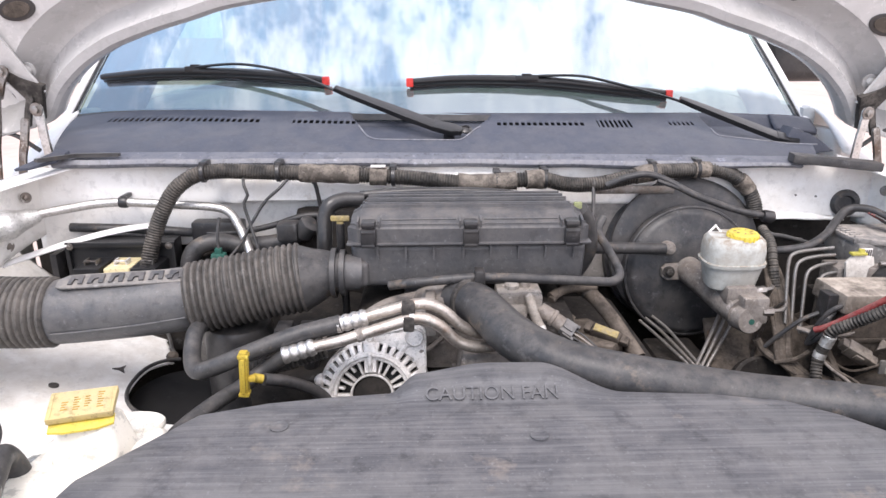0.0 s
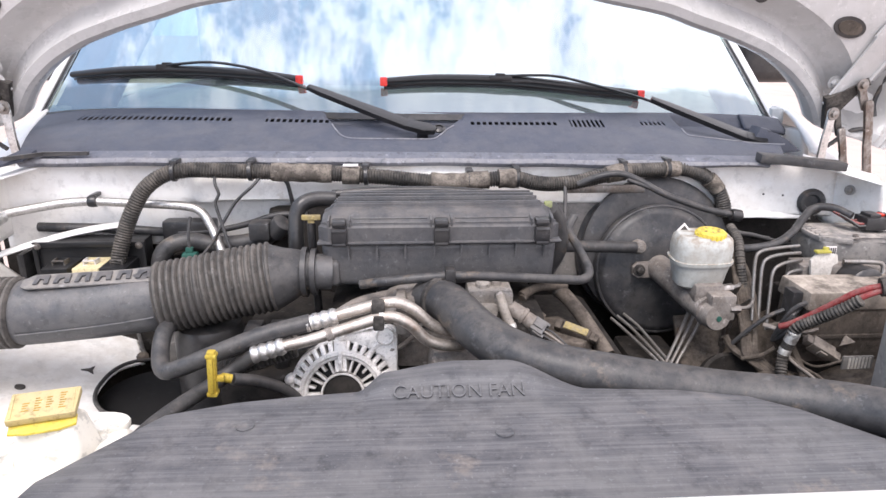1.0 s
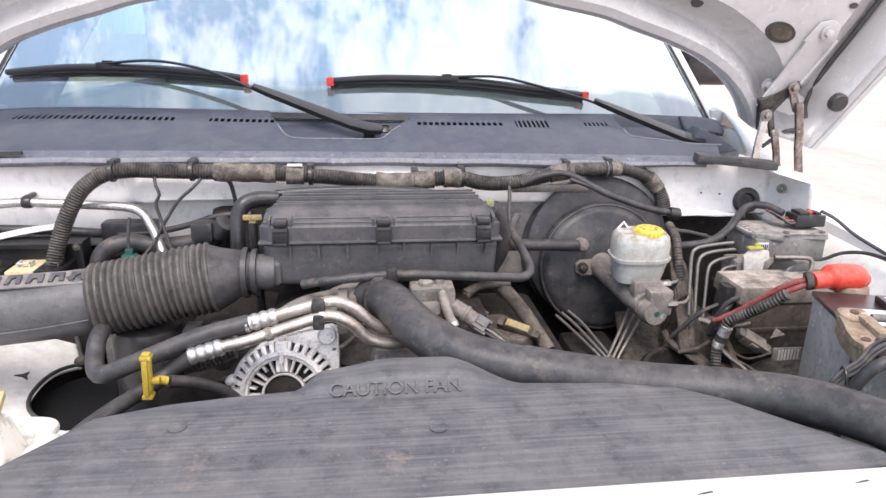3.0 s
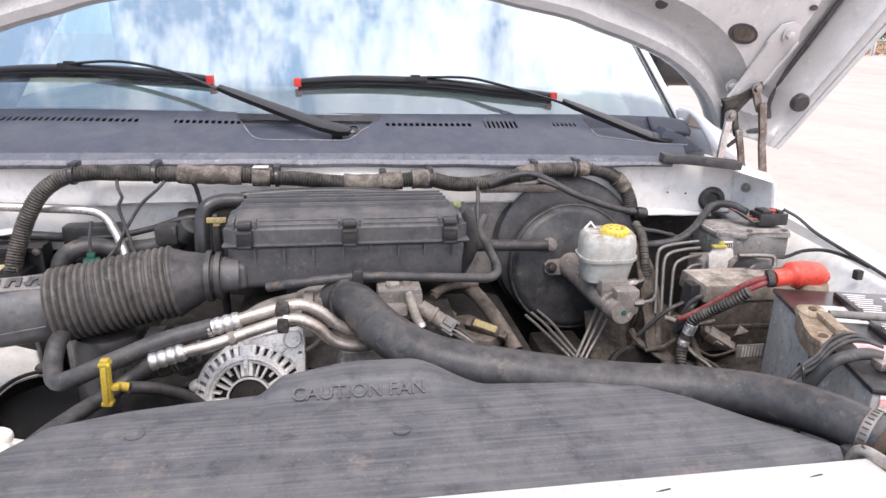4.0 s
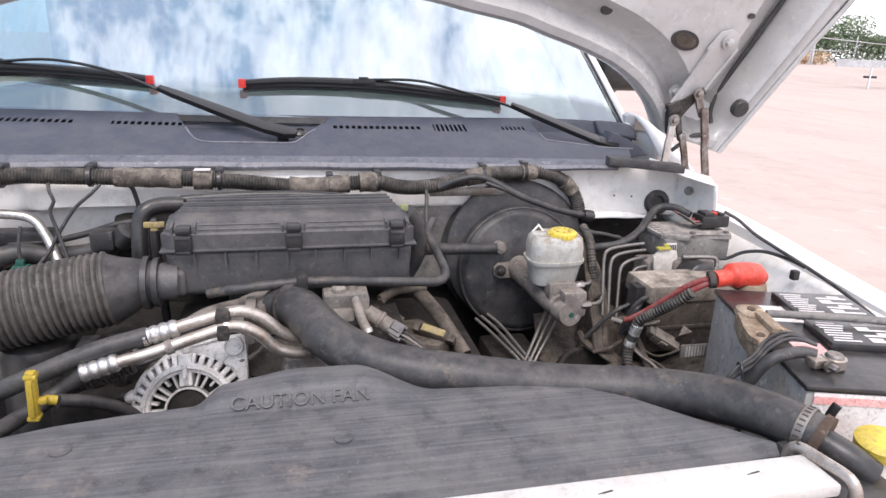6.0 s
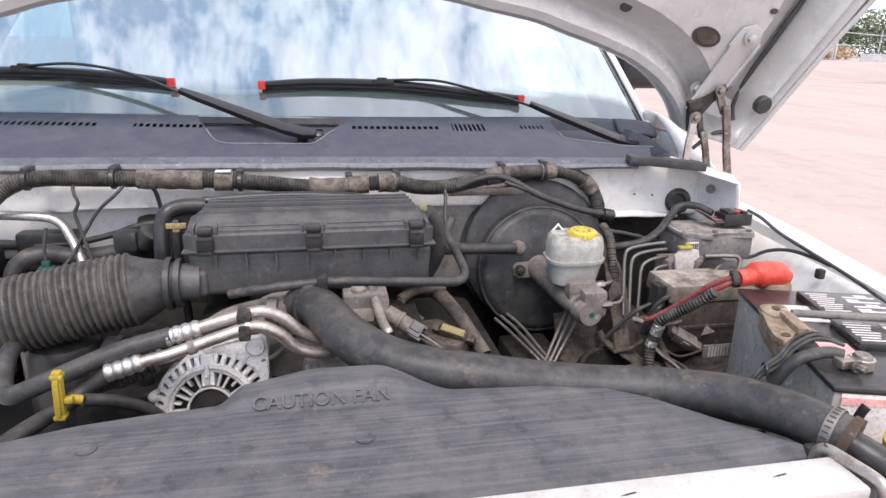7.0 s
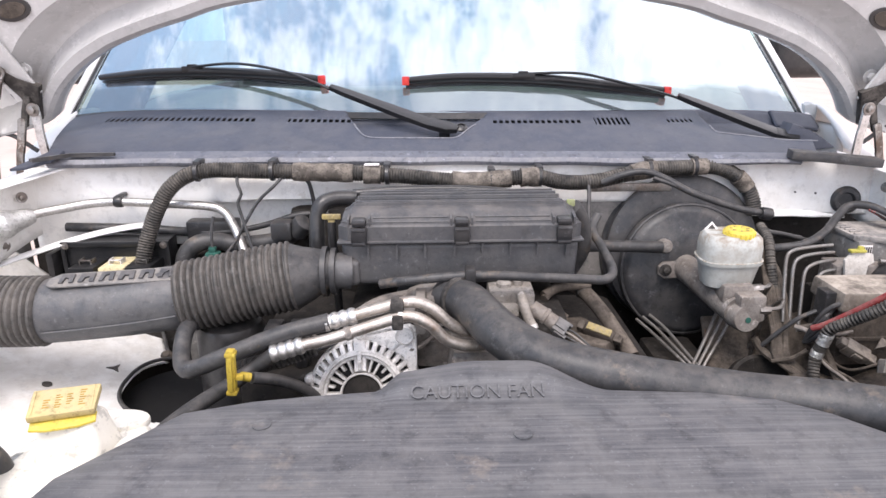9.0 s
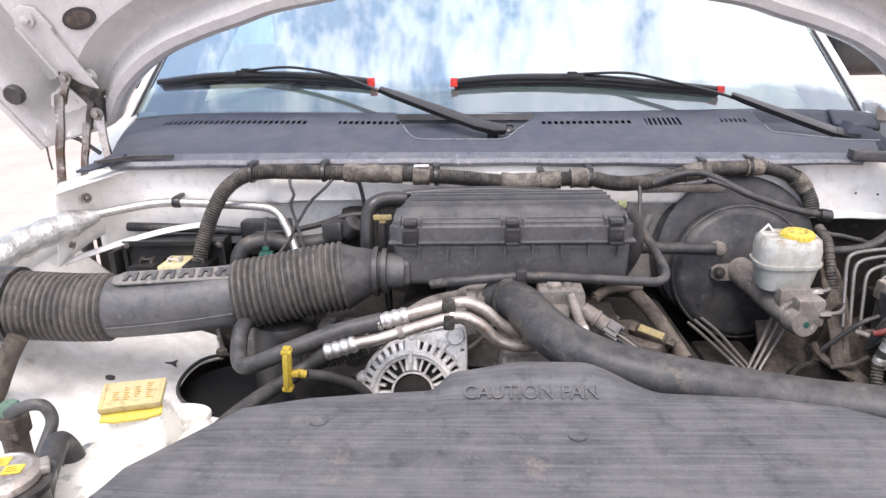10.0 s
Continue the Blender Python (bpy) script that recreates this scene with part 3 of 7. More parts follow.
thick(part("end_tab", grid(lambda u, v: (0.79 + 0.115 * u + 0.008 * v * u - 0.03 * u * u * max(0.0, v - 0.7), 1.582 - 0.042 * v - 0.02 * (1 - u), 1.346 - 0.008 * u - 0.032 * v - 0.006 * u ** 4), spread(0, 1, 14), spread(0, 1, 8)), cowl_plastic, cowl, "moulded corner of the cowl at the pillar"), 0.006)
part("end_block", prism([(0.745, 1.285), (0.768, 1.334), (0.785, 1.330), (0.805, 1.316), (0.838, 1.302), (0.872, 1.280), (0.80, 1.272)], 0.045, frame_at((0, 1.455, 0), (0, -1, 0), (1, 0, 0)), 0.005), cowl_plastic, cowl, "dark wedge-shaped cowl end")


def firewall_at(x, v):
    z = 1.283 - 0.30 * v
    on = smooth01((0.18 - x) / 0.1) * smooth01((x + 0.47) / 0.06)
    edge = 1.217 - 0.10 * max(0.0, -0.36 - x)
    step = smooth01((1.276 - z) / 0.03) * smooth01((z - edge + 0.008) / 0.008)
    y = 1.284 - 0.030 * on * step + 0.016 * smooth01((1.214 - z) / 0.01) * on - 0.02 * ((x - C) / 0.75) ** 4
    return x, y, z


FX, FV = spread(-0.80, 0.86, 140), spread(0, 1, 60)


def below_wall(i, j):
    x, y, z = firewall_at(FX[i], FV[j])
    edge = 1.172 if x > 0.6 else 1.20 if x > 0.2 else 1.05 if x > -0.3 else 1.125
    return z < edge


# grey panel in place of the white firewall, its shade put into the colour
part("firewall_shade_patch", block(0.20, 0.62, 1.286, 1.294, 1.02, 1.22, 0.003), module_grey, truck, "lower firewall, coloured grey for its shade")
fw = part("firewall", grid(firewall_at, FX, FV, below_wall), bay_paint, truck, "white painted firewall with dust and small holes")
thick(fw, 0.004, 1.0)
for x, z in ((0.715, 1.215), (0.755, 1.213)):
    part("hole", lathe([(0.002, 0), (0.002, 0.003)], (x, firewall_at(x, 0.2)[1] + 0.001, z), (0, -1, 0), 10), ink, fw)
# near-black panel painted as the shaded cavity below the firewall's edge
part("cavity_dark_panel", block(-0.85, 0.95, 1.315, 1.345, 0.45, 1.24, 0.005), engine_dark, truck)
thick(part("inner_side", grid(lambda u, v: (-0.872 - 0.01 * u, 1.02 + 0.33 * u, 1.15 - 0.12 * v), spread(0, 1, 8), spread(0, 1, 5)), bay_paint, truck, "white painted inner side panel"), 0.004)
# flanged ledge under the firewall's left part
thick(part("ledge", grid(lambda u, v: (-0.822 + 0.245 * u, 1.155 + 0.10 * u + 0.014 * v, 1.118 + 0.046 * math.sin(u * 1.57) + 0.008 * v), spread(0, 1, 16), spread(0, 1, 4)), white_paint, truck, "white painted panel flange"), 0.003)
# rolled lower edge of the firewall
thick(part("edge_right", grid(lambda u, v: (0.62 + 0.2 * u, 1.270 - 0.007 * v, 1.180 - 0.006 * u - 0.012 * v + 0.0006 * math.sin(u * 17)), spread(0, 1, 24), spread(0, 1, 4)), bay_paint, truck), 0.003)


def side_box(sx):
    """The cowl's side: an upright plate that runs forward from the firewall, with a flange on top."""
    x = lambda d: C + sx * d
    p = part("side_plate", grid(lambda u, v: (x(0.812 + 0.034 * u + 0.01 * math.sin(u * 3) + 0.018 * u * v), 1.280 - 0.13 * u, 1.284 - 0.024 * u - (0.125 + 0.02 * u) * v), spread(0, 1, 12), spread(0, 1, 10)), bay_paint, truck, "white painted inner side plate, dusty")
    thick(p, 0.003)
    f = part("side_flange", grid(lambda u, v: (x(0.742 + 0.098 * u + 0.05 * v), 1.245 - 0.098 * u + 0.09 * v, 1.287 - 0.026 * u), spread(0, 1, 10), spread(0, 1, 4)), white_paint, truck)
    thick(f, 0.003)
    part("bolt", hexbolt((x(0.858), 1.183, 1.150), (-sx * 0.8, -0.5, 0.1), 0.007), steel, p)
    part("bolt", hexbolt((x(0.826), 1.215, 1.235), (-sx * 0.8, -0.5, 0.1), 0.006), steel, p)


side_box(1)
side_box(-1)


def fender(sx, name):
    x = lambda d: C + sx * d
    # inner edge, top roll and outer skin, swept along the fender's length
    prof = [(-0.012, -0.05), (-0.01, -0.004), (0.0, 0.0), (0.02, 0.001), (0.04, -0.002), (0.055, -0.012), (0.07, -0.05), (0.085, -0.15), (0.09, -0.35), (0.07, -0.62)]

    def f(u, v):
        k = v * (len(prof) - 1)
        i = min(int(k), len(prof) - 2)
        a = k - i
        dx, dz = prof[i][0] * (1 - a) + prof[i + 1][0] * a, prof[i][1] * (1 - a) + prof[i + 1][1] * a
        y = 0.35 + 1.2 * u
        xi = 0.868 + 0.075 * smooth01((y - 0.4) / 1.0) + 0.04 * u
        return x(xi + dx), y, 1.145 + 0.02 * smooth01((y - 0.7) / 0.7) + dz

    o = part(name, grid(f, spread(0, 1, 40), spread(0, 1, 37)), white_paint, truck, "white painted front fender")
    thick(o, 0.004, 0.0)
    # inner apron
    def a(u, v):
        y = 0.42 + 0.86 * u
        xi = 0.854 + 0.075 * smooth01((y - 0.4) / 1.0) + 0.04 * (y - 0.35) / 1.2
        r = v * 0.46
        hump = 0.03 * math.sin(u * 3.1)
        z = 1.136 - 0.166 * smooth01(v / 0.30) ** 0.8 - 0.085 * smooth01((v - 0.28) / 0.6) - 0.4 * smooth01((v - 0.87) / 0.13) + hump * smooth01(v / 0.3)
        return x(xi - r * (1 - 0.08 * smooth01((v - 0.87) / 0.13))), y, z
    def low(u, v):
        y = 0.42 + 0.86 * u
        d0 = 0.86 + 0.075 * smooth01((y - 0.4) / 1.0) + 0.04 * (y - 0.35) / 1.2
        d = d0 + (0.44 - d0) * v
        z = 0.935 + 0.24 * (d - 0.515) + 0.9 * max(0, d - 0.77) ** 1.2 - 0.4 * smooth01((0.475 - d) / 0.03)
        return x(max(d, 0.455)), y, z + 0.008 * math.sin(u * 9) * smooth01((d - 0.55) / 0.1)

    return o, a if sx > 0 else low


fl, apron_l = fender(-1, "fender_left")
fr, apron_r = fender(1, "fender_right")
us, vs = spread(0, 1, 170), spread(0, 1, 150)
HOLE = (-0.468, 1.015, 0.079, 0.098)


def hole_e(q):
    return (abs((q[0] - HOLE[0]) / HOLE[2]) ** 2.4 + abs((q[1] - HOLE[1]) / HOLE[3]) ** 2.4) ** (1 / 2.4)


def apron_cut(u, v):
    """The apron's sheet, its vertices drawn onto the rim of the opening."""
    x, y, z = apron_l(u, v)
    k = hole_e((x, y))
    if 0.93 < k < 1.07:
        x, y = HOLE[0] + (x - HOLE[0]) / k, HOLE[1] + (y - HOLE[1]) / k
    return x, y, z



def open_cell(i, j):
    q = apron_l((us[i] + us[i + 1]) / 2, (vs[j] + vs[j + 1]) / 2)
    return hole_e(q) < 1 or (q[1] > 1.0 and q[0] > -0.515 - 0.5 * max(0.0, q[1] - 1.105))


ap = part("apron_left", grid(apron_cut, us, vs, open_cell), bay_paint, fl, "white painted inner fender apron, dusty")
thick(ap, 0.003)
ap2 = part("apron_right", grid(apron_r, us, vs[:46]), bay_paint, fr, "white dusty inner fender apron")
# the inner part is coloured dark to paint the shade beneath the fuse box
thick(part("apron_shaded", grid(apron_r, us, vs[45:]), brown_dirt_shade, ap2, "lower apron, darkened by colour for the shade under the fuse box"), 0.003)
thick(ap2, 0.003)
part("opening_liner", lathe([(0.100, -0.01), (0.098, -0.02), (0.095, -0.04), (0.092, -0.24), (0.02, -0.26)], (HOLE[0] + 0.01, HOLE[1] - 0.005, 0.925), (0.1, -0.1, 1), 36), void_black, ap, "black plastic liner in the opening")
part("opening_trim", tube([(HOLE[0] - HOLE[2] * math.copysign(abs(math.cos(a)) ** 0.83, math.cos(a)), HOLE[1] + HOLE[3] * math.copysign(abs(math.sin(a)) ** 0.83, math.sin(a)), 0.943 + 0.017 * math.cos(a)) for a in spread(-1.3, 1.2, 17)], 0.0034, 8, 0.006), rubber, ap, "thin black edge trim")
for x, y, z in ((-0.659, 0.971, 0.9730),):
    part("hole", prism(oval(0.008, 0.006), 0.004, pose(x, y, z, 0, 13, 0)), ink, ap)
tri = [(r * math.cos(a), r * math.sin(a)) for i in range(6) for a, r in ((i * math.pi / 3 + 0.3, 0.014 if i % 2 else 0.004),)]
part("hole", prism(tri, 0.003, pose(-0.584, 1.047, 0.9610, 0, 13, 0)), ink, ap)

part("edge_wire", tube([(-0.565, 1.20, 1.0), (-0.552, 1.18, 0.985), (-0.535, 1.15, 0.972), (-0.522, 1.125, 0.962), (-0.514, 1.112, 0.957), (-0.525, 1.105, 0.957)], 0.0035, 8, 0.006), rubber, ap, "thin black wire clipped along the edge")
part("wire_clip", lathe([(0.010, 0), (0.011, 0.006), (0.006, 0.012)], (-0.518, 1.112, 0.950), (0.1, -0.5, 0.8), 12), brown_dirt_shade, ap)
part("lower_wall", block(-0.50, -0.40, 1.17, 1.20, 0.70, 1.03, 0.01), plate_plastic, ap, "dim grey inner wall")

# windscreen, pillars, cab
def glass_at(u, v):
    xx = 0.010 + u * (0.880 - 0.16 * v)
    return xx, yb(C + u * 0.87) + 0.62 * v, zb(C + u * 0.87) - 0.012 * u * 0.87 + (0.50 + 0.045 * u * u) * v + 0.05 * math.sin(v * 3.14) * 0.6


ws = part("windscreen", grid(glass_at, spread(-1, 1, 60), spread(-0.03, 1, 24)), glass, truck, "windscreen reflecting a cloudy sky")
ws.visible_shadow = False
uvs = ws.data.uv_layers.new(name="UVMap")
for loop in ws.data.loops:
    k = loop.vertex_index
    uvs.data[loop.index].uv = (k % 60 / 59, -0.03 + 1.03 * (k // 60) / 23)
part("glass_border", grid(lambda u, v: tuple(a + b for a, b in zip(glass_at(u, 0.02 * v - 0.03), (0, -0.001, 0.003))), spread(-1, 1, 60), [0, 1]), dark_plastic, ws, "black glass edge")
for sx in (-1, 1):
    part("side_border", grid(lambda u, v: tuple(a + b for a, b in zip(glass_at(sx * (0.993 + 0.007 * u), v), (0, -0.001, 0.003))), [0, 1], spread(-0.03, 1, 20)), dark_plastic, ws)
    edge = [Vector(glass_at(sx, v)) for v in spread(-0.06, 1, 8)]
    part("pillar_trim", tube([e + Vector((sx * 0.006, 0.0, 0.0)) for e in edge], 0.003, 8, 0.05), dark_plastic, truck)
    part("pillar", tube([e + Vector((sx * 0.017, 0.006, 0.0)) for e in edge], 0.0115, 12, 0.05), white_paint, truck, "white windscreen pillar")
    # body side behind the fender
    body = part("body_side", grid(lambda u, v: (C + sx * (0.93 + 0.09 * math.sin(v * 2.2)), 1.55 + 1.9 * u, 1.31 - 0.85 * v), spread(0, 1, 8), spread(0, 1, 12)), white_paint, truck)
    thick(body, 0.02)
    shoulder = part("fender_shoulder", grid(lambda u, v: (C + sx * (0.90 + 0.15 * math.sin(v * 1.57)), 1.47 + 0.28 * u, 1.275 + 0.085 * math.sin(u * 2.6) * math.cos(v * 1.57) - 0.1 * v), spread(0, 1, 14), spread(0, 1, 12)), white_paint, truck, "rounded white fender end beside the windscreen")
    thick(shoulder, 0.01)
    mirror = part("side_mirror", block(C + sx * 1.055 - 0.11, C + sx * 1.055 + 0.11, 1.95, 2.09, 1.395, 1.66, 0.035, None, 0.9, 3), dark_plastic, truck, "black plastic door mirror")
    part("mirror_arm", tube([(C + sx * 0.93, 2.05, 1.34), (C + sx * 1.05, 2.03, 1.43)], 0.03, 10, 0.03), dark_plastic, mirror)
    part("door_glass_frame", tube([(C + sx * 0.90, 1.75, 1.32), (C + sx * 0.90, 3.3, 1.32)], 0.02, 8, 0.1), dark_plastic, truck)
    part("wheel", lathe([(0.2, -0.12), (0.36, -0.12), (0.385, -0.08), (0.385, 0.08), (0.36, 0.12), (0.2, 0.12), (0.18, 0.04), (0.05, 0.05)], (C + sx * 0.82, 0.75, 0.387), (sx, 0, 0), 40), rubber, truck, "black front tyre")
    part("wheel", lathe([(0.2, -0.12), (0.36, -0.12), (0.385, -0.08), (0.385, 0.08), (0.36, 0.12), (0.2, 0.12), (0.18, 0.04), (0.05, 0.05)], (C + sx * 0.82, 4.2, 0.387), (sx, 0, 0), 40), rubber, truck, "black rear tyre")
thick(part("roof", grid(lambda u, v: (C + u * (0.77 + 0.02 * v), 2.06 + 1.35 * v + 0.15 * u * u, 1.875 + 0.05 * math.sin(v * 3.14) + 0.03 * (1 - u * u)), spread(-1, 1, 14), spread(0, 1, 10)), white_paint, truck, "white cab roof"), 0.04)
back = part("cab_back", join(block(C - 0.90, C + 0.90, 3.40, 3.45, 0.5, 1.39, 0.01), block(C - 0.90, C - 0.56, 3.40, 3.45, 1.38, 1.90, 0.01), block(C + 0.56, C + 0.90, 3.40, 3.45, 1.38, 1.90, 0.01), block(C - 0.6, C + 0.6, 3.40, 3.45, 1.74, 1.90, 0.01)), interior, truck)
pane = part("rear_window", block(C - 0.57, C + 0.57, 3.418, 3.424, 1.37, 1.76, 0.0), glass, back)
pane.visible_shadow = False
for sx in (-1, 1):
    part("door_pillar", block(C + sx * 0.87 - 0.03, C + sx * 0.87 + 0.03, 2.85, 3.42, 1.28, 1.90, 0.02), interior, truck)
    # widths set by the blue reflected band in the camera's view
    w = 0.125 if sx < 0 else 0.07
    trim = part("pillar_lining", grid(lambda u, v: tuple(a + b for a, b in zip(glass_at(sx * (1.0 - u * w / (0.875 - 0.16 * v)), v), (0, 0.02 + 0.05 * u, -0.02 - 0.03 * u))), spread(0, 1, 5), spread(-0.02, 1, 12)), sky_tint_lining, truck, "inner pillar lining with the sky's blue reflection painted in")
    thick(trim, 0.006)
    part("door_trim", block(C + sx * 0.88 - 0.02, C + sx * 0.88 + 0.02, 1.60, 3.40, 0.6, 1.36, 0.02), interior, truck)
part("cab_floor", block(C - 0.86, C + 0.86, 1.5, 3.4, 0.5, 0.56, 0.01), interior, truck)
dash = part("dashboard", grid(lambda u, v: (C + u * 0.84, 1.50 + 0.13 * u * u + 0.62 * v, 1.325 + 0.055 * math.sin(min(v, 0.6) / 0.6 * 1.57) - 0.02 * u ** 4 - 0.3 * smooth01((v - 0.88) / 0.12)), spread(-1, 1, 20), spread(0, 1, 20)), dash_plastic, truck, "grey dashboard top")
thick(dash, 0.01)
part("frame_rail", block(-0.50, -0.40, 0.3, 4.6, 0.50, 0.62, 0.01), engine_dark, truck)
part("frame_rail", block(0.48, 0.58, 0.3, 4.6, 0.50, 0.62, 0.01), engine_dark, truck)
part("axle", tube([(-0.75, 0.75, 0.40), (0.82, 0.75, 0.40)], 0.06, 10, 0.2), engine_dark, truck)
part("axle", tube([(-0.75, 4.2, 0.40), (0.82, 4.2, 0.40)], 0.06, 10, 0.2), engine_dark, truck)
part("front_panel", block(C - 0.87, C + 0.87, 0.28, 0.33, 0.45, 1.02, 0.02), white_paint, truck)
bed = part("cargo_bed", join(block(C - 0.78, C + 0.78, 3.48, 5.35, 0.70, 0.75, 0.01), block(C - 0.95, C - 0.80, 3.48, 5.35, 0.60, 1.28, 0.03), block(C + 0.80, C + 0.95, 3.48, 5.35, 0.60, 1.28, 0.03), block(C - 0.80, C + 0.80, 3.48, 3.53, 0.70, 1.26, 0.01)), white_paint, truck, "plain white cargo bed")
part("tailgate", block(C - 0.80, C + 0.80, 5.29, 5.34, 0.62, 1.26, 0.02), white_paint, truck)
# unseen dark floor added to keep the bright ground out of the bay
part("bay_light_blocker", block(C - 0.9, C + 0.9, 0.3, 1.32, 0.44, 0.48, 0.004), engine_dark, truck)

# ---- hood ----
hood = thing("hood", (C, 1.42, 1.29), "raised white hood, underside with a pressed inner frame", "hood")
CH = 0.035
HS = [0.0, 0.2, 0.2925, 0.388, 0.4517, 0.517, 0.5936, 0.6205, 0.652, 0.692, 0.747, 0.787, 0.81, 0.86, 1.0]
HZ = [1.612, 1.598, 1.580, 1.5614, 1.5406, 1.5206, 1.493, 1.4806, 1.4648, 1.4412, 1.402, 1.366, 1.345, 1.325, 1.292]


HC = path([(a, 0, b) for a, b in zip(HS, HZ)], 12)
HX, HY = [p.x for p in HC], [p.z for p in HC]


def lean(x):
    return 0.009 * (0.89 - x)


def hood_bottom(s):
    return lerps(abs(s), HX, HY)


def hood_w(z):
    return 1.02 + min(0.25, 0.55 * max(0, z - 1.29)) - 0.15 * smooth01((z - 1.8) / 0.6)


def hood_y(z):
    return 1.42 - 0.29 * (z - 1.29)


def side_groove(s):
    return lerps(1 - abs(s), [0.0, 0.056, 0.066, 0.078, 0.125, 0.165, 1.0], [0.0, 0.0, 0.6, 1.0, 0.75, 0.0, 0.0])


def hood_off(d, s, z):
    o = lerps(d, [0, 0.008, 0.024, 0.032, 0.052, 0.064, 0.105, 0.5], [0.0, 0.010, 0.012, -0.010, -0.038, -0.036, 0.012, 0.012])
    rim = 1 - smooth01((1 - abs(s) - 0.03) / 0.03)
    groove = side_groove(s) * smooth01(d / 0.03)
    ridge = math.exp(-((1 - abs(s) - 0.045) / 0.008) ** 2) + 0.7 * math.exp(-((1 - abs(s) - 0.018) / 0.010) ** 2)
    dent = math.exp(-((z - 1.66) / 0.03) ** 2)
    return o * (1 - rim) + 0.012 * rim + 0.015 * ridge - 0.078 * groove - 0.012 * dent * (1 - rim)


def hood_at(s, d, off=None):
    z = hood_bottom(s) + d
    o = hood_off(d, s, z) if off is None else off
    x = CH + s * hood_w(z)
    return x, hood_y(z) - o * 0.96, z - o * 0.28 + lean(x)


hd = [0.0, 0.004, 0.008, 0.016, 0.024, 0.028, 0.032, 0.042, 0.052, 0.058, 0.064, 0.075, 0.09, 0.105, 0.13, 0.16, 0.2, 0.25, 0.32, 0.42, 0.55, 0.7, 0.85]
hs = sorted(set([round(q, 4) for q in spread(-0.82, 0.82, 101)] + [round(k * (0.82 + 0.18 * q / 36), 4) for q in range(37) for k in (-1, 1)]))
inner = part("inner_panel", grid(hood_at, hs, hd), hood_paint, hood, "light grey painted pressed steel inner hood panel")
outer = part("outer_skin", grid(lambda s, d: hood_at(s, d - 0.004, -0.045 - 0.05 * side_groove(s) * smooth01(d / 0.03)), hs, hd[::2] + [0.85]), white_paint, hood, "white painted outer hood skin")
thick(outer, 0.004)
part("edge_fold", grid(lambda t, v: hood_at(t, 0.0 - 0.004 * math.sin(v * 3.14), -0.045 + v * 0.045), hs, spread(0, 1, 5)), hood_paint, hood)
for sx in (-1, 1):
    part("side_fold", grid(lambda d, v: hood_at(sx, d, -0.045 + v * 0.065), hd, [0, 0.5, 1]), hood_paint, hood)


def on_hood(x, z):
    z -= lean(x)
    s = (x - CH) / hood_w(z)
    d = z - hood_bottom(s)
    return Vector((x, hood_y(z) - hood_off(d, s, z) * 0.96 - 0.001, z + lean(x)))


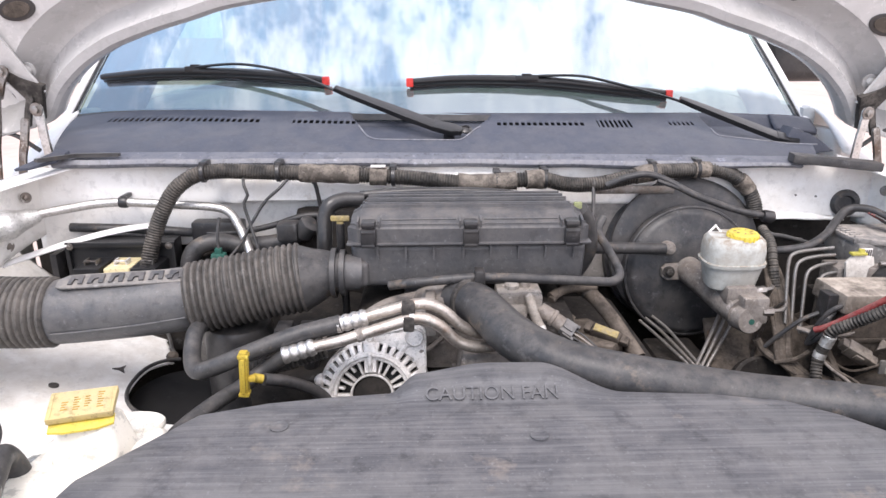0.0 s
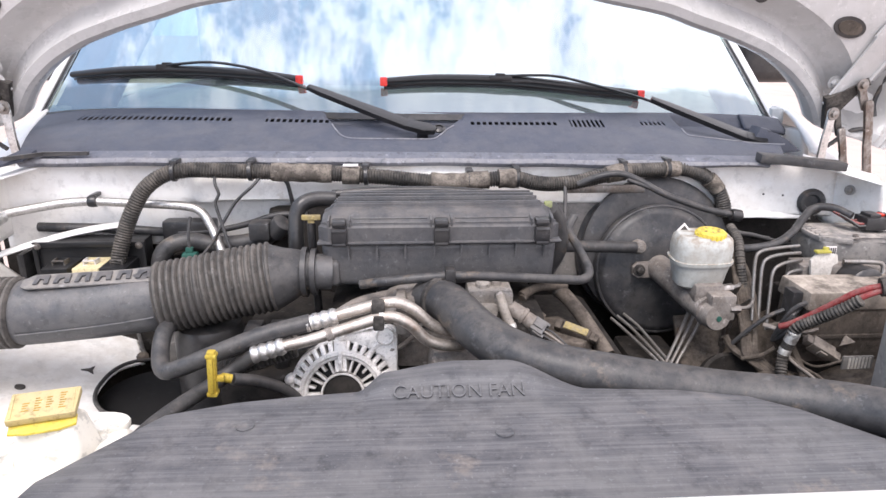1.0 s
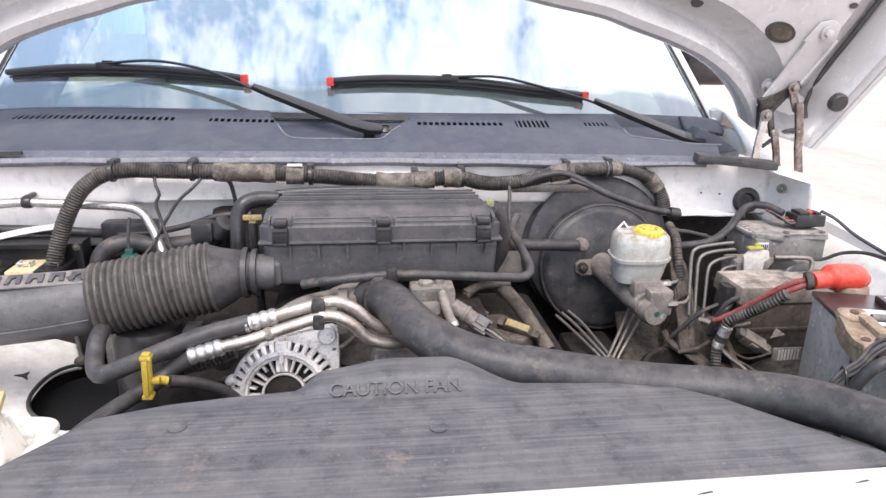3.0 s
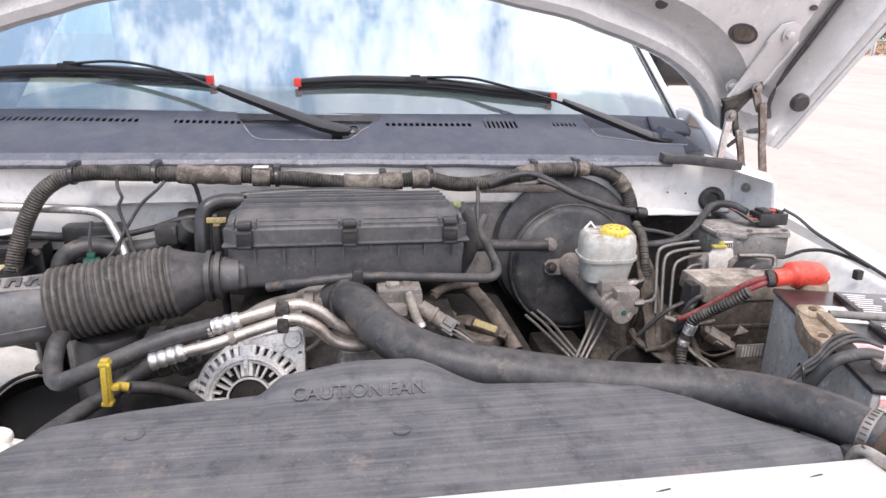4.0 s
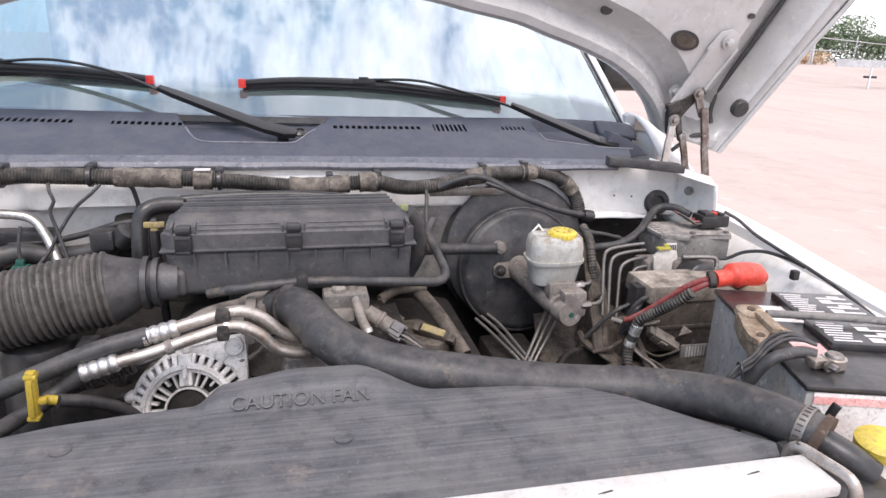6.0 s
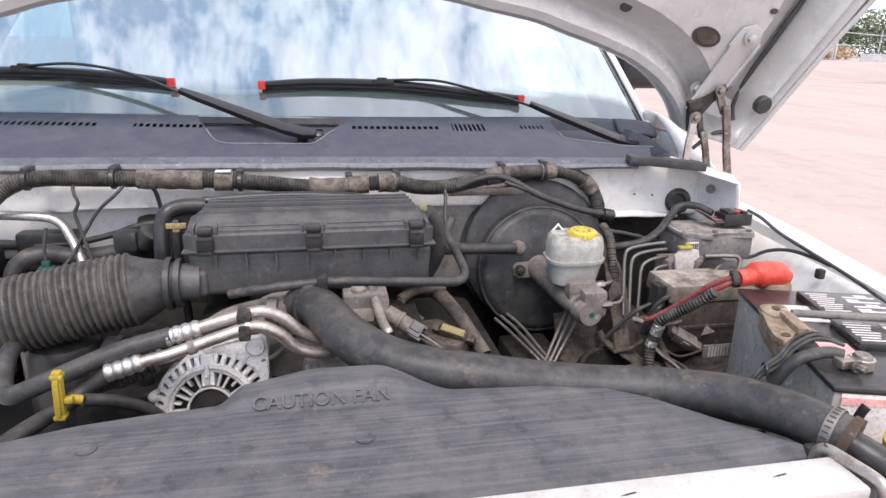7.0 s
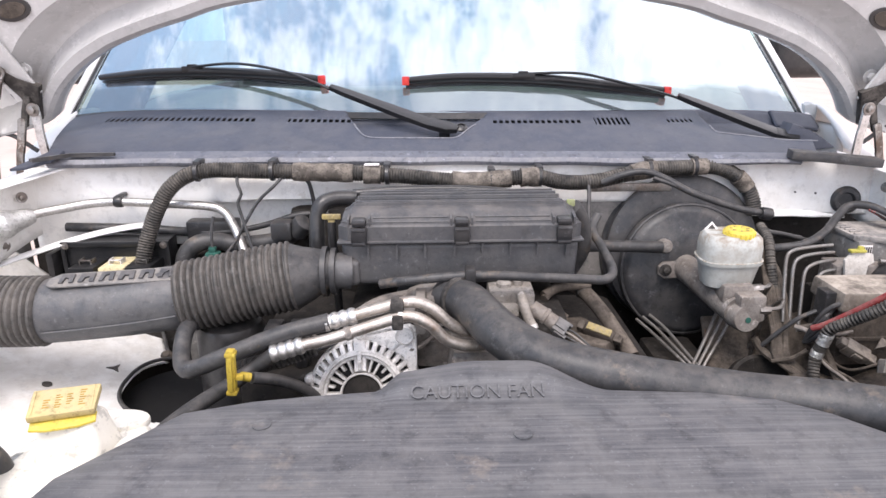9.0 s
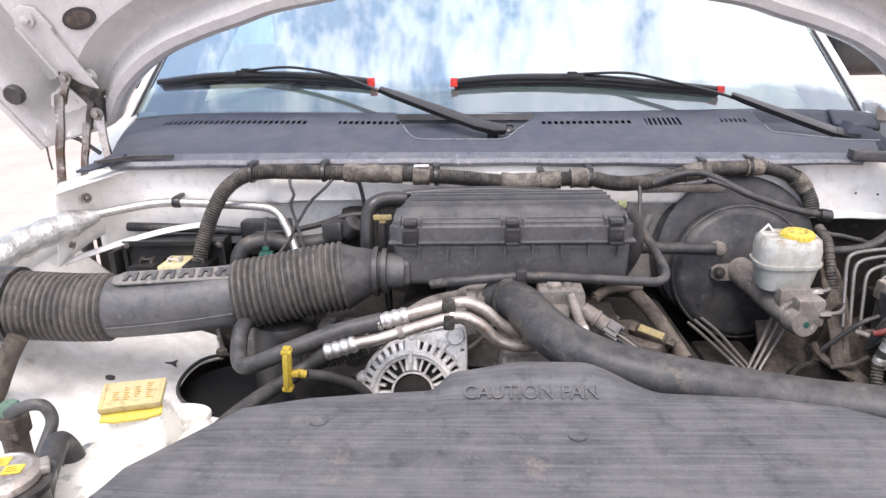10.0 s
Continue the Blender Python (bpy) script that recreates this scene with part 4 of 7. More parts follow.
HN = Vector((0, -0.96, -0.28))
for sx in (-1, 1):
    x = lambda d: C + sx * d
    L = 0.0 if sx > 0 else 0.027
    p = on_hood(x(0.841), 1.545 + L)
    h = part("drain_hole", prism(oval(0.036, 0.021), 0.003, frame_at(p, HN, (1, 0, -0.25 * sx)), 0.001), dark_plastic, hood, "oval drain hole with dark rim")
    part("hole_core", prism(oval(0.027, 0.014), 0.003, frame_at(p + HN * 0.002, HN, (1, 0, -0.25 * sx))), brown_dirt_shade, h)
    part("grommet", prism(oval(0.014, 0.010), 0.003, frame_at(on_hood(x(0.65), 1.60 + L), HN), 0.001), dark_plastic, hood)
    part("slot", prism(oval(0.009, 0.006), 0.002, frame_at(on_hood(x(0.985), 1.60 + L), HN)), ink, hood)
    part("slot", prism([(-0.012, -0.005), (0.012, -0.005), (0.012, 0.005), (-0.012, 0.005)], 0.002, frame_at(on_hood(x(0.974), 1.372 + L) + HN * 0.001, HN, (1, 0, 1))), ink, hood)
    part("hem", tube([hood_at(sx * 0.992, d, 0.022) for d in (0.0, 0.08, 0.16, 0.25, 0.4, 0.6)], 0.006, 8, 0.02), hood_paint, hood, "rolled hood edge")
    if sx < 0:
        part("release_rod", tube([(-0.972, 1.400, 1.316), (-0.966, 1.39, 1.29), (-0.957, 1.38, 1.262)], 0.0022, 8), black_steel, hood, "thin dark rod")
    part("rubber_bumper", lathe([(0.021, 0), (0.021, 0.012), (0.018, 0.016)], on_hood(x(1.028), 1.40 + L), HN, 12), rubber, hood, "round rubber bumper")
    if sx > 0:
        # black tube stands in for the deep shade in the rim's gap
        part("rim_gap_tube", tube([on_hood(x(d), z + L) + HN * 0.004 for d, z in ((1.000, 1.356), (1.006, 1.393), (1.028, 1.467), (1.059, 1.543), (1.086, 1.607), (1.122, 1.69))], 0.0065, 8, 0.012), rubber, hood, "black tube drawn for the shaded gap along the rim")
    # hinge
    plate = [(-0.026, -0.10), (0.018, -0.11), (0.026, -0.06), (0.027, 0.095), (0.012, 0.118), (-0.012, 0.118), (-0.033, 0.10), (-0.036, 0.056), (-0.027, 0.044), (-0.028, 0.0)]
    hinge = part("hinge", block(x(0.9) - 0.05, x(0.9) + 0.05, 1.30, 1.50, 1.14, 1.235, 0.006), white_paint, hood, "steel hood hinge bolted to the inner panel")
    c = on_hood(x(0.905), 1.467 + L) + HN * 0.003
    part("plate", prism([(sx * a, b) for a, b in plate], 0.006, frame_at(c, HN, (1, 0, -0.52 * sx)), 0.003), hood_paint, hinge, "painted hinge plate")
    part("plate_fold", prism([(sx * a, b) for a, b in ((0.0225, -0.055), (0.027, -0.055), (0.0285, 0.09), (0.024, 0.092))], 0.012, frame_at(c, HN, (1, 0, -0.52 * sx)), 0.0015), hood_paint, hinge)
    part("bolt", hexbolt(on_hood(x(0.94), 1.548 + L) + HN * 0.013, HN, 0.009, 0.011), hood_paint, hinge)
    part("bolt", hexbolt(on_hood(x(0.868), 1.437 + L) + HN * 0.013, HN, 0.009, 0.011), hood_paint, hinge)
    part("bracket", prism([(sx * a * 0.85, b * 0.9) for a, b in ((-0.045, 0.010), (-0.03, -0.02), (-0.012, -0.068), (0.004, -0.055), (0.008, -0.01), (0.03, 0.03), (0.058, 0.052), (0.045, 0.066), (0.0, 0.03))], 0.014, frame_at(Vector((x(0.872), 1.375, 1.394 + L)), HN, (1, 0, -0.1 * sx)), 0.003), black_steel, hinge, "dark greasy hinge bracket")

    def arm(a, b, w, mat):
        a, b = Vector(a), Vector(b)
        m = frame_at(a, (0.15 * sx, -1, 0.0), b - a)
        n = (b - a).length
        return part("arm", prism([(-w, -w * 0.6), (-w * 0.4, -w), (n * 0.3, -w * 0.7), (n * 0.45, -w * 1.05), (n, -w * 0.9), (n + w, 0), (n, w), (n * 0.5, w * 0.6), (n * 0.3, w * 0.9), (-w * 0.4, w), (-w, w * 0.6)], 0.006, m, 0.0015), mat, hinge)

    arm((x(0.900), 1.350, 1.430 + L), (x(0.922), 1.346, 1.382 + L), 0.010, worn_steel)
    arm((x(0.922), 1.346, 1.388 + L), (x(0.964), 1.335, 1.20), 0.011, worn_steel)
    arm((x(0.868), 1.366, 1.375 + L), (x(0.884), 1.362, 1.325 + L), 0.008, black_steel)
    arm((x(0.884), 1.362, 1.330 + L), (x(0.920), 1.352, 1.22), 0.009, worn_steel)
    arm((x(0.847), 1.350, 1.371 + 0.5 * L), (x(0.836), 1.365, 1.27), 0.010, bright_tube)
    part("pivot", hexbolt((x(0.900), 1.342, 1.430 + L), (0.15 * sx, -1, 0), 0.008, 0.008), steel, hinge)
    part("pivot", hexbolt((x(0.847), 1.342, 1.371 + 0.5 * L), (0.15 * sx, -1, 0), 0.008, 0.008), steel, hinge)
    part("drip_wire", tube([(x(0.90), 1.42, 1.29), (x(0.95), 1.42, 1.325), (x(0.99), 1.41, 1.33)], 0.005, 8), rubber, hinge)

# ---- wipers ----
def wiper(blade, arm_pts, label, red_start):
    w = thing("windscreen_wiper", arm_pts[-1], label, "wiper", "windscreen wipers")
    line, size = resample(path(blade, 12), 0.02)
    part("blade", tube(blade, 0.0135, 14, 0.015, 12, lambda s, L: 0.72 + 0.28 * math.sin(math.pi * s / L) ** 0.6, 0.75), wiper_black, w, "black wiper blade")
    thick(part("squeegee", grid(lambda u, v: tuple(line[min(len(line) - 1, int(u * (len(line) - 1)))] + Vector((0, 0.004 + 0.008 * v, -0.008 - 0.010 * v))), spread(0, 1, len(line)), [0, 1]), wiper_black, w), 0.003)
    ends = [blade[-1]] + ([blade[0]] if red_start else [])
    for e in ends:
        part("end_cap", block(e[0] - 0.008, e[0] + 0.008, e[1] - 0.014, e[1] + 0.004, e[2] - 0.010, e[2] + 0.009, 0.003), red_reflector, w, "red end cap")
    m = Vector(arm_pts[0])
    part("clip", join(block(m.x - 0.022, m.x + 0.03, m.y - 0.006, m.y + 0.010, m.z - 0.012, m.z + 0.002, 0.004), block(m.x + 0.005, m.x + 0.075, m.y - 0.004, m.y + 0.010, m.z - 0.016, m.z - 0.008, 0.003), block(m.x - 0.008, m.x + 0.014, m.y - 0.005, m.y + 0.006, m.z + 0.0, m.z + 0.006, 0.002)), wiper_black, w)
    part("arm_rod", tube(arm_pts[:5], 0.0052, 8, 0.012, 8, None, 0.6), wiper_black, w, "thin black steel rod")
    a, b = Vector(arm_pts[3]).lerp(Vector(arm_pts[4]), 0.7), Vector(arm_pts[-2])
    n = (b - a).length
    ax = (b - a).normalized()
    up = Vector((0.0, -0.45, 0.9))
    mm = frame_at(a, up - ax * up.dot(ax), ax)
    part("arm", prism([(0, -0.0065), (n * 0.15, -0.009), (n * 0.7, -0.014), (n, -0.015), (n, 0.013), (n * 0.7, 0.012), (n * 0.15, 0.008), (0, 0.006)], 0.011, mm, 0.003), wiper_black, w, "black tapered wiper arm")
    ax = (Vector(arm_pts[-1]) - b).normalized()
    hd_m = frame_at(b, up - ax * up.dot(ax), ax)
    k = (Vector(arm_pts[-1]) - b).length
    part("arm_head", prism([(-0.006, -0.015), (k * 0.6, -0.018), (k, -0.010), (k * 1.05, 0.004), (k * 0.7, 0.014), (-0.006, 0.014)], 0.013, hd_m, 0.004), wiper_black, w)
    part("pivot_shaft", lathe([(0.012, -0.035), (0.012, 0.004)], b.lerp(Vector(arm_pts[-1]), 0.5), (0, -0.3, 0.95), 16), wiper_black, w)
    return w


wiper([(-0.816, 1.651, 1.430), (-0.663, 1.606, 1.443), (-0.497, 1.568, 1.445), (-0.362, 1.538, 1.439), (-0.260, 1.516, 1.429)],
      [(-0.571, 1.578, 1.456), (-0.459, 1.540, 1.464), (-0.352, 1.498, 1.451), (-0.273, 1.465, 1.427), (-0.218, 1.444, 1.406), (-0.115, 1.415, 1.370), (-0.016, 1.390, 1.338), (0.038, 1.378, 1.328)],
      "black windscreen wiper parked on the glass over the cowl", False)
wiper([(-0.072, 1.501, 1.426), (0.055, 1.508, 1.432), (0.235, 1.514, 1.427), (0.414, 1.519, 1.409), (0.526, 1.528, 1.397)],
      [(0.188, 1.504, 1.438), (0.304, 1.506, 1.439), (0.378, 1.493, 1.426), (0.504, 1.476, 1.394), (0.540, 1.464, 1.382), (0.650, 1.440, 1.341), (0.745, 1.423, 1.306), (0.785, 1.415, 1.297)],
      "long black windscreen wiper with red end caps parked on the glass", True)

# ---- engine ----
engine = thing("engine", (0.0, 1.0, 0.6), "dirty engine block and intake under the air box", "engine")
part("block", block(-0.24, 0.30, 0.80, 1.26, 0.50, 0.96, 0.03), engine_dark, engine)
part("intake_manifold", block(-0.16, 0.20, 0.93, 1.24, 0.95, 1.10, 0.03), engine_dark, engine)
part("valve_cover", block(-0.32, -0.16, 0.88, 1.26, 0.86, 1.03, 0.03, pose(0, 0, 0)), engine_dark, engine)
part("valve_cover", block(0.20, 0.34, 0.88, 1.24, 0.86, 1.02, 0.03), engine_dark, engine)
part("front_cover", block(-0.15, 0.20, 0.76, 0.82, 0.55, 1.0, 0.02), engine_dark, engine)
part("oil_filler_pipe", tube([(0.205, 1.055, 1.115), (0.238, 1.030, 1.103), (0.264, 0.990, 1.078), (0.280, 0.960, 1.056), (0.296, 0.925, 1.032)], 0.0125, 14), brown_dirt_shade, engine, "dusty brown steel pipe")
th = part("thermostat_housing", join(lathe([(0.045, -0.06), (0.042, -0.02), (0.034, 0.0), (0.032, 0.02)], (-0.002, 0.945, 1.118), (0.45, -0.55, 0.4)), block(-0.05, 0.05, 0.92, 0.98, 1.02, 1.12, 0.012)), dirty_metal, engine)
tb = part("throttle_body", join(block(0.070, 0.142, 0.955, 1.01, 1.105, 1.136, 0.006), block(0.070, 0.118, 0.945, 0.985, 1.085, 1.115, 0.006), block(0.112, 0.142, 0.95, 0.975, 1.100, 1.132, 0.004), lathe([(0.012, 0), (0.012, 0.008), (0.009, 0.011)], (0.095, 0.975, 1.134)), lathe([(0.008, 0), (0.008, 0.010)], (0.118, 0.98, 1.134))), pale_cast, engine, "pale dusty cast metal fitting")
part("pipe", tube([(0.120, 0.952, 1.130), (0.122, 0.938, 1.122), (0.126, 0.930, 1.108), (0.131, 0.924, 1.096), (0.136, 0.920, 1.088)], 0.0078, 14, 0.004), pale_cast, tb, "short bent pipe")
part("pipe_end", lathe([(0.0088, -0.004), (0.0088, 0.003), (0.006, 0.004)], (0.135, 0.919, 1.088), (0.3, -0.5, -0.8), 14), bright_tube, tb)
sens = part("sensor_body", join(lathe([(0.013, -0.01), (0.014, 0.012), (0.0155, 0.013), (0.0155, 0.018), (0.013, 0.019), (0.013, 0.034)], (0.146, 0.952, 1.101), (0.80, -0.36, -0.48), 20), lathe([(0.009, -0.03), (0.009, 0.0)], (0.146, 0.952, 1.101), (0.80, -0.36, -0.48), 14)), dirty_metal, engine, "round dusty sensor body")
CM = frame_at((0.172, 0.940, 1.084), (0.80, -0.36, -0.48), (0.5, 0.6, 0.4))
part("connector", join(block(-0.013, 0.013, -0.009, 0.009, 0.0, 0.022, 0.002, CM), block(-0.015, -0.010, -0.006, 0.006, 0.006, 0.026, 0.001, CM), block(0.010, 0.015, -0.006, 0.006, 0.006, 0.026, 0.001, CM), block(-0.006, 0.006, 0.008, 0.012, 0.002, 0.018, 0.001, CM)), grey_paint, engine, "grey electrical connector")
for k in range(3):
    part("wire", tube([CM @ Vector((-0.006 + 0.006 * k, 0.0, 0.02)), CM @ Vector((-0.007 + 0.007 * k, 0.002, 0.036)), (0.214 + 0.005 * k, 0.912, 1.058), (0.228 + 0.005 * k, 0.90, 1.045)], 0.0017, 6, 0.004), pale_cast if k == 1 else rubber, sens)
part("valve_cover_top", prism([(0.184, 1.02), (0.236, 1.03), (0.285, 0.955), (0.250, 0.915), (0.200, 0.925)], 0.03, pose(0, 0, 1.028, 0, 0, 0), 0.006), brown_dirt_shade, engine, "dirt-brown engine cover")
PB = frame_at((0.248, 0.944, 1.066), (-0.2, -0.55, 0.8), (0.85, -0.42, -0.30))
plug_b = part("connector", join(block(-0.030, 0.026, -0.010, 0.010, -0.012, 0.008, 0.005, PB, 0.8), block(0.022, 0.036, -0.007, 0.007, -0.010, 0.004, 0.003, PB), block(-0.038, -0.026, -0.008, 0.008, -0.008, 0.005, 0.003, PB)), brown_dirt_shade, engine, "dusty connector with a yellow lock")
part("connector_lock", block(-0.022, 0.018, -0.0065, 0.0065, 0.007, 0.0105, 0.002, PB), dull_yellow, plug_b)
for pts, r in (([(0.165, 1.0, 1.108), (0.190, 1.015, 1.116), (0.216, 1.022, 1.117), (0.247, 1.030, 1.113)], 0.0085), ([(0.165, 0.995, 1.104), (0.185, 1.02, 1.114), (0.205, 1.042, 1.122), (0.22, 1.06, 1.125)], 0.007), ([(0.15, 0.985, 1.095), (0.175, 0.985, 1.092), (0.20, 0.975, 1.078)], 0.006)):
    part("hose", tube(pts, r, 12, 0.006), brown_dirt_shade, engine, "dust-brown hose")
part("hose_band", lathe([(0.0142, -0.004), (0.0142, 0.004)], (0.238, 1.030, 1.103), (0.35, -0.7, -0.5), 16, False), black_steel, engine)
part("cast_bracket", block(0.0, 0.09, 0.86, 0.93, 1.03, 1.075, 0.01, None, 0.8), dirty_metal, engine)
part("injector_rail", tube([(-0.14, 0.95, 1.10), (-0.10, 0.97, 1.115), (-0.02, 1.0, 1.12)], 0.009, 10), dirty_metal, engine)
for x in (-0.26, -0.225):
    part("ignition_coil", join(lathe([(0.012, 0), (0.014, 0.05), (0.011, 0.06)], (x, 0.92, 1.03), (0.15, -0.25, 1), 12), block(x - 0.012, x + 0.012, 0.89, 0.93, 1.085, 1.105, 0.003)), dark_plastic, engine)
for k in range(7):
    a = rnd.uniform(-0.02, 0.02)
    part("wire", tube([(-0.30 + 0.04 * k, 0.93 + a, 1.05), (-0.27 + 0.045 * k, 0.90 + a, 1.08 + a), (-0.23 + 0.045 * k, 0.95, 1.06 - a), (-0.2 + 0.04 * k, 1.0, 1.0)], 0.004, 6), dirty_metal if k % 2 else rubber, engine)
part("belt_pulley", lathe([(0.03, -0.012), (0.052, -0.012), (0.054, 0.004), (0.060, 0.008), (0.068, 0.006), (0.070, 0.0), (0.066, -0.004), (0.070, -0.010), (0.069, -0.024), (0.03, -0.024)], (-0.030, 0.935, 1.016), (0.05, -1, 0.22), 44), dirty_metal, engine, "grey dusty belt pulley")
# black disc stands in for the shade inside the pulley's hollow
part("pulley_hollow_shade", lathe([(0.052, -0.020), (0.03, -0.016), (0.012, -0.010)], (-0.030, 0.935, 1.016), (0.05, -1, 0.22), 32), void_black, engine)

# alternator
alt = thing("alternator", (-0.118, 0.90, 0.98), "bright cast aluminium alternator with slotted face", "alternator")
AO, AX = Vector((-0.126, 0.862, 1.010)), Vector((-0.05, -0.95, 0.30)).normalized()
am = frame_at(AO, AX)


def ring(r0, r1, z0, z1, n=56, soft=0.0):
    return lathe([(r0, z0), (r1, z0), (r1, z1 - soft), (r1 - soft, z1), (r0 + soft, z1), (r0, z1 - soft), (r0, z0)], AO, AX, n, False)


def bar(a, r0, r1, w, z0, z1, drop=0.0):
    """One radial bar of the slotted face; drop lowers its outer end."""
    b = block(r0, r1, -w, w, z0, z1, 0.0008, None, 0.85, 1)
    for v in b.verts:
        v.co.z -= drop * (v.co.x - r0) / (r1 - r0)
    b.transform(am @ Matrix.Rotation(a, 4, "Z"))
    return b


# plain black body set in so the slots look deep in shade
part("core", lathe([(0.074, -0.10), (0.074, -0.020), (0.05, -0.015), (0.02, -0.015)], AO, AX, 40), void_black, alt, "black core that paints the shade behind the slots")
part("case", lathe([(0.078, -0.10), (0.084, -0.09), (0.084, -0.032), (0.083, -0.026)], AO, AX, 56, False), cast_alu, alt)
part("shoulder_ring", lathe([(0.076, -0.026), (0.084, -0.030), (0.0845, -0.022), (0.083, -0.016), (0.080, -0.0115), (0.0775, -0.012), (0.076, -0.026)], AO, AX, 56, False), cast_alu, alt)
part("face_ring", ring(0.053, 0.066, -0.010, 0.003, 56, 0.002), cast_alu, alt, "broad bright face ring")
part("raised_ring", ring(0.0575, 0.0625, 0.002, 0.0065, 56, 0.002), cast_alu, alt)
part("hub_ring", ring(0.0295, 0.033, -0.010, 0.004, 48, 0.001), cast_alu, alt)
part("hub", lathe([(0.030, -0.012), (0.030, -0.002), (0.022, 0.001), (0.008, 0.001)], AO, AX, 32), engine_dark, alt)
for i in range(36):
    a = 2 * math.pi * (i + 0.5) / 36
    part("fin", bar(a, 0.064, 0.0805, 0.0043, -0.014, 0.0015, 0.0125), cast_alu, alt)
for i in range(27):
    a = 2 * math.pi * (i + 0.5) / 27
    part("fin", bar(a, 0.032 if i % 3 else 0.042, 0.0545, 0.0022, -0.010, 0.0), cast_alu, alt)
for a in (1.62, 3.7, 5.8):
    part("boss", bar(a, 0.031, 0.0815, 0.0105, -0.016, 0.0055, 0.007), cast_alu, alt)
    part("boss_ridge", bar(a, 0.034, 0.066, 0.0035, 0.004, 0.0085), cast_alu, alt)
    part("boss_pin", lathe([(0.0032, 0), (0.0032, 0.0035), (0.002, 0.0045)], am @ Vector((0.049 * math.cos(a), 0.049 * math.sin(a), 0.0085)), AX, 12), cast_alu, alt)
for q in ((-0.004, 0.0855, -0.018), (-0.082, 0.02, -0.018)):
    part("lug", lathe([(0.0085, -0.03), (0.0085, 0.004), (0.005, 0.012), (0.003, 0.013)], am @ Vector(q), AX, 16), cast_alu, alt)
ear = am @ Matrix.Translation((0.064, 0.085, -0.030))
part("ear", prism([(-0.068, 0.004), (-0.03, 0.012), (0.006, 0.017), (0.014, 0.013), (0.017, 0.004), (0.017, -0.07), (0.006, -0.06), (0.002, -0.032), (-0.012, -0.020), (-0.05, -0.009), (-0.068, -0.006)], 0.020, ear, 0.003), cast_alu, alt, "cast mounting ear")
part("ear_rim", tube([ear @ Vector(q) for q in ((-0.066, 0.003, 0.021), (-0.03, 0.011, 0.021), (0.004, 0.0155, 0.021), (0.013, 0.012, 0.021), (0.0155, 0.003, 0.021), (0.0155, -0.06, 0.018))], 0.0022, 8, 0.004), cast_alu, alt)
part("ear_boss", lathe([(0.0145, 0), (0.0145, 0.025), (0.0125, 0.027), (0.0115, 0.0245), (0.004, 0.0245)], ear @ Vector((0.0, 0.001, 0.0)), AX, 24), cast_alu, alt)
part("ear_gusset", prism([(-0.015, 0.070), (-0.010, 0.086), (0.064, 0.096), (0.078, 0.060), (0.074, 0.030), (0.050, 0.046)], 0.010, am @ Matrix.Translation((0, 0, -0.034)), 0.002), cast_alu, alt)
part("ear_web", prism([(-0.036, -0.030), (-0.030, -0.032), (0.004, -0.004), (0.0, 0.002)], 0.022, ear, 0.002), cast_alu, alt)
part("lower_mount", block(-0.17, -0.05, 0.89, 0.97, 0.90, 0.97, 0.01), engine_dark, alt)

# ---- fan shroud ----
shroud = thing("fan_shroud", (0.07, 0.58, 0.6), "dusty grey-black plastic radiator fan shroud with raised lettering", "fan shroud")
SX = [-0.402, -0.396, -0.392, -0.307, -0.235, -0.171, -0.095, 0.18, 0.30, 0.383, 0.43, 0.48, 0.539, 0.545]
SY = [0.500, 0.522, 0.545, 0.658, 0.680, 0.690, 0.698, 0.694, 0.684, 0.665, 0.633, 0.580, 0.520, 0.505]


def dome(x):
    return (0.62 * smooth01((x + 0.092) / 0.035) + 0.38 * smooth01((x + 0.075) / 0.11)) * smooth01((0.195 - x) / 0.10)


def shroud_at(x, v):
    back = lerps(x, SX, SY) + 0.036 * dome(x)
    front = 0.468 + 0.03 * (x + 0.4) / 0.94
    if v <= 1:
        y = front + (back - front) * v
        z = 1.104 + 0.008 * math.sin(v * 2.6) + 0.022 * dome(x) * smooth01((y - 0.668) / 0.03)
    else:
        k = v - 1
        y, z = back + 0.006 * math.sin(min(1, k) * 1.57), 1.104 + 0.008 * math.sin(2.6) + 0.022 * dome(x) - 0.006 * (1 - math.cos(min(1, k) * 1.57)) - max(0, k - 1) * 0.10
    return x, y, z


sx_list = sorted(set(spread(-0.402, 0.545, 150) + SX))
sv = spread(0, 0.7, 14) + spread(0.72, 1.0, 24) + [1.3, 1.6, 2.0, 2.4, 3.0]
sh = part("cover", grid(shroud_at, sx_list, sv), shroud_plastic, shroud, "dusty plastic shroud top", angle=50)
thick(sh, 0.003)
part("fan_ring", lathe([(0.25, -0.03), (0.27, -0.03), (0.28, 0.05), (0.26, 0.05)], (0.07, 0.62, 0.80), (0, 1, 0), 48), dark_plastic, shroud)
part("side_skirt", grid(lambda u, v: (-0.402 - 0.0, 0.468 + 0.035 * u, 1.104 - 0.35 * v), [0, 1], [0, 0.5, 1]), shroud_plastic, shroud)
part("front_skirt", grid(lambda u, v: (-0.402 + 0.947 * u, 0.466 + 0.03 * u, 1.102 - 0.5 * v), spread(0, 1, 8), [0, 0.5, 1]), shroud_plastic, shroud)
for x, y in ((-0.209, 0.626), (0.075, 0.60)):
    part("dimple", lathe([(0.010, 0), (0.010, 0.002), (0.007, 0.001)], (x, y, 1.1112), (0, 0, 1), 20), shroud_plastic, shroud)
slope = Vector((0, -0.62, 0.78))
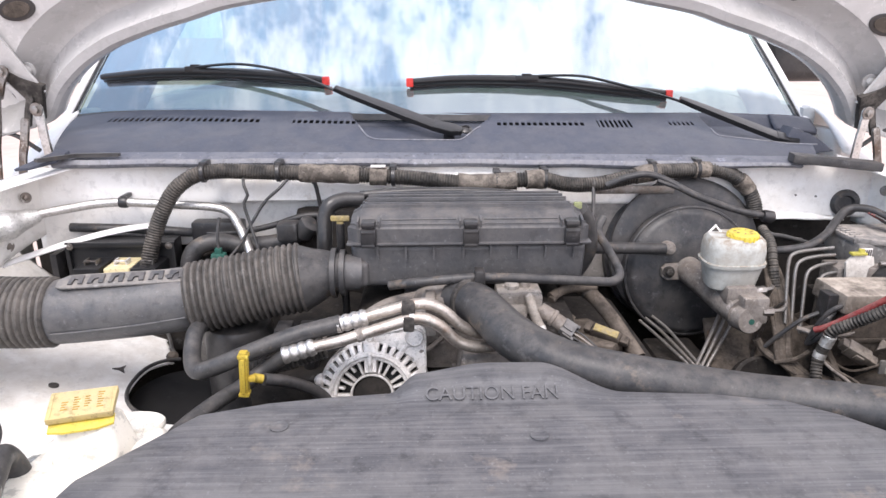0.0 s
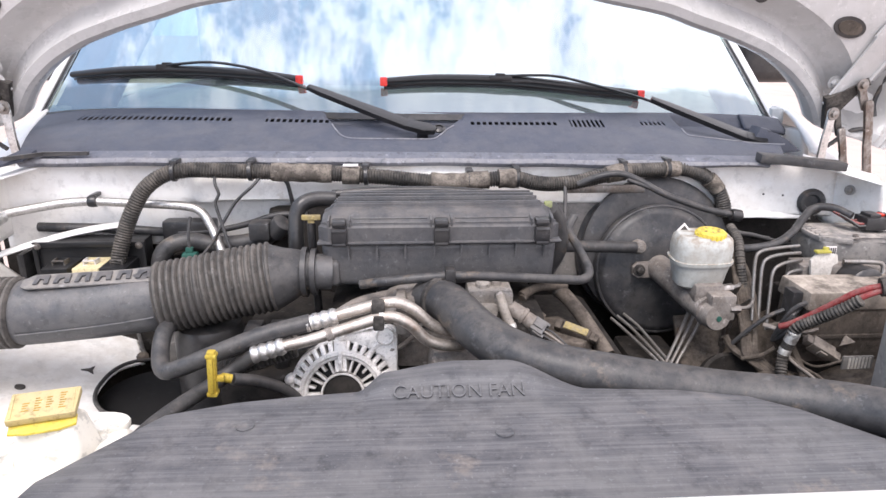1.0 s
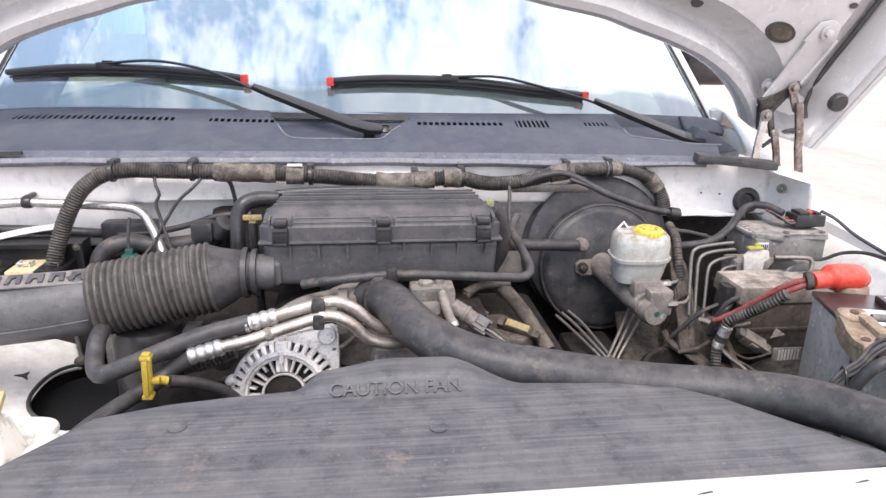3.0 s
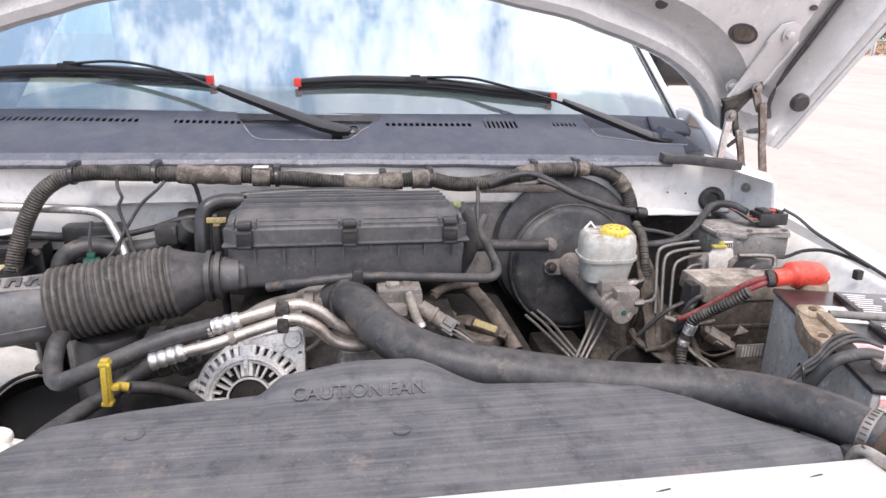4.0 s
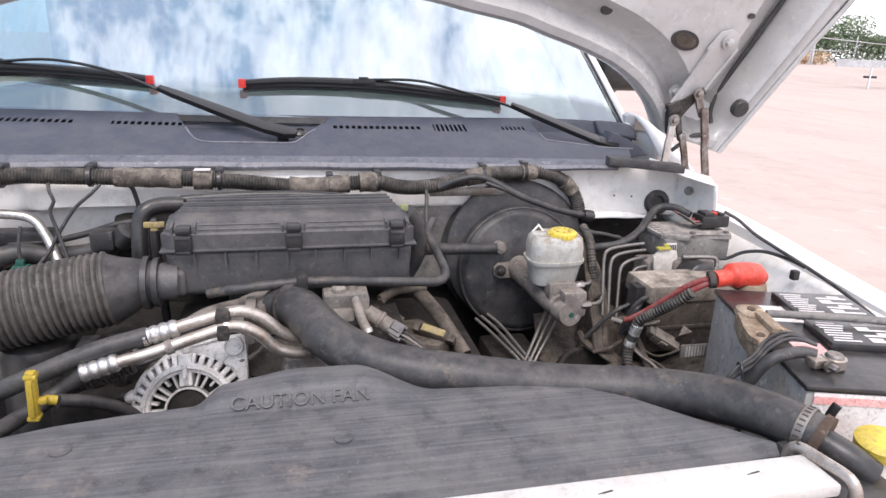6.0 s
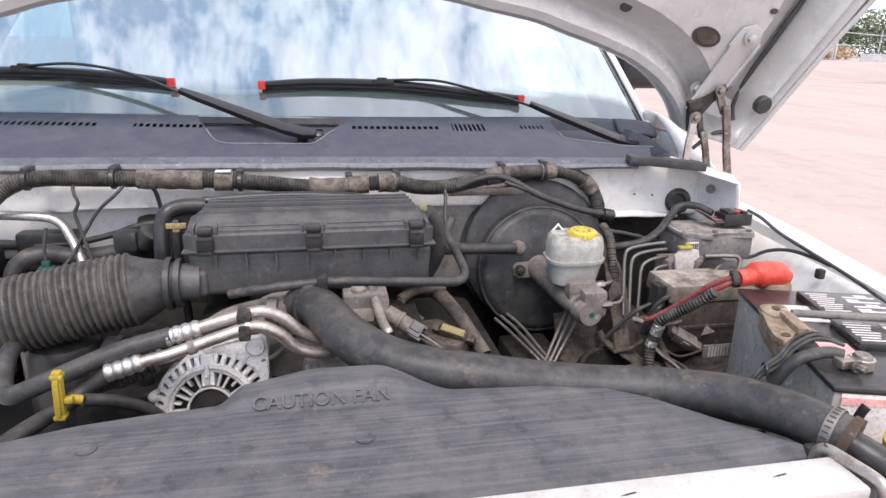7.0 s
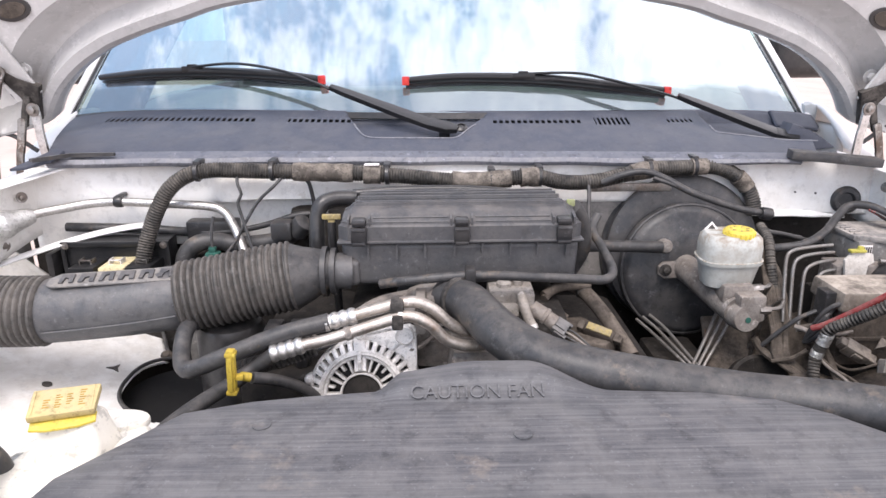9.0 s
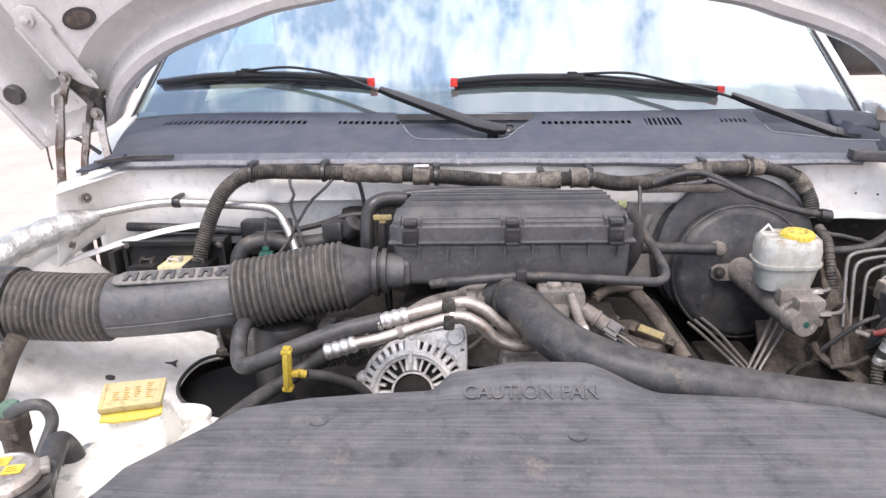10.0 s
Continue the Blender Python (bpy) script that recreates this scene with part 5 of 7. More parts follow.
part("lettering", words("CAUTION FAN", 0.0238, frame_at((0.032, 0.672, 1.1145), slope), 0.0022), shroud_plastic, shroud, "raised CAUTION FAN lettering")
part("stop", block(0.535, 0.565, 0.487, 0.515, 1.085, 1.115, 0.006, None, 0.8), dark_plastic, shroud)

# ---- radiator ----
rad = thing("radiator", (0.04, 0.45, 0.55), "aluminium radiator with a white-bright top rail and end tanks", "radiator")
part("top_rail", block(-0.50, 0.545, 0.425, 0.478, 1.107, 1.121, 0.004), rail_alu, rad, "bright pitted aluminium top rail")
part("core", block(-0.46, 0.50, 0.43, 0.468, 0.55, 1.106, 0.002), engine_dark, rad, "dark radiator core")
for i in range(120):
    x = 0.02 + 0.004 * i
    me = bpy.data.meshes.get("fin_fold")
    if me is None:
        ob = part("fin_fold", block(-0.0006, 0.0006, 0.421, 0.43, 1.03, 1.106, 0.0), aluminium, rad, smooth=False)
        ob.data.name = "fin_fold"
        me = ob.data
        ob.location.x = x
    else:
        ob = new("fin_fold", me)
        ob.parent, ob.matrix_parent_inverse = rad, at_world(rad).inverted()
        ob.location.x = x
part("end_bracket", tube([(0.540, 0.494, 1.105), (0.541, 0.491, 1.118), (0.544, 0.482, 1.1245), (0.549, 0.456, 1.1255), (0.553, 0.432, 1.1255), (0.555, 0.423, 1.121), (0.556, 0.419, 1.108), (0.556, 0.418, 1.05), (0.556, 0.418, 0.95)], 0.0066, 12, 0.004, 10, None, 0.75), aluminium, rad, "round-edged bright end bracket")
part("bracket_eye", lathe([(0.0035, 0), (0.0035, 0.0012)], (0.5435, 0.484, 1.1285), (0, 0, 1), 12), ink, rad)
part("side_tank", block(0.555, 0.64, 0.40, 0.50, 0.56, 1.095, 0.015), dark_plastic, rad)
part("side_tank", block(-0.55, -0.43, 0.42, 0.50, 0.56, 1.08, 0.02), dark_plastic, rad)
for x, y in ((0.30, 0.455), (0.46, 0.456), (0.1, 0.45)):
    part("scratch", prism([(0, 0), (0.008, 0.0005), (0.017, 0.002), (0.016, 0.0035), (0.007, 0.002)], 0.0012, pose(x, y, 1.1205)), ink, rad)
capb = part("filler_neck", lathe([(0.026, 0), (0.026, 0.06), (0.034, 0.062), (0.034, 0.068)], (-0.468, 0.497, 1.06), (0, 0, 1)), dark_plastic, rad)
cap = part("radiator_cap", lathe([(0.031, 0), (0.035, 0.003), (0.035, 0.010), (0.031, 0.014), (0.028, 0.015), (0.027, 0.0135), (0.006, 0.0135)], (-0.481, 0.496, 1.126), (0, 0, 1), 40), aluminium, rad, "silver radiator cap with yellow warning stickers")
for a in (0.6, 3.7):
    part("cap_ear", block(0.028, 0.041, -0.010, 0.010, 0.0, 0.009, 0.002, pose(-0.481, 0.496, 1.128, 0, 0, math.degrees(a))), aluminium, cap)
for x, y in ((-0.489, 0.511), (-0.488, 0.492), (-0.469, 0.500)):
    stk = part("sticker", prism([(-0.0085, -0.0065), (0.0085, -0.0065), (0.0085, 0.0065), (-0.0085, 0.0065)], 0.0008, pose(x, y, 1.1397, 0, 0, 12)), label_yellow, cap)
    for k in range(3):
        part("print_bar", prism([(-0.006, 0.0), (0.005 - 0.002 * k, 0.0), (0.005 - 0.002 * k, 0.0012), (-0.006, 0.0012)], 0.0004, pose(x, y, 1.1404, 0, 0, 12) @ Matrix.Translation((0, -0.004 + 0.0032 * k, 0))), brown_ink, stk)

# upper radiator hose
hose = thing("radiator_hose", (0.03, 0.9, 1.12), "thick black rubber upper radiator hose, dusty", "hose")
part("hose", tube([(0.004, 0.940, 1.128), (0.016, 0.925, 1.136), (0.034, 0.900, 1.139), (0.050, 0.865, 1.136), (0.073, 0.822, 1.127), (0.111, 0.782, 1.116), (0.165, 0.752, 1.108), (0.269, 0.722, 1.100), (0.37, 0.70, 1.093), (0.458, 0.668, 1.098), (0.525, 0.615, 1.110), (0.561, 0.555, 1.120), (0.581, 0.512, 1.119), (0.589, 0.500, 1.116)], 0.0315, 22, 0.010, 10, lambda s, L: 1.0 - 0.07 * smooth01((s - 0.3 * L) / (0.3 * L)) - 0.08 * smooth01((s - L + 0.16) / 0.12)), rubber, hose)
part("clamp", tube([(0.5765, 0.521, 1.1195), (0.582, 0.5115, 1.119)], 0.0292, 28, 0.003), steel, hose, "worm-drive steel hose clamp")
for i in range(28):
    a = 2 * math.pi * i / 28
    q = frame_at((0.579, 0.5165, 1.1193), (0.5, -0.866, -0.05)) @ Matrix.Rotation(a, 4, "Z")
    part("clamp_slot", block(0.0287, 0.0296, -0.0009, 0.0009, -0.0032, 0.0032, 0.0, q), ink, hose)
part("rusty_ring", tube([(0.585, 0.5065, 1.118), (0.590, 0.498, 1.116)], 0.0295, 26, 0.003), rust_brown, hose, "rust-brown ring")
thick(part("clamp_tail", grid(lambda u, v: (0.612 + 0.006 * u, 0.515 - 0.004 * u + 0.012 * v, 1.125 + 0.035 * u - 0.012 * u * u), spread(0, 1, 8), [0, 1]), dark_plastic, hose), 0.0012)
part("inner_clamp", lathe([(0.032, -0.005), (0.0345, -0.004), (0.0345, 0.004), (0.032, 0.005)], (0.022, 0.917, 1.138), (0.55, -0.82, 0.12), 26), black_steel, hose)
part("neck", tube([(0.588, 0.502, 1.115), (0.600, 0.482, 1.110), (0.622, 0.462, 1.095)], 0.017, 18), dark_plastic, hose)

# ---- air intake ----
air = thing("air_box", (0.027, 1.08, 0.98), "dusty black plastic air filter box with three latches", "air filter box")
part("base", block(-0.160, 0.213, 0.990, 1.138, 1.134, 1.2075, 0.012, None, 1.02, 3), black_plastic, air, "ribbed lower half")
LY = [0.981, 0.981, 0.985, 0.9855, 1.000, 1.012, 1.024, 1.0245, 1.034, 1.0345, 1.046, 1.0465, 1.058, 1.0585, 1.070, 1.0705, 1.084, 1.0845, 1.098, 1.118, 1.134]
LZ = [1.2125, 1.2345, 1.2375, 1.2405, 1.2495, 1.2555, 1.2585, 1.2635, 1.2640, 1.2600, 1.2605, 1.2655, 1.2660, 1.2620, 1.2620, 1.2665, 1.2660, 1.2610, 1.2600, 1.250, 1.2125]


def lid_at(u, v):
    """The lid from its front skirt over the stepped top to the back."""
    i = int(round(v))
    k = smooth01((abs(u) - 0.9) / 0.1)
    back = smooth01((i - 4) / 10)
    w = 0.193 - (0.004 if i > 1 else 0.0) - 0.014 * back
    return 0.026 + u * w, LY[i] + 0.014 * k * (1 - i / 20), LZ[i] - (0.012 * k if 3 < i < 20 else 0.0)


lid = part("lid", grid(lid_at, spread(-1, 1, 70), list(range(21))), black_plastic, air, "stepped upper half, greyed with dust", angle=22)
for sx in (-1, 1):
    part("lid_side", grid(lambda v, w: (lid_at(sx, v)[0], lid_at(sx, v)[1], lid_at(sx, v)[2] * (1 - w) + 1.212 * w), list(range(21)), [0, 1]), black_plastic, lid)
for x0, x1 in ((-0.112, 0.006), (0.050, 0.168)):
    for k, z in enumerate((1.2415, 1.2468)):
        part("lid_crease", tube([(x0, 0.986 + 0.008 * k, z), ((x0 + x1) / 2, 0.986 + 0.008 * k, z), (x1, 0.986 + 0.008 * k, z)], 0.0012, 6, 0.03), black_plastic, lid)
for y, z, w in ((1.030, 1.2655, 0.168), (1.050, 1.2690, 0.166), (1.070, 1.2695, 0.164), (1.090, 1.2690, 0.162), (1.108, 1.2640, 0.158)):
    part("lid_ridge", block(0.026 - w, 0.026 + w, y - 0.0022, y + 0.0022, 1.252, z, 0.0012), black_plastic, lid)
part("flange", block(-0.168, 0.221, 0.9765, 1.144, 1.2085, 1.2125, 0.0016), black_plastic, air)
# solid black strip paints the shadow line under the flange
part("flange_shadow_strip", block(-0.166, 0.219, 0.979, 1.14, 1.2070, 1.2086, 0.0), void_black, air)
for x in (-0.120, -0.075, -0.030, 0.017, 0.061, 0.106, 0.149, 0.195):
    part("rib", prism([(0, 0), (0.010, 0), (0.010, -0.026), (0.004, -0.006)], 0.003, Matrix.Translation((x - 0.0015, 0.992, 1.2075)) @ Matrix(((0, 0, 1, 0), (-1, 0, 0, 0), (0, 1, 0, 0), (0, 0, 0, 1)))), black_plastic, air)
for x in (-0.133, 0.028, 0.189):
    part("latch", join(block(x - 0.0125, x + 0.0125, 0.971, 0.983, 1.209, 1.236, 0.004), block(x - 0.0115, x + 0.0115, 0.974, 1.000, 1.236, 1.2475, 0.005), block(x - 0.0105, x + 0.0105, 0.970, 0.974, 1.2065, 1.2125, 0.002), block(x - 0.011, x + 0.011, 0.969, 0.975, 1.2295, 1.2335, 0.0015)), dark_plastic, air, "black snap latch")
    for d in (-0.0165, 0.0165):
        part("latch_cheek", prism([(0, 0.0), (0.0, 0.016), (0.020, 0.020), (0.020, 0.0)], 0.003, Matrix.Translation((x + d - 0.0015, 0.982, 1.231)) @ Matrix(((0, 0, 1, 0), (1, 0, 0, 0), (0, 1, 0, 0), (0, 0, 0, 1)))), black_plastic, air)
part("mount_foot", block(-0.08, 0.13, 1.03, 1.13, 1.085, 1.133, 0.01), black_plastic, air)
part("neck", join(tube([(-0.150, 0.996, 1.158), (-0.175, 0.992, 1.160), (-0.195, 0.990, 1.161)], 0.029, 22), block(-0.166, -0.135, 0.980, 1.02, 1.136, 1.180, 0.010, None, 1.0, 3)), black_plastic, air)
part("breather_hose", tube([(-0.150, 1.115, 1.250), (-0.185, 1.11, 1.251), (-0.208, 1.10, 1.243), (-0.217, 1.095, 1.22), (-0.218, 1.085, 1.18), (-0.218, 1.08, 1.14)], 0.0138, 16, 0.006), dark_plastic, air, "bent black breather hose")
# thin black tube painted in as the shade between lid and loom
part("rear_gap_tube", tube([(-0.16, 1.150, 1.250), (-0.08, 1.155, 1.254), (0.02, 1.158, 1.254), (0.10, 1.155, 1.250), (0.18, 1.15, 1.240)], 0.008, 10), dark_plastic, air, "black tube drawn as the shaded gap behind the box")
part("edge_hose", tube([(0.215, 1.05, 1.245), (0.232, 1.06, 1.22), (0.24, 1.07, 1.17), (0.22, 1.08, 1.12)], 0.016, 14), rubber, air)
part("paint_mark", block(0.203, 0.217, 1.035, 1.043, 1.250, 1.262, 0.003), tag_green, air, "small yellow-green tag")

intake = thing("intake_duct", (-0.5, 0.96, 1.06), "long black air intake duct with corrugated bellows", "air duct")
part("collar", join(tube([(-0.172, 0.990, 1.160), (-0.180, 0.990, 1.160)], 0.0375, 26, 0.002), tube([(-0.186, 0.989, 1.160), (-0.194, 0.989, 1.160)], 0.0405, 26, 0.002)), rubber, intake, "ribbed rubber cuff")
part("cone", tube([(-0.180, 0.990, 1.162), (-0.205, 0.988, 1.160), (-0.225, 0.985, 1.157), (-0.247, 0.982, 1.154)], 0.05, 26, 0.004, 8, lambda s, L: 0.62 + 0.46 * min(1.0, s / L * 1.1) ** 1.2), rubber, intake, "grey rubber cone")
part("bellows", tube([(-0.238, 0.984, 1.156), (-0.30, 0.976, 1.148), (-0.35, 0.968, 1.140), (-0.412, 0.958, 1.132)], 0.0565, 32, 0.0016, 8, ribs(0.0098, 0.085)), bellows_rubber, intake, "dusty corrugated bellows")
part("resonator", tube([(-0.400, 0.958, 1.134), (-0.47, 0.953, 1.127), (-0.55, 0.948, 1.121), (-0.625, 0.942, 1.118)], 0.052, 30, 0.01, 8, lambda s, L: 0.93 + 0.07 * smooth01(s / 0.02) * smooth01((L - s) / 0.02), 0.96), black_plastic, intake, "smooth grey-black tube section")
part("seam", tube([(-0.405, 0.908, 1.121), (-0.47, 0.902, 1.113), (-0.55, 0.897, 1.106), (-0.60, 0.893, 1.103)], 0.0015, 6), black_plastic, intake)
pl_n = Vector((0.0, -0.35, 0.94))
pm = frame_at((-0.495, 0.937, 1.1735), pl_n, (1, 0.05, 0.09))
plq = part("name_plate", prism([(-0.10, -0.012), (-0.09, -0.017), (0.09, -0.017), (0.10, -0.008), (0.10, 0.014), (-0.085, 0.014), (-0.1, 0.004)], 0.003, pm, 0.001), plate_plastic, intake, "raised panel with a plain embossed mark")
for i in range(6):
    a, b = 0.0105 + 0.001 * (i % 2), 0.0095
    shape = [(-a, -b), (-a * 0.4, -b), (-a * 0.35, b * 0.3 * (1 - i % 2)), (a * 0.35, b * 0.3 * (i % 3)), (a * 0.4, -b), (a, -b), (a * 0.9, b), (-a * 0.9, b)]
    part("emboss", prism(shape, 0.003, pm @ Matrix.Translation((-0.072 + 0.029 * i, -0.001, 0.003)), 0.0008), black_plastic, plq)
part("bellows", tube([(-0.612, 0.942, 1.119), (-0.66, 0.938, 1.120), (-0.71, 0.934, 1.124), (-0.765, 0.928, 1.130)], 0.0565, 32, 0.0016, 8, ribs(0.0098, 0.085), 0.97), bellows_rubber, intake, "dusty corrugated bellows")
part("horn", tube([(-0.755, 0.928, 1.130), (-0.79, 0.925, 1.132), (-0.83, 0.915, 1.12), (-0.87, 0.90, 1.09)], 0.060, 24, 0.01), rubber, intake, "dusty rubber inlet boot")
part("support", block(-0.86, -0.82, 0.90, 0.95, 0.98, 1.10, 0.005), dark_plastic, intake)

# vacuum pipe below the box
vac = thing("steel_pipe", (0.04, 0.93, 1.17), "thin grey pipe clipped along the air box", "pipe")
part("pipe", tube([(-0.10, 0.955, 1.150), (-0.05, 0.935, 1.163), (0.04, 0.928, 1.172), (0.13, 0.935, 1.166), (0.22, 0.950, 1.155), (0.255, 0.957, 1.152), (0.272, 0.985, 1.158), (0.268, 1.05, 1.178), (0.262, 1.09, 1.195), (0.275, 1.11, 1.215)], 0.0075, 12, 0.006), rubber, vac)
part("pipe_clip", join(block(0.030, 0.046, 0.915, 0.94, 1.160, 1.186, 0.004), block(0.033, 0.043, 0.92, 0.95, 1.135, 1.165, 0.003)), dark_plastic, vac)

# ---- refrigerant lines ----
ac = thing("refrigerant_lines", (-0.1, 0.86, 1.12), "pair of aluminium refrigerant pipes crimped to rubber hoses", "pipes")
p1 = part("pipe", tube([(0.06, 0.885, 1.100), (0.03, 0.872, 1.106), (0.005, 0.866, 1.122), (-0.02, 0.864, 1.146), (-0.05, 0.862, 1.158), (-0.10, 0.855, 1.150), (-0.135, 0.850, 1.142)], 0.0085, 14, 0.006), aluminium, ac)
p2 = part("pipe", tube([(0.062, 0.865, 1.088), (0.03, 0.852, 1.092), (0.0, 0.848, 1.104), (-0.025, 0.846, 1.130), (-0.055, 0.845, 1.143), (-0.10, 0.838, 1.134), (-0.16, 0.830, 1.118), (-0.205, 0.826, 1.109)], 0.0085, 14, 0.006), aluminium, ac)
part("ferrule", tube([(-0.128, 0.851, 1.143), (-0.172, 0.845, 1.134)], 0.0125, 18, 0.0015, 8, ribs(0.012, 0.14)), bright_tube, ac, "crimped bright ferrule")
part("ferrule", tube([(-0.200, 0.827, 1.110), (-0.244, 0.822, 1.099)], 0.0125, 18, 0.0015, 8, ribs(0.012, 0.14)), bright_tube, ac, "crimped bright ferrule")
part("hose", tube([(-0.165, 0.846, 1.136), (-0.23, 0.838, 1.122), (-0.30, 0.828, 1.098), (-0.35, 0.826, 1.078), (-0.372, 0.835, 1.072), (-0.386, 0.865, 1.08), (-0.39, 0.90, 1.10), (-0.39, 0.95, 1.10)], 0.0125, 16, 0.008), rubber, ac, "black rubber hose")
part("hose", tube([(-0.238, 0.823, 1.100), (-0.273, 0.836, 1.072), (-0.299, 0.815, 1.059), (-0.336, 0.764, 1.0525), (-0.358, 0.70, 1.052), (-0.375, 0.63, 1.04)], 0.0108, 16, 0.008), rubber, ac, "black rubber hose")
part("loom_sleeve", tube([(-0.19, 0.86, 1.09), (-0.25, 0.85, 1.075), (-0.31, 0.845, 1.06)], 0.014, 14, 0.002, 8, ribs(0.006, 0.15)), loom_plastic, ac)
part("bracket", join(block(-0.079, -0.060, 0.841, 0.868, 1.143, 1.165, 0.004), block(-0.077, -0.061, 0.832, 0.852, 1.126, 1.148, 0.004)), black_steel, ac, "dark stamped pipe clip")
part("band", tube([(-0.142, 0.8315, 1.1225), (-0.133, 0.833, 1.125)], 0.0098, 16, 0.003), dirty_metal, ac, "dusty steel band")
part("band", tube([(-0.062, 0.846, 1.1425), (-0.068, 0.845, 1.142)], 0.0102, 16, 0.003), bright_tube, ac)
part("support", block(-0.045, -0.03, 0.875, 0.95, 1.10, 1.145, 0.002), dirty_metal, ac)

acc = whole("accumulator", lathe([(0.05, -0.22), (0.055, -0.20), (0.055, 0.0), (0.05, 0.012), (0.03, 0.02)], (-0.35, 0.985, 1.065), (0, 0, 1), 32), dark_plastic, "black cylindrical refrigerant accumulator", "canister")

# transmission dipstick
dip = thing("dipstick", (-0.30, 0.79, 1.0), "yellow T-handled fluid dipstick in a grey tube", "dipstick")
HD = pose(-0.2885, 0.782, 1.090, 0, 3, 0)
part("handle", join(block(-0.0058, 0.0058, -0.006, 0.006, -0.030, 0.037, 0.003, HD), block(-0.003, 0.003, -0.009, -0.004, -0.022, 0.028, 0.001, HD), block(-0.0068, 0.0068, -0.007, 0.007, 0.028, 0.033, 0.001, HD), block(-0.0068, 0.0068, -0.007, 0.007, -0.028, -0.023, 0.001, HD)), handle_yellow, dip)
part("stopper", join(lathe([(0.0062, 0), (0.0062, 0.012), (0.0045, 0.015)], (-0.268, 0.795, 1.078), (-0.8, -0.3, 0.35), 16), block(-0.284, -0.273, 0.778, 0.788, 1.082, 1.090, 0.003)), handle_yellow, dip)
part("tube", tube([(-0.268, 0.80, 1.075), (-0.235, 0.825, 1.055), (-0.20, 0.85, 1.02), (-0.17, 0.88, 0.95)], 0.0085, 12), rubber, dip)
oil = thing("oil_dipstick", (-0.183, 1.04, 1.1), "small yellow engine oil dipstick loop", "dipstick")
part("loop", join(block(-0.199, -0.168, 1.035, 1.041, 1.233, 1.242, 0.002), block(-0.190, -0.178, 1.037, 1.043, 1.218, 1.234, 0.003)), dull_yellow, oil)
part("tube", tube([(-0.184, 1.04, 1.228), (-0.184, 1.04, 1.19), (-0.182, 1.05, 1.10), (-0.18, 1.05, 1.02)], 0.007, 10), dark_plastic, oil)

# ---- brakes ----
boost = thing("brake_booster", (0.485, 1.23, 0.9), "black dusty brake booster drum on the firewall", "brake booster")
BX = Vector((0.0, -0.985, 0.17)).normalized()
part("rear_shell", lathe([(0.10, -0.06), (0.154, -0.045), (0.160, -0.035), (0.160, -0.004), (0.152, 0.004), (0.150, 0.008), (0.156, 0.012), (0.155, 0.020), (0.148, 0.024), (0.12, 0.024)], (0.490, 1.268, 1.096), BX, 56), booster_paint, boost, "ridged rear shell")
part("front_shell", lathe([(0.124, -0.045), (0.124, -0.012), (0.1335, -0.010), (0.1335, 0.003), (0.1325, 0.0055), (0.130, 0.0065), (0.128, 0.0055), (0.122, 0.013), (0.114, 0.016), (0.08, 0.018), (0.074, 0.021), (0.03, 0.022)], (0.490, 1.222, 1.070), BX, 56), booster_paint, boost, "dusty front shell")
part("vacuum_hose", tube([(0.425, 1.19, 1.128), (0.36, 1.185, 1.132), (0.29, 1.16, 1.142), (0.25, 1.12, 1.155)], 0.0115, 14), rubber, boost, "black vacuum hose")
part("check_valve", join(lathe([(0.014, 0), (0.014, 0.012), (0.011, 0.016), (0.011, 0.02)], (0.433, 1.203, 1.127), BX), hexbolt((0.433, 1.183, 1.130), BX, 0.005, 0.004)), dirty_metal, boost)
mc = thing("master_cylinder", (0.50, 1.09, 1.06), "dusty cast brake master cylinder", "master cylinder")
part("body", tube([(0.476, 1.195, 1.085), (0.485, 1.14, 1.080), (0.498, 1.07, 1.068), (0.508, 1.03, 1.063)], 0.026, 20, 0.008), dirty_metal, mc)
part("end_cap", lathe([(0.025, -0.03), (0.025, 0.0), (0.023, 0.004), (0.022, 0.004)], (0.514, 1.008, 1.058), (0.12, -0.97, 0.1), 32), dirty_metal, mc, "round machined end")
part("paint_dot", lathe([(0.005, 0), (0.005, 0.0012)], (0.5155, 1.0035, 1.056), (0.12, -0.97, 0.1), 14), green_plastic, mc)
part("flange", prism([(-0.060, -0.008), (-0.050, -0.016), (0.05, -0.018), (0.060, -0.008), (0.060, 0.008), (0.05, 0.016), (-0.05, 0.016), (-0.060, 0.008)], 0.012, frame_at((0.482, 1.195, 1.083), BX, (1, 0, 0.05)), 0.002), dirty_metal, mc)
for x in (0.434, 0.532):
    part("nut", hexbolt((x, 1.183, 1.083), BX, 0.007, 0.010), black_steel, mc)
part("neck", join(block(0.480, 0.535, 1.03, 1.12, 1.075, 1.108, 0.008), block(0.50, 0.545, 1.005, 1.04, 1.05, 1.098, 0.006)), dirty_metal, mc)
part("outlet_fitting", join(lathe([(0.008, 0), (0.008, 0.018)], (0.535, 1.01, 1.072), (1, 0, 0), 6), lathe([(0.008, 0), (0.008, 0.018)], (0.533, 1.04, 1.098), (1, 0, 0.1), 6)), steel, mc)
res = thing("brake_fluid_reservoir", (0.508, 1.08, 1.09), "dirty translucent white brake fluid reservoir with yellow cap", "reservoir")


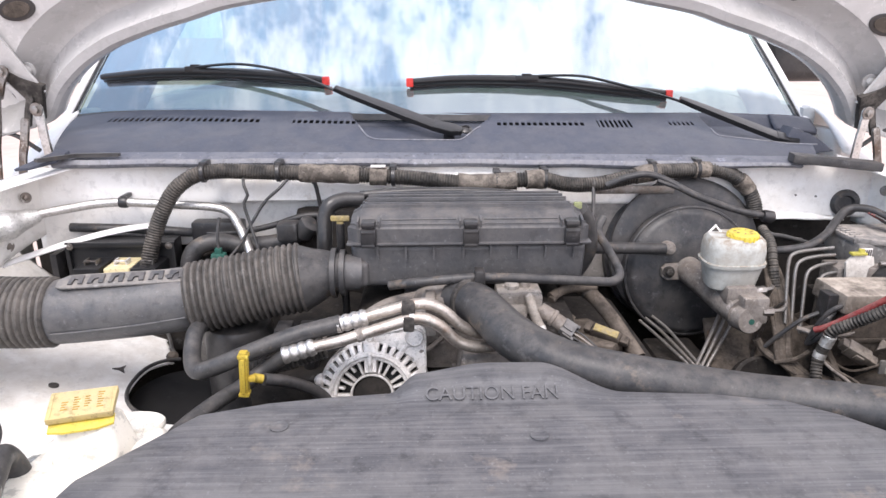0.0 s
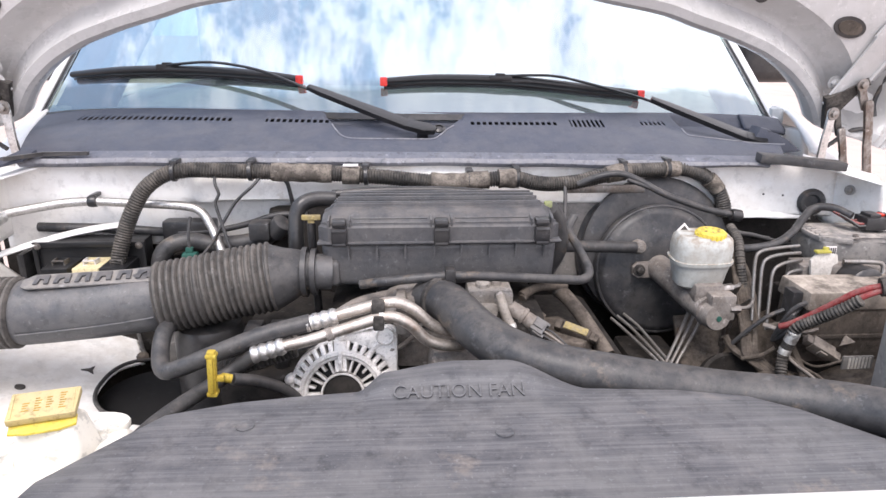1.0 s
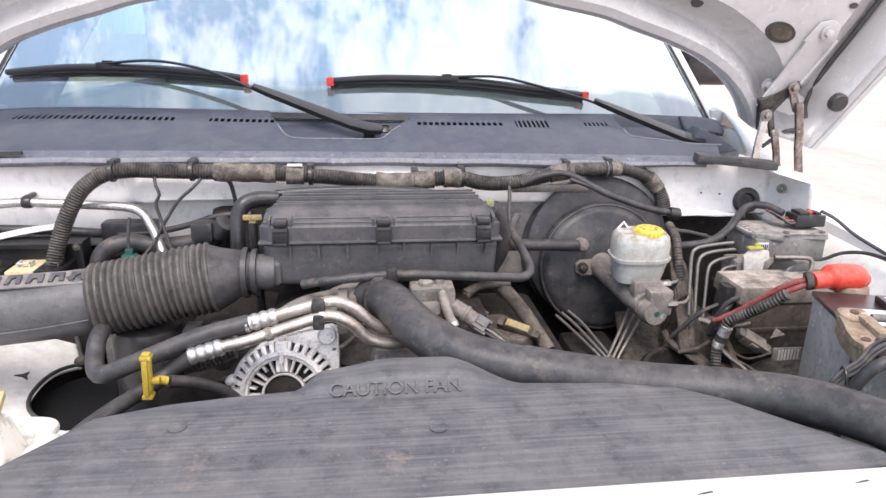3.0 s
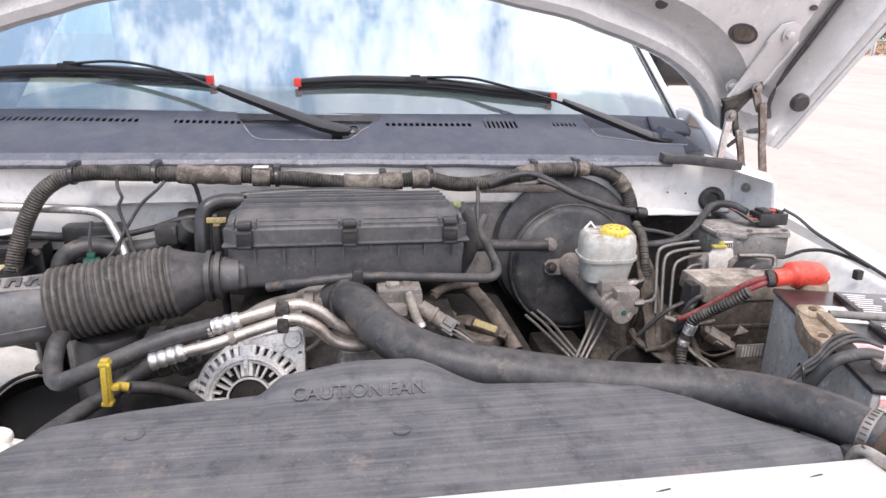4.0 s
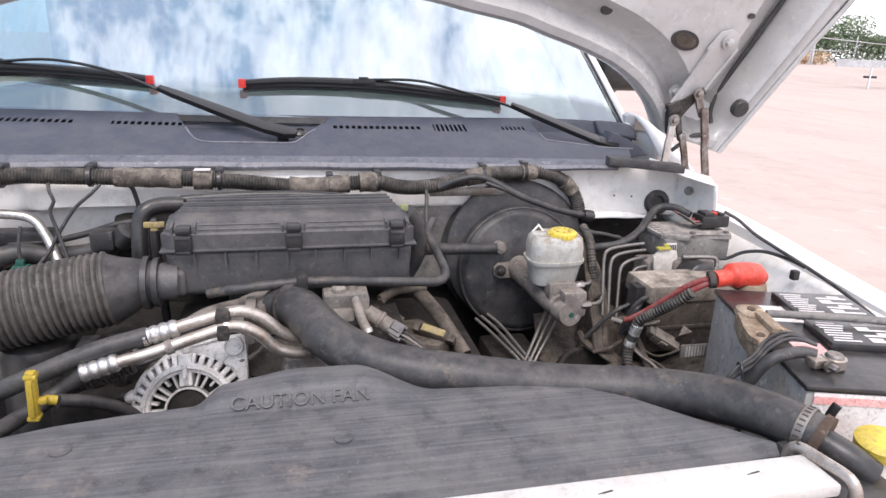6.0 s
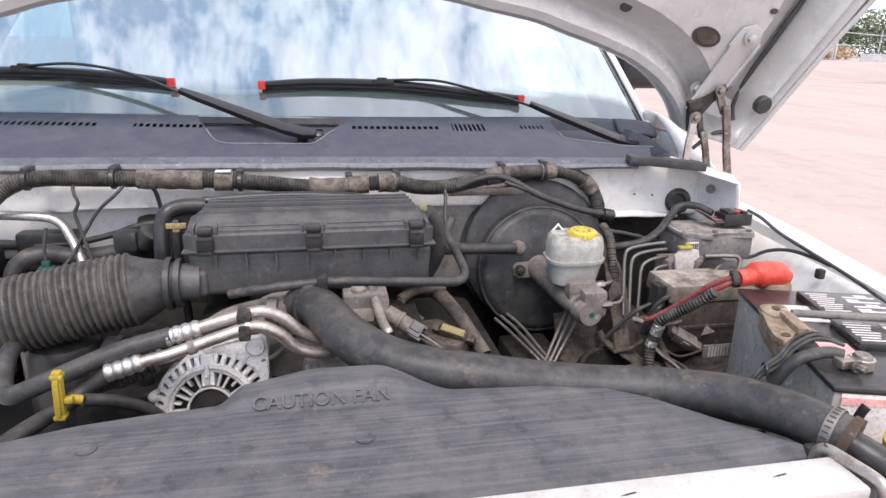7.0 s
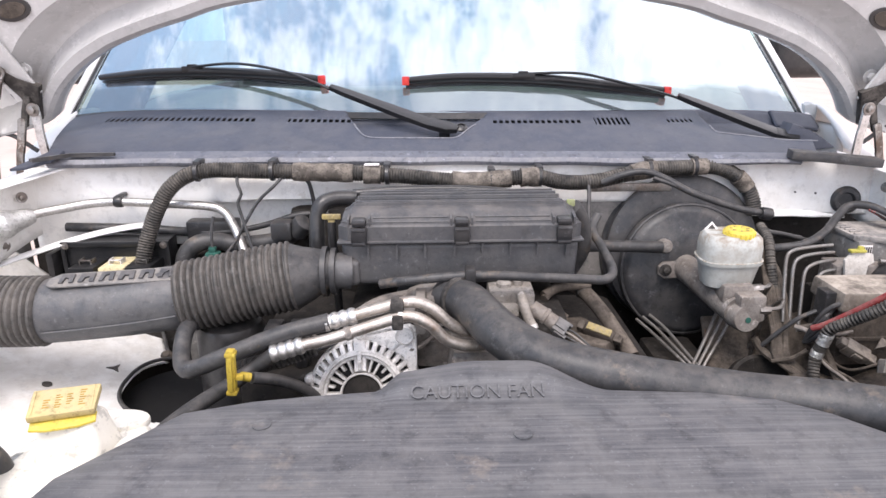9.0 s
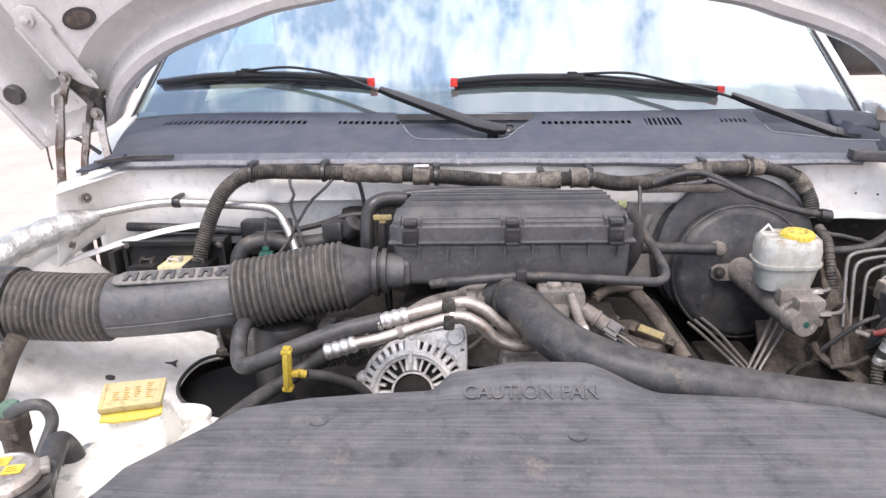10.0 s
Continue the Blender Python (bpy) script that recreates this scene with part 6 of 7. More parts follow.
def tank(sections, mat, name, parent, label=""):
    """A rounded tank lofted through (z, half width, half depth, shift in y)."""
    n = 32
    verts, faces = [], []
    for z, a, b, dy in sections:
        for j in range(n):
            t = 2 * math.pi * j / n
            c, s = math.cos(t), math.sin(t)
            k = (abs(c) ** 3.2 + abs(s) ** 3.2) ** (-1 / 3.2)
            verts.append(Vector((0.503 + a * k * c + 0.004 * s, 1.078 + dy + b * k * s, z)))
    for i in range(len(sections) - 1):
        for j in range(n):
            q = (j + 1) % n
            faces.append((i * n + j, i * n + q, (i + 1) * n + q, (i + 1) * n + j))
    faces.append(tuple(range(n))[::-1])
    faces.append(tuple((len(sections) - 1) * n + j for j in range(n)))
    return part(name, (verts, faces), mat, parent, label)


tank([(1.094, 0.036, 0.028, 0), (1.099, 0.043, 0.034, 0), (1.125, 0.048, 0.039, 0), (1.140, 0.0515, 0.042, 0)], dirty_white_plastic, "lower_half", res)
tank([(1.140, 0.0545, 0.0455, 0), (1.146, 0.0555, 0.0465, 0), (1.1465, 0.052, 0.043, 0), (1.168, 0.0525, 0.0435, 0), (1.184, 0.050, 0.041, 0), (1.190, 0.044, 0.035, 0)], dirty_white_plastic, "upper_half", res, "dust-covered upper half")
part("filler_neck", lathe([(0.022, 0), (0.021, 0.012)], (0.511, 1.066, 1.180)), dirty_white_plastic, res)
fc = part("cap", lathe([(0.0235, 0), (0.0255, 0.002), (0.0255, 0.012), (0.023, 0.015), (0.019, 0.016), (0.017, 0.0145), (0.005, 0.0145)], (0.511, 1.066, 1.184), (0, -0.05, 1), 40), yellow_plastic, res, "ribbed yellow filler cap")
for i in range(20):
    a = 2 * math.pi * i / 20
    part("grip", block(0.0245, 0.0268, -0.002, 0.002, 0.002, 0.012, 0.0006, pose(0.511, 1.066, 1.184, 0, 0, math.degrees(a))), yellow_plastic, fc)
for i in range(7):
    a = 0.9 * i
    part("print_bar", block(0.011, 0.0162, -0.0012, 0.0012, 0.0155, 0.0162, 0.0, pose(0.511, 1.066, 1.184, 0, 0, math.degrees(a))), dull_yellow, fc)
part("level_tag", prism([(-0.015, 0), (0.014, 0), (0.002, 0.016)], 0.003, frame_at((0.476, 1.10, 1.187), (0, -1, 0.3)), 0.0008), label_white, res, "white triangular tag")
part("tag_mark", prism([(-0.007, 0.003), (0.007, 0.003), (0.0015, 0.011)], 0.0006, frame_at((0.476, 1.0968, 1.188), (0, -1, 0.3))), ink, res)

lines = thing("brake_lines", (0.45, 1.05, 0.85), "bundle of thin steel brake lines below the booster", "brake lines")
for (ax, az), bx, (cx, cz) in zip(((0.409, 0.965), (0.421, 0.970), (0.434, 0.974)), (0.446, 0.457, 0.468), ((0.503, 1.016), (0.515, 1.011), (0.529, 1.003))):
    part("line", tube([(ax - 0.02, 1.19, az + 0.012), (ax, 1.15, az), (bx - 0.012, 1.07, 0.951), (bx, 1.05, 0.942), (bx + 0.012, 1.058, 0.954), (cx, 1.10, cz), (cx + 0.012, 1.115, cz + 0.03)], 0.0031, 8, 0.006), worn_line, lines)
part("line", tube([(0.545, 1.01, 1.073), (0.57, 1.01, 1.075), (0.585, 1.03, 1.08), (0.575, 1.06, 1.04), (0.57, 1.08, 0.95)], 0.0035, 8, 0.006), steel, lines)
part("line", tube([(0.545, 1.04, 1.10), (0.56, 1.04, 1.102), (0.572, 1.055, 1.098), (0.575, 1.08, 1.05), (0.572, 1.09, 0.96)], 0.0035, 8, 0.006), steel, lines)
part("line_mount", block(0.40, 0.50, 1.04, 1.20, 0.80, 0.935, 0.01), engine_dark, lines)

bundle = thing("cable_bundle", (0.585, 1.05, 0.95), "dusty brown taped cables hanging beside the reservoir", "cables")
for k in range(6):
    d, w = 0.0062 * k, rnd.uniform(-0.003, 0.003)
    part("cable", tube([(0.590 + d * 0.4, 1.14, 1.150 - 0.004 * k), (0.582 + d * 0.8, 1.10, 1.11), (0.575 + d, 1.05 + w, 1.055), (0.570 + d * 0.9 + w, 1.02, 1.02), (0.566 + d * 0.8, 1.0, 0.995), (0.572 + d * 0.8, 0.985, 0.982), (0.590 + d, 0.968, 0.972 - 0.002 * k)], 0.0034 + 0.0007 * (k % 3), 8, 0.008), brown_dirt_shade, bundle)
part("loom", tube([(0.60, 1.17, 1.175), (0.598, 1.13, 1.16), (0.592, 1.10, 1.13), (0.595, 1.08, 1.08)], 0.0092, 12, 0.0022, 8, ribs(0.0055, 0.16)), loom_plastic, bundle)
part("tie", tube([(0.572, 1.065, 1.045), (0.59, 1.052, 1.043), (0.615, 1.06, 1.042)], 0.004, 8), dark_plastic, bundle)
part("bracket", block(0.55, 0.64, 0.95, 1.0, 0.80, 0.94, 0.01), brown_dirt_shade, bundle)

under = thing("frame_bracket", (0.5, 1.0, 0.7), "dust-brown inner fender and steering parts below the booster", "bracket")
thick(part("sloped_panel", grid(lambda u, v: (0.478 + 0.028 * v + 0.28 * u, 1.035 + 0.13 * v - 0.05 * u, 0.875 + 0.120 * v + 0.018 * math.sin(5 * u) + 0.012 * math.sin(9 * u + 4 * v)), spread(0, 1, 30), spread(0, 1, 20)), brown_dirt_shade, under, "dust-caked frame panel"), 0.01)
part("panel_seam", tube([(0.478, 1.055, 0.925), (0.488, 1.08, 0.955), (0.494, 1.11, 0.99)], 0.0022, 6), rust_brown, under)
part("wheel_arch", lathe([(0.045, -0.02), (0.058, -0.016), (0.060, 0.004), (0.054, 0.008), (0.048, 0.004), (0.02, -0.004)], (0.553, 1.0, 0.925), (0.05, -0.85, 0.5), 36), engine_dark, under, "round dark arch under the panel")
for pts, r, mt in (([(0.628, 0.955, 1.010), (0.645, 0.94, 1.000), (0.661, 0.930, 0.999), (0.690, 0.920, 1.014), (0.70, 0.925, 1.020)], 0.0022, brown_dirt_shade),
                   ([(0.612, 0.95, 1.015), (0.630, 0.93, 1.0), (0.650, 0.910, 0.991), (0.661, 0.880, 0.980)], 0.0026, brown_dirt_shade),
                   ([(0.606, 0.955, 1.020), (0.622, 0.935, 1.002), (0.640, 0.915, 0.990), (0.650, 0.885, 0.975)], 0.0026, dirty_metal),
                   ([(0.615, 0.96, 1.040), (0.630, 0.95, 1.010), (0.636, 0.93, 0.985), (0.640, 0.90, 0.96)], 0.0065, brown_dirt_shade),
                   ([(0.56, 0.99, 0.985), (0.585, 0.975, 0.998), (0.605, 0.97, 1.015)], 0.004, brown_dirt_shade),
                   ([(0.545, 1.03, 1.01), (0.556, 1.02, 0.992), (0.568, 1.0, 0.984)], 0.007, brown_dirt_shade),
                   ([(0.60, 1.0, 1.04), (0.625, 0.985, 1.052), (0.655, 0.975, 1.056), (0.69, 0.97, 1.055)], 0.006, brown_dirt_shade),
                   ([(0.595, 1.0, 1.045), (0.62, 0.98, 1.043), (0.65, 0.965, 1.047), (0.67, 0.965, 1.052)], 0.0045, dirty_metal),
                   ([(0.555, 1.02, 1.0), (0.575, 1.01, 1.03), (0.60, 1.0, 1.06), (0.625, 0.995, 1.075)], 0.004, rubber)):
    part("cable", tube(pts, r, 8, 0.006), mt, under)
part("arch", tube([(0.52, 0.93, 0.91), (0.56, 0.95, 0.955), (0.62, 0.955, 0.965), (0.68, 0.94, 0.94)], 0.014, 12), brown_dirt_shade, under)
PM = frame_at((0.672, 0.940, 1.024), (0.2, -0.6, 0.75), (0.82, -0.30, -0.48))
part("connector", join(block(-0.026, 0.014, -0.011, 0.011, -0.012, 0.010, 0.004, PM), block(-0.036, -0.022, -0.008, 0.008, -0.008, 0.007, 0.003, PM), block(0.010, 0.026, -0.008, 0.008, -0.008, 0.006, 0.002, PM), block(-0.010, 0.004, -0.014, 0.014, -0.006, 0.006, 0.002, PM)), tan_plastic, under, "dusty tan connector")
for k in range(4):
    part("pin_wire", tube([PM @ Vector((0.024, -0.006 + 0.004 * k, 0.0)), PM @ Vector((0.034, -0.005 + 0.004 * k, -0.002)), PM @ Vector((0.042, 0.0, -0.008))], 0.0014, 6, 0.003), brown_dirt_shade, under)
part("clip", prism([(-0.02, -0.012), (0.02, -0.004), (0.004, 0.014)], 0.008, frame_at((0.716, 0.955, 1.030), (0, -0.6, 0.8), (1, 0, 0)) @ Matrix.Scale(0.8, 4), 0.002), tan_plastic, under)
part("support", block(0.48, 0.75, 0.98, 1.15, 0.55, 0.85, 0.02), engine_dark, under)
part("tag", block(0.690, 0.742, 0.915, 0.919, 1.000, 1.024, 0.001, None), plate_plastic, under, "small paper barcode label")
for k in range(7):
    part("bar", block(0.699 + 0.0058 * k, 0.7022 + 0.0058 * k, 0.9138, 0.9149, 1.002, 1.022, 0.0), dusty_tag, under)

# ---- antilock unit and its plumbing ----
absu = thing("antilock_unit", (0.81, 1.16, 1.0), "dusty grey antilock brake module with plugs and pipes", "brake module")
part("module", block(0.748, 0.895, 1.10, 1.205, 1.115, 1.162, 0.006), plate_plastic, absu, "dark module body")
part("cover", prism([(0, 0.012), (0.05, -0.010), (0.062, 0.004), (0.082, 0.006), (0.145, -0.008), (0.156, 0.008), (0.158, 0.10), (0.148, 0.11), (0.02, 0.11), (0.0, 0.10)], 0.010, pose(0.745, 1.10, 1.160), 0.003), module_grey, absu, "dust-covered ribbed cover")
for k in range(6):
    part("rib", block(0.75, 0.768, 1.118 + 0.014 * k, 1.123 + 0.014 * k, 1.169, 1.173, 0.001), module_grey, absu)
for x in (0.812, 0.888):
    part("screw", hexbolt((x, 1.108, 1.168), (0, 0, 1), 0.006, 0.006), steel, absu)
part("valve_block", block(0.70, 0.86, 1.075, 1.13, 1.04, 1.125, 0.006), dirty_metal, absu)
part("motor", lathe([(0.035, 0), (0.035, 0.05), (0.03, 0.055), (0.02, 0.056)], (0.795, 1.085, 1.095), (0.05, -1, 0.05), 28), dark_plastic, absu)
part("barcode", block(0.750, 0.772, 1.0965, 1.0985, 1.128, 1.156, 0.0005), label_white, absu)
for k in range(5):
    part("bar", block(0.752 + 0.004 * k, 0.754 + 0.004 * k, 1.0952, 1.0962, 1.131, 1.153, 0.0), ink, absu)
tag = part("paper_tag", prism([(0, 0), (0.035, 0.002), (0.037, 0.03), (0.048, 0.034), (0.045, 0.05), (0.012, 0.056), (-0.004, 0.04)], 0.006, frame_at((0.708, 1.065, 1.100), (0, -1, 0.12)), 0.001), dusty_tag, absu, "torn white tag")
part("clip", join(block(0.710, 0.738, 1.06, 1.072, 1.154, 1.159, 0.002), lathe([(0.006, 0), (0.005, 0.006)], (0.73, 1.067, 1.158))), lock_yellow, absu, "yellow-green connector lock")
for pts in ([(0.70, 1.10, 1.157), (0.650, 1.085, 1.158), (0.612, 1.072, 1.156), (0.602, 1.068, 1.142), (0.598, 1.055, 1.10), (0.591, 1.03, 1.04)],
            [(0.705, 1.10, 1.143), (0.665, 1.085, 1.146), (0.629, 1.072, 1.144), (0.617, 1.068, 1.130), (0.612, 1.055, 1.09), (0.604, 1.03, 1.03)],
            [(0.71, 1.10, 1.129), (0.685, 1.085, 1.132), (0.655, 1.072, 1.131), (0.639, 1.068, 1.118), (0.632, 1.055, 1.08), (0.621, 1.03, 1.02)],
            [(0.72, 1.085, 1.114), (0.69, 1.078, 1.116), (0.670, 1.072, 1.112), (0.664, 1.065, 1.098), (0.668, 1.06, 1.06)]):
    part("line", tube(pts, 0.0031, 10, 0.005), worn_line, absu, "bent steel brake pipe")
part("line", tube([(0.77, 1.07, 1.135), (0.82, 1.065, 1.135), (0.84, 1.06, 1.13), (0.835, 1.05, 1.10)], 0.0045, 10, 0.006), steel, absu)
plug = part("plug", join(block(0.842, 0.905, 1.125, 1.165, 1.176, 1.201, 0.004), block(0.85, 0.872, 1.13, 1.16, 1.199, 1.207, 0.002), block(0.884, 0.896, 1.13, 1.16, 1.199, 1.206, 0.002)), dark_plastic, absu, "large black multi-pin plug")
for k in range(6):
    part("wire", tube([(0.845, 1.128 + 0.005 * k, 1.186 + 0.002 * (k % 3)), (0.832, 1.13 + 0.006 * k, 1.184 + 0.004 * (k % 2)), (0.82, 1.145 + 0.006 * k, 1.194), (0.81, 1.16 + 0.004 * k, 1.20)], 0.0022, 6), red_cable if k % 2 else rubber, plug)
part("red_lock", block(0.874, 0.89, 1.138, 1.155, 1.2005, 1.205, 0.002), red_plastic, plug)
part("harness", tube([(0.57, 1.14, 1.140), (0.63, 1.14, 1.140), (0.677, 1.14, 1.148), (0.725, 1.165, 1.163), (0.762, 1.195, 1.184), (0.790, 1.21, 1.200), (0.815, 1.19, 1.205), (0.835, 1.16, 1.196)], 0.0078, 14, 0.006), rubber, absu, "black taped harness")
part("grommet", join(lathe([(0.028, -0.006), (0.028, 0.006), (0.023, 0.011), (0.016, 0.011), (0.013, 0.004)], (0.814, 1.262, 1.200), (-0.15, -0.98, 0.1), 32)), rubber, absu, "round rubber grommet")
part("mount", block(0.72, 0.90, 1.10, 1.20, 0.90, 1.05, 0.01), engine_dark, absu)
part("wire", tube([(0.885, 1.12, 1.212), (0.905, 1.10, 1.200), (0.918, 1.06, 1.180), (0.928, 1.00, 1.166), (0.926, 0.93, 1.158), (0.918, 0.86, 1.152), (0.905, 0.80, 1.148), (0.885, 0.72, 1.140)], 0.0034, 8), rubber, absu, "thin black wire along the fender edge")
part("wire", tube([(0.86, 1.10, 1.12), (0.885, 1.09, 1.121), (0.905, 1.07, 1.140), (0.925, 1.035, 1.152), (0.932, 0.98, 1.155), (0.926, 0.93, 1.156)], 0.0036, 8), rubber, absu)
part("wire_clip", block(0.908, 0.921, 0.930, 0.943, 1.130, 1.148, 0.003), dark_plastic, absu)

pdc = thing("fuse_box", (0.72, 0.99, 1.0), "dust-covered fuse and relay box", "fuse box")
part("lid", block(0.640, 0.86, 0.957, 1.050, 1.088, 1.120, 0.005, None, 0.97, 2), tan_plastic, pdc, "tan dusty lid")
part("body", block(0.646, 0.85, 0.962, 1.048, 0.99, 1.090, 0.005), brown_dirt_shade, pdc)
part("body_band", block(0.644, 0.852, 0.959, 0.964, 1.035, 1.042, 0.001), brown_dirt_shade, pdc)
part("latch", block(0.624, 0.642, 0.975, 1.005, 1.060, 1.115, 0.003), dark_plastic, pdc)
for k in range(4):
    part("wire", tube([(0.642, 0.965 + 0.012 * k, 1.10 - 0.012 * k), (0.622, 0.965, 1.09 - 0.012 * k), (0.612, 0.98, 1.05 - 0.008 * k), (0.61, 0.99, 1.02)], 0.004, 8), rubber, pdc)
part("pedestal", block(0.66, 0.83, 0.98, 1.05, 0.85, 0.995, 0.01), engine_dark, pdc)

# ---- battery ----
bat = thing("battery", (0.72, 0.70, 0.95), "black car battery with dusty top and caps in its tray", "battery")
BM = pose(0.611, 0.556, 0.931, 0, 0, -16)
bbox = lambda *a, r=0.003, t=1.0: block(*a, r, BM, t)
part("case", bbox(0.0, 0.19, 0.0, 0.315, 0.0, 0.213, r=0.004), battery_case, bat)
part("top_cover", bbox(-0.003, 0.193, -0.003, 0.318, 0.2135, 0.221, r=0.003), dark_plastic, bat)
for v0, v1 in ((0.20, 0.29), (0.10, 0.18)):
    lidp = part("cell_cover", bbox(0.075, 0.188, v0, v1, 0.219, 0.232, r=0.004), dark_plastic, bat, "black cell cover with white print")
    n = 9 if v1 > 0.2 else 8
    for i in range(n):
        u0 = 0.082 + 0.003 * (i % 3 == 1)
        part("print_bar", bbox(u0, 0.118 - 0.004 * (i * 5 % 3), v0 + 0.008 + 0.0082 * i, v0 + 0.0112 + 0.0082 * i, 0.2318, 0.2325, r=0.0), label_white, lidp)
    for i in range(4):
        w0 = v0 + 0.008 + 0.0185 * i
        part("print_block", bbox(0.132, 0.178, w0, w0 + 0.005, 0.2318, 0.2325, r=0.0), label_white, lidp)
        part("print_block", bbox(0.132 + 0.02 * (i % 2), 0.150 + 0.02 * (i % 2), w0 + 0.005, w0 + 0.013, 0.2318, 0.2325, r=0.0), label_white, lidp)
part("label", bbox(0.02, 0.085, 0.19, 0.25, 0.2205, 0.2217, r=0.0), label_white, bat, "white and red warning label")
part("label", bbox(0.03, 0.07, 0.085, 0.12, 0.2205, 0.2217, r=0.0), label_pink, bat)
part("front_label", bbox(0.008, 0.182, -0.0025, 0.0, 0.03, 0.2125, r=0.0), label_white, bat, "white front label with a red band")
part("front_band", bbox(0.008, 0.182, -0.0038, -0.0024, 0.199, 0.2085, r=0.0), label_pink, bat)
part("strap", bbox(-0.006, 0.0, 0.14, 0.152, 0.0, 0.2, r=0.001), dark_plastic, bat)
part("negative_post", lathe([(0.0115, 0), (0.011, 0.018), (0.009, 0.021)], BM @ Vector((0.052, 0.050, 0.219))), steel, bat)
part("tray", bbox(-0.03, 0.22, -0.03, 0.34, -0.03, 0.012), engine_dark, bat)
part("tray_stand", block(0.66, 0.80, 0.55, 0.80, 0.62, 0.905, 0.01), engine_dark, bat)
def lumpy(bm):
    """Corroded casting: uneven all over."""
    for v in bm.verts:
        v.co += noise.noise_vector(v.co * 45) * 0.0035
    return bm


hold = thing("battery_clamp", BM @ Vector((0.0, 0.15, 0.22)), "corroded tan battery hold-down clamp with a grey bar", "battery clamp")
CLAMP = [(0.653, 0.750), (0.664, 0.760), (0.682, 0.764), (0.697, 0.757), (0.690, 0.740), (0.684, 0.725), (0.676, 0.705), (0.675, 0.691), (0.684, 0.672), (0.672, 0.662), (0.658, 0.661), (0.643, 0.669), (0.632, 0.655), (0.619, 0.643), (0.610, 0.644), (0.614, 0.667), (0.621, 0.690), (0.629, 0.707), (0.640, 0.730)]
part("plate", lumpy(prism(CLAMP, 0.010, pose(0, 0, 1.155), 0.003, 2)), rusty_tan, hold, "rust-stained stamped clamp plate")
part("raised_pad", lumpy(join(lathe([(0.021, 0.0), (0.019, 0.006), (0.012, 0.009), (0.004, 0.009)], (0.664, 0.735, 1.163), (-0.1, -0.15, 1), 18))), rusty_tan, hold)
part("ridge", lumpy(block(-0.008, 0.008, -0.035, 0.03, 0.0, 0.012, 0.004, pose(0.662, 0.694, 1.162, 0, 0, -14))), rusty_tan, hold)
part("skirt", lumpy(prism([(0.611, 0.646), (0.630, 0.706), (0.654, 0.750), (0.660, 0.747), (0.636, 0.703), (0.617, 0.645)], 0.026, pose(0, 0, 1.134), 0.002)), rusty_tan, hold)
for x, y, z in ((0.664, 0.733, 1.1715), (0.628, 0.664, 1.1645)):
    part("bolt_hole", lathe([(0.0055, 0), (0.0055, 0.0015)], (x, y, z), (-0.1, -0.15, 1), 14), rust_brown, hold)
part("bar", tube([(0.676, 0.716, 1.171), (0.736, 0.696, 1.172), (0.795, 0.676, 1.172), (0.86, 0.655, 1.170)], 0.0055, 12), plate_plastic, hold, "grey painted bar")
pos = thing("positive_cable", BM @ Vector((0.05, 0.28, 0.22)), "red battery cable with a red rubber terminal cap", "battery cable")
boot = part("terminal_cap", tube([(0.700, 0.872, 1.164), (0.720, 0.873, 1.165), (0.728, 0.874, 1.166), (0.738, 0.875, 1.168), (0.762, 0.876, 1.168), (0.783, 0.876, 1.165), (0.795, 0.876, 1.160)], 0.0215, 20, 0.003, 8, lambda s, L: 0.66 + 0.34 * smooth01((s - 0.024) / 0.012) - 0.4 * smooth01((s - L + 0.018) / 0.018)), red_plastic, pos, "bright red rubber terminal cap")
part("terminal_base", lathe([(0.026, 0), (0.024, 0.012)], (0.772, 0.872, 1.143)), rusty_tan, pos)
part("cuff", lathe([(0.0145, 0), (0.0150, 0.004), (0.0145, 0.010)], (0.702, 0.8725, 1.1645), (-0.85, 0.30, -0.20), 18), black_steel, pos, "dark cuff")
part("cable", tube([(0.702, 0.874, 1.166), (0.672, 0.888, 1.152), (0.645, 0.915, 1.115), (0.622, 0.940, 1.082), (0.606, 0.952, 1.066), (0.600, 0.960, 1.060)], 0.0052, 12), red_cable, pos, "dusty red cable")
part("cable", tube([(0.702, 0.870, 1.162), (0.672, 0.880, 1.145), (0.646, 0.905, 1.108), (0.624, 0.930, 1.076), (0.610, 0.945, 1.060)], 0.0046, 12), red_cable, pos)
part("sleeve", tube([(0.664, 0.872, 1.143), (0.645, 0.890, 1.118), (0.625, 0.915, 1.090), (0.609, 0.930, 1.070), (0.606, 0.935, 1.046), (0.602, 0.940, 1.022), (0.597, 0.932, 0.996), (0.59, 0.91, 0.97)], 0.0098, 16, 0.002, 8, ribs(0.0058, 0.2)), loom_plastic, pos, "split black corrugated sleeve")
for a, b in (((0.6085, 0.931, 1.064), (0.6055, 0.9355, 1.044)), ((0.603, 0.939, 1.030), (0.6015, 0.9395, 1.020))):
    part("foil_tape", tube([a, b], 0.0106, 16, 0.003, 4, ribs(0.006, 0.1)), foil, pos, "crumpled silver tape")
neg = thing("negative_cable", BM @ Vector((0.06, 0.06, 0.22)), "black battery cable clamped to the negative post", "battery cable")
NP = BM @ Vector((0.052, 0.050, 0.232))
part("terminal", join(lathe([(0.0145, -0.008), (0.0145, 0.003), (0.0135, 0.004), (0.0118, 0.004)], NP, n=20), block(NP.x - 0.034, NP.x - 0.013, NP.y - 0.008, NP.y + 0.010, NP.z - 0.007, NP.z + 0.004, 0.003)), aluminium, neg, "lead-grey terminal clamp")
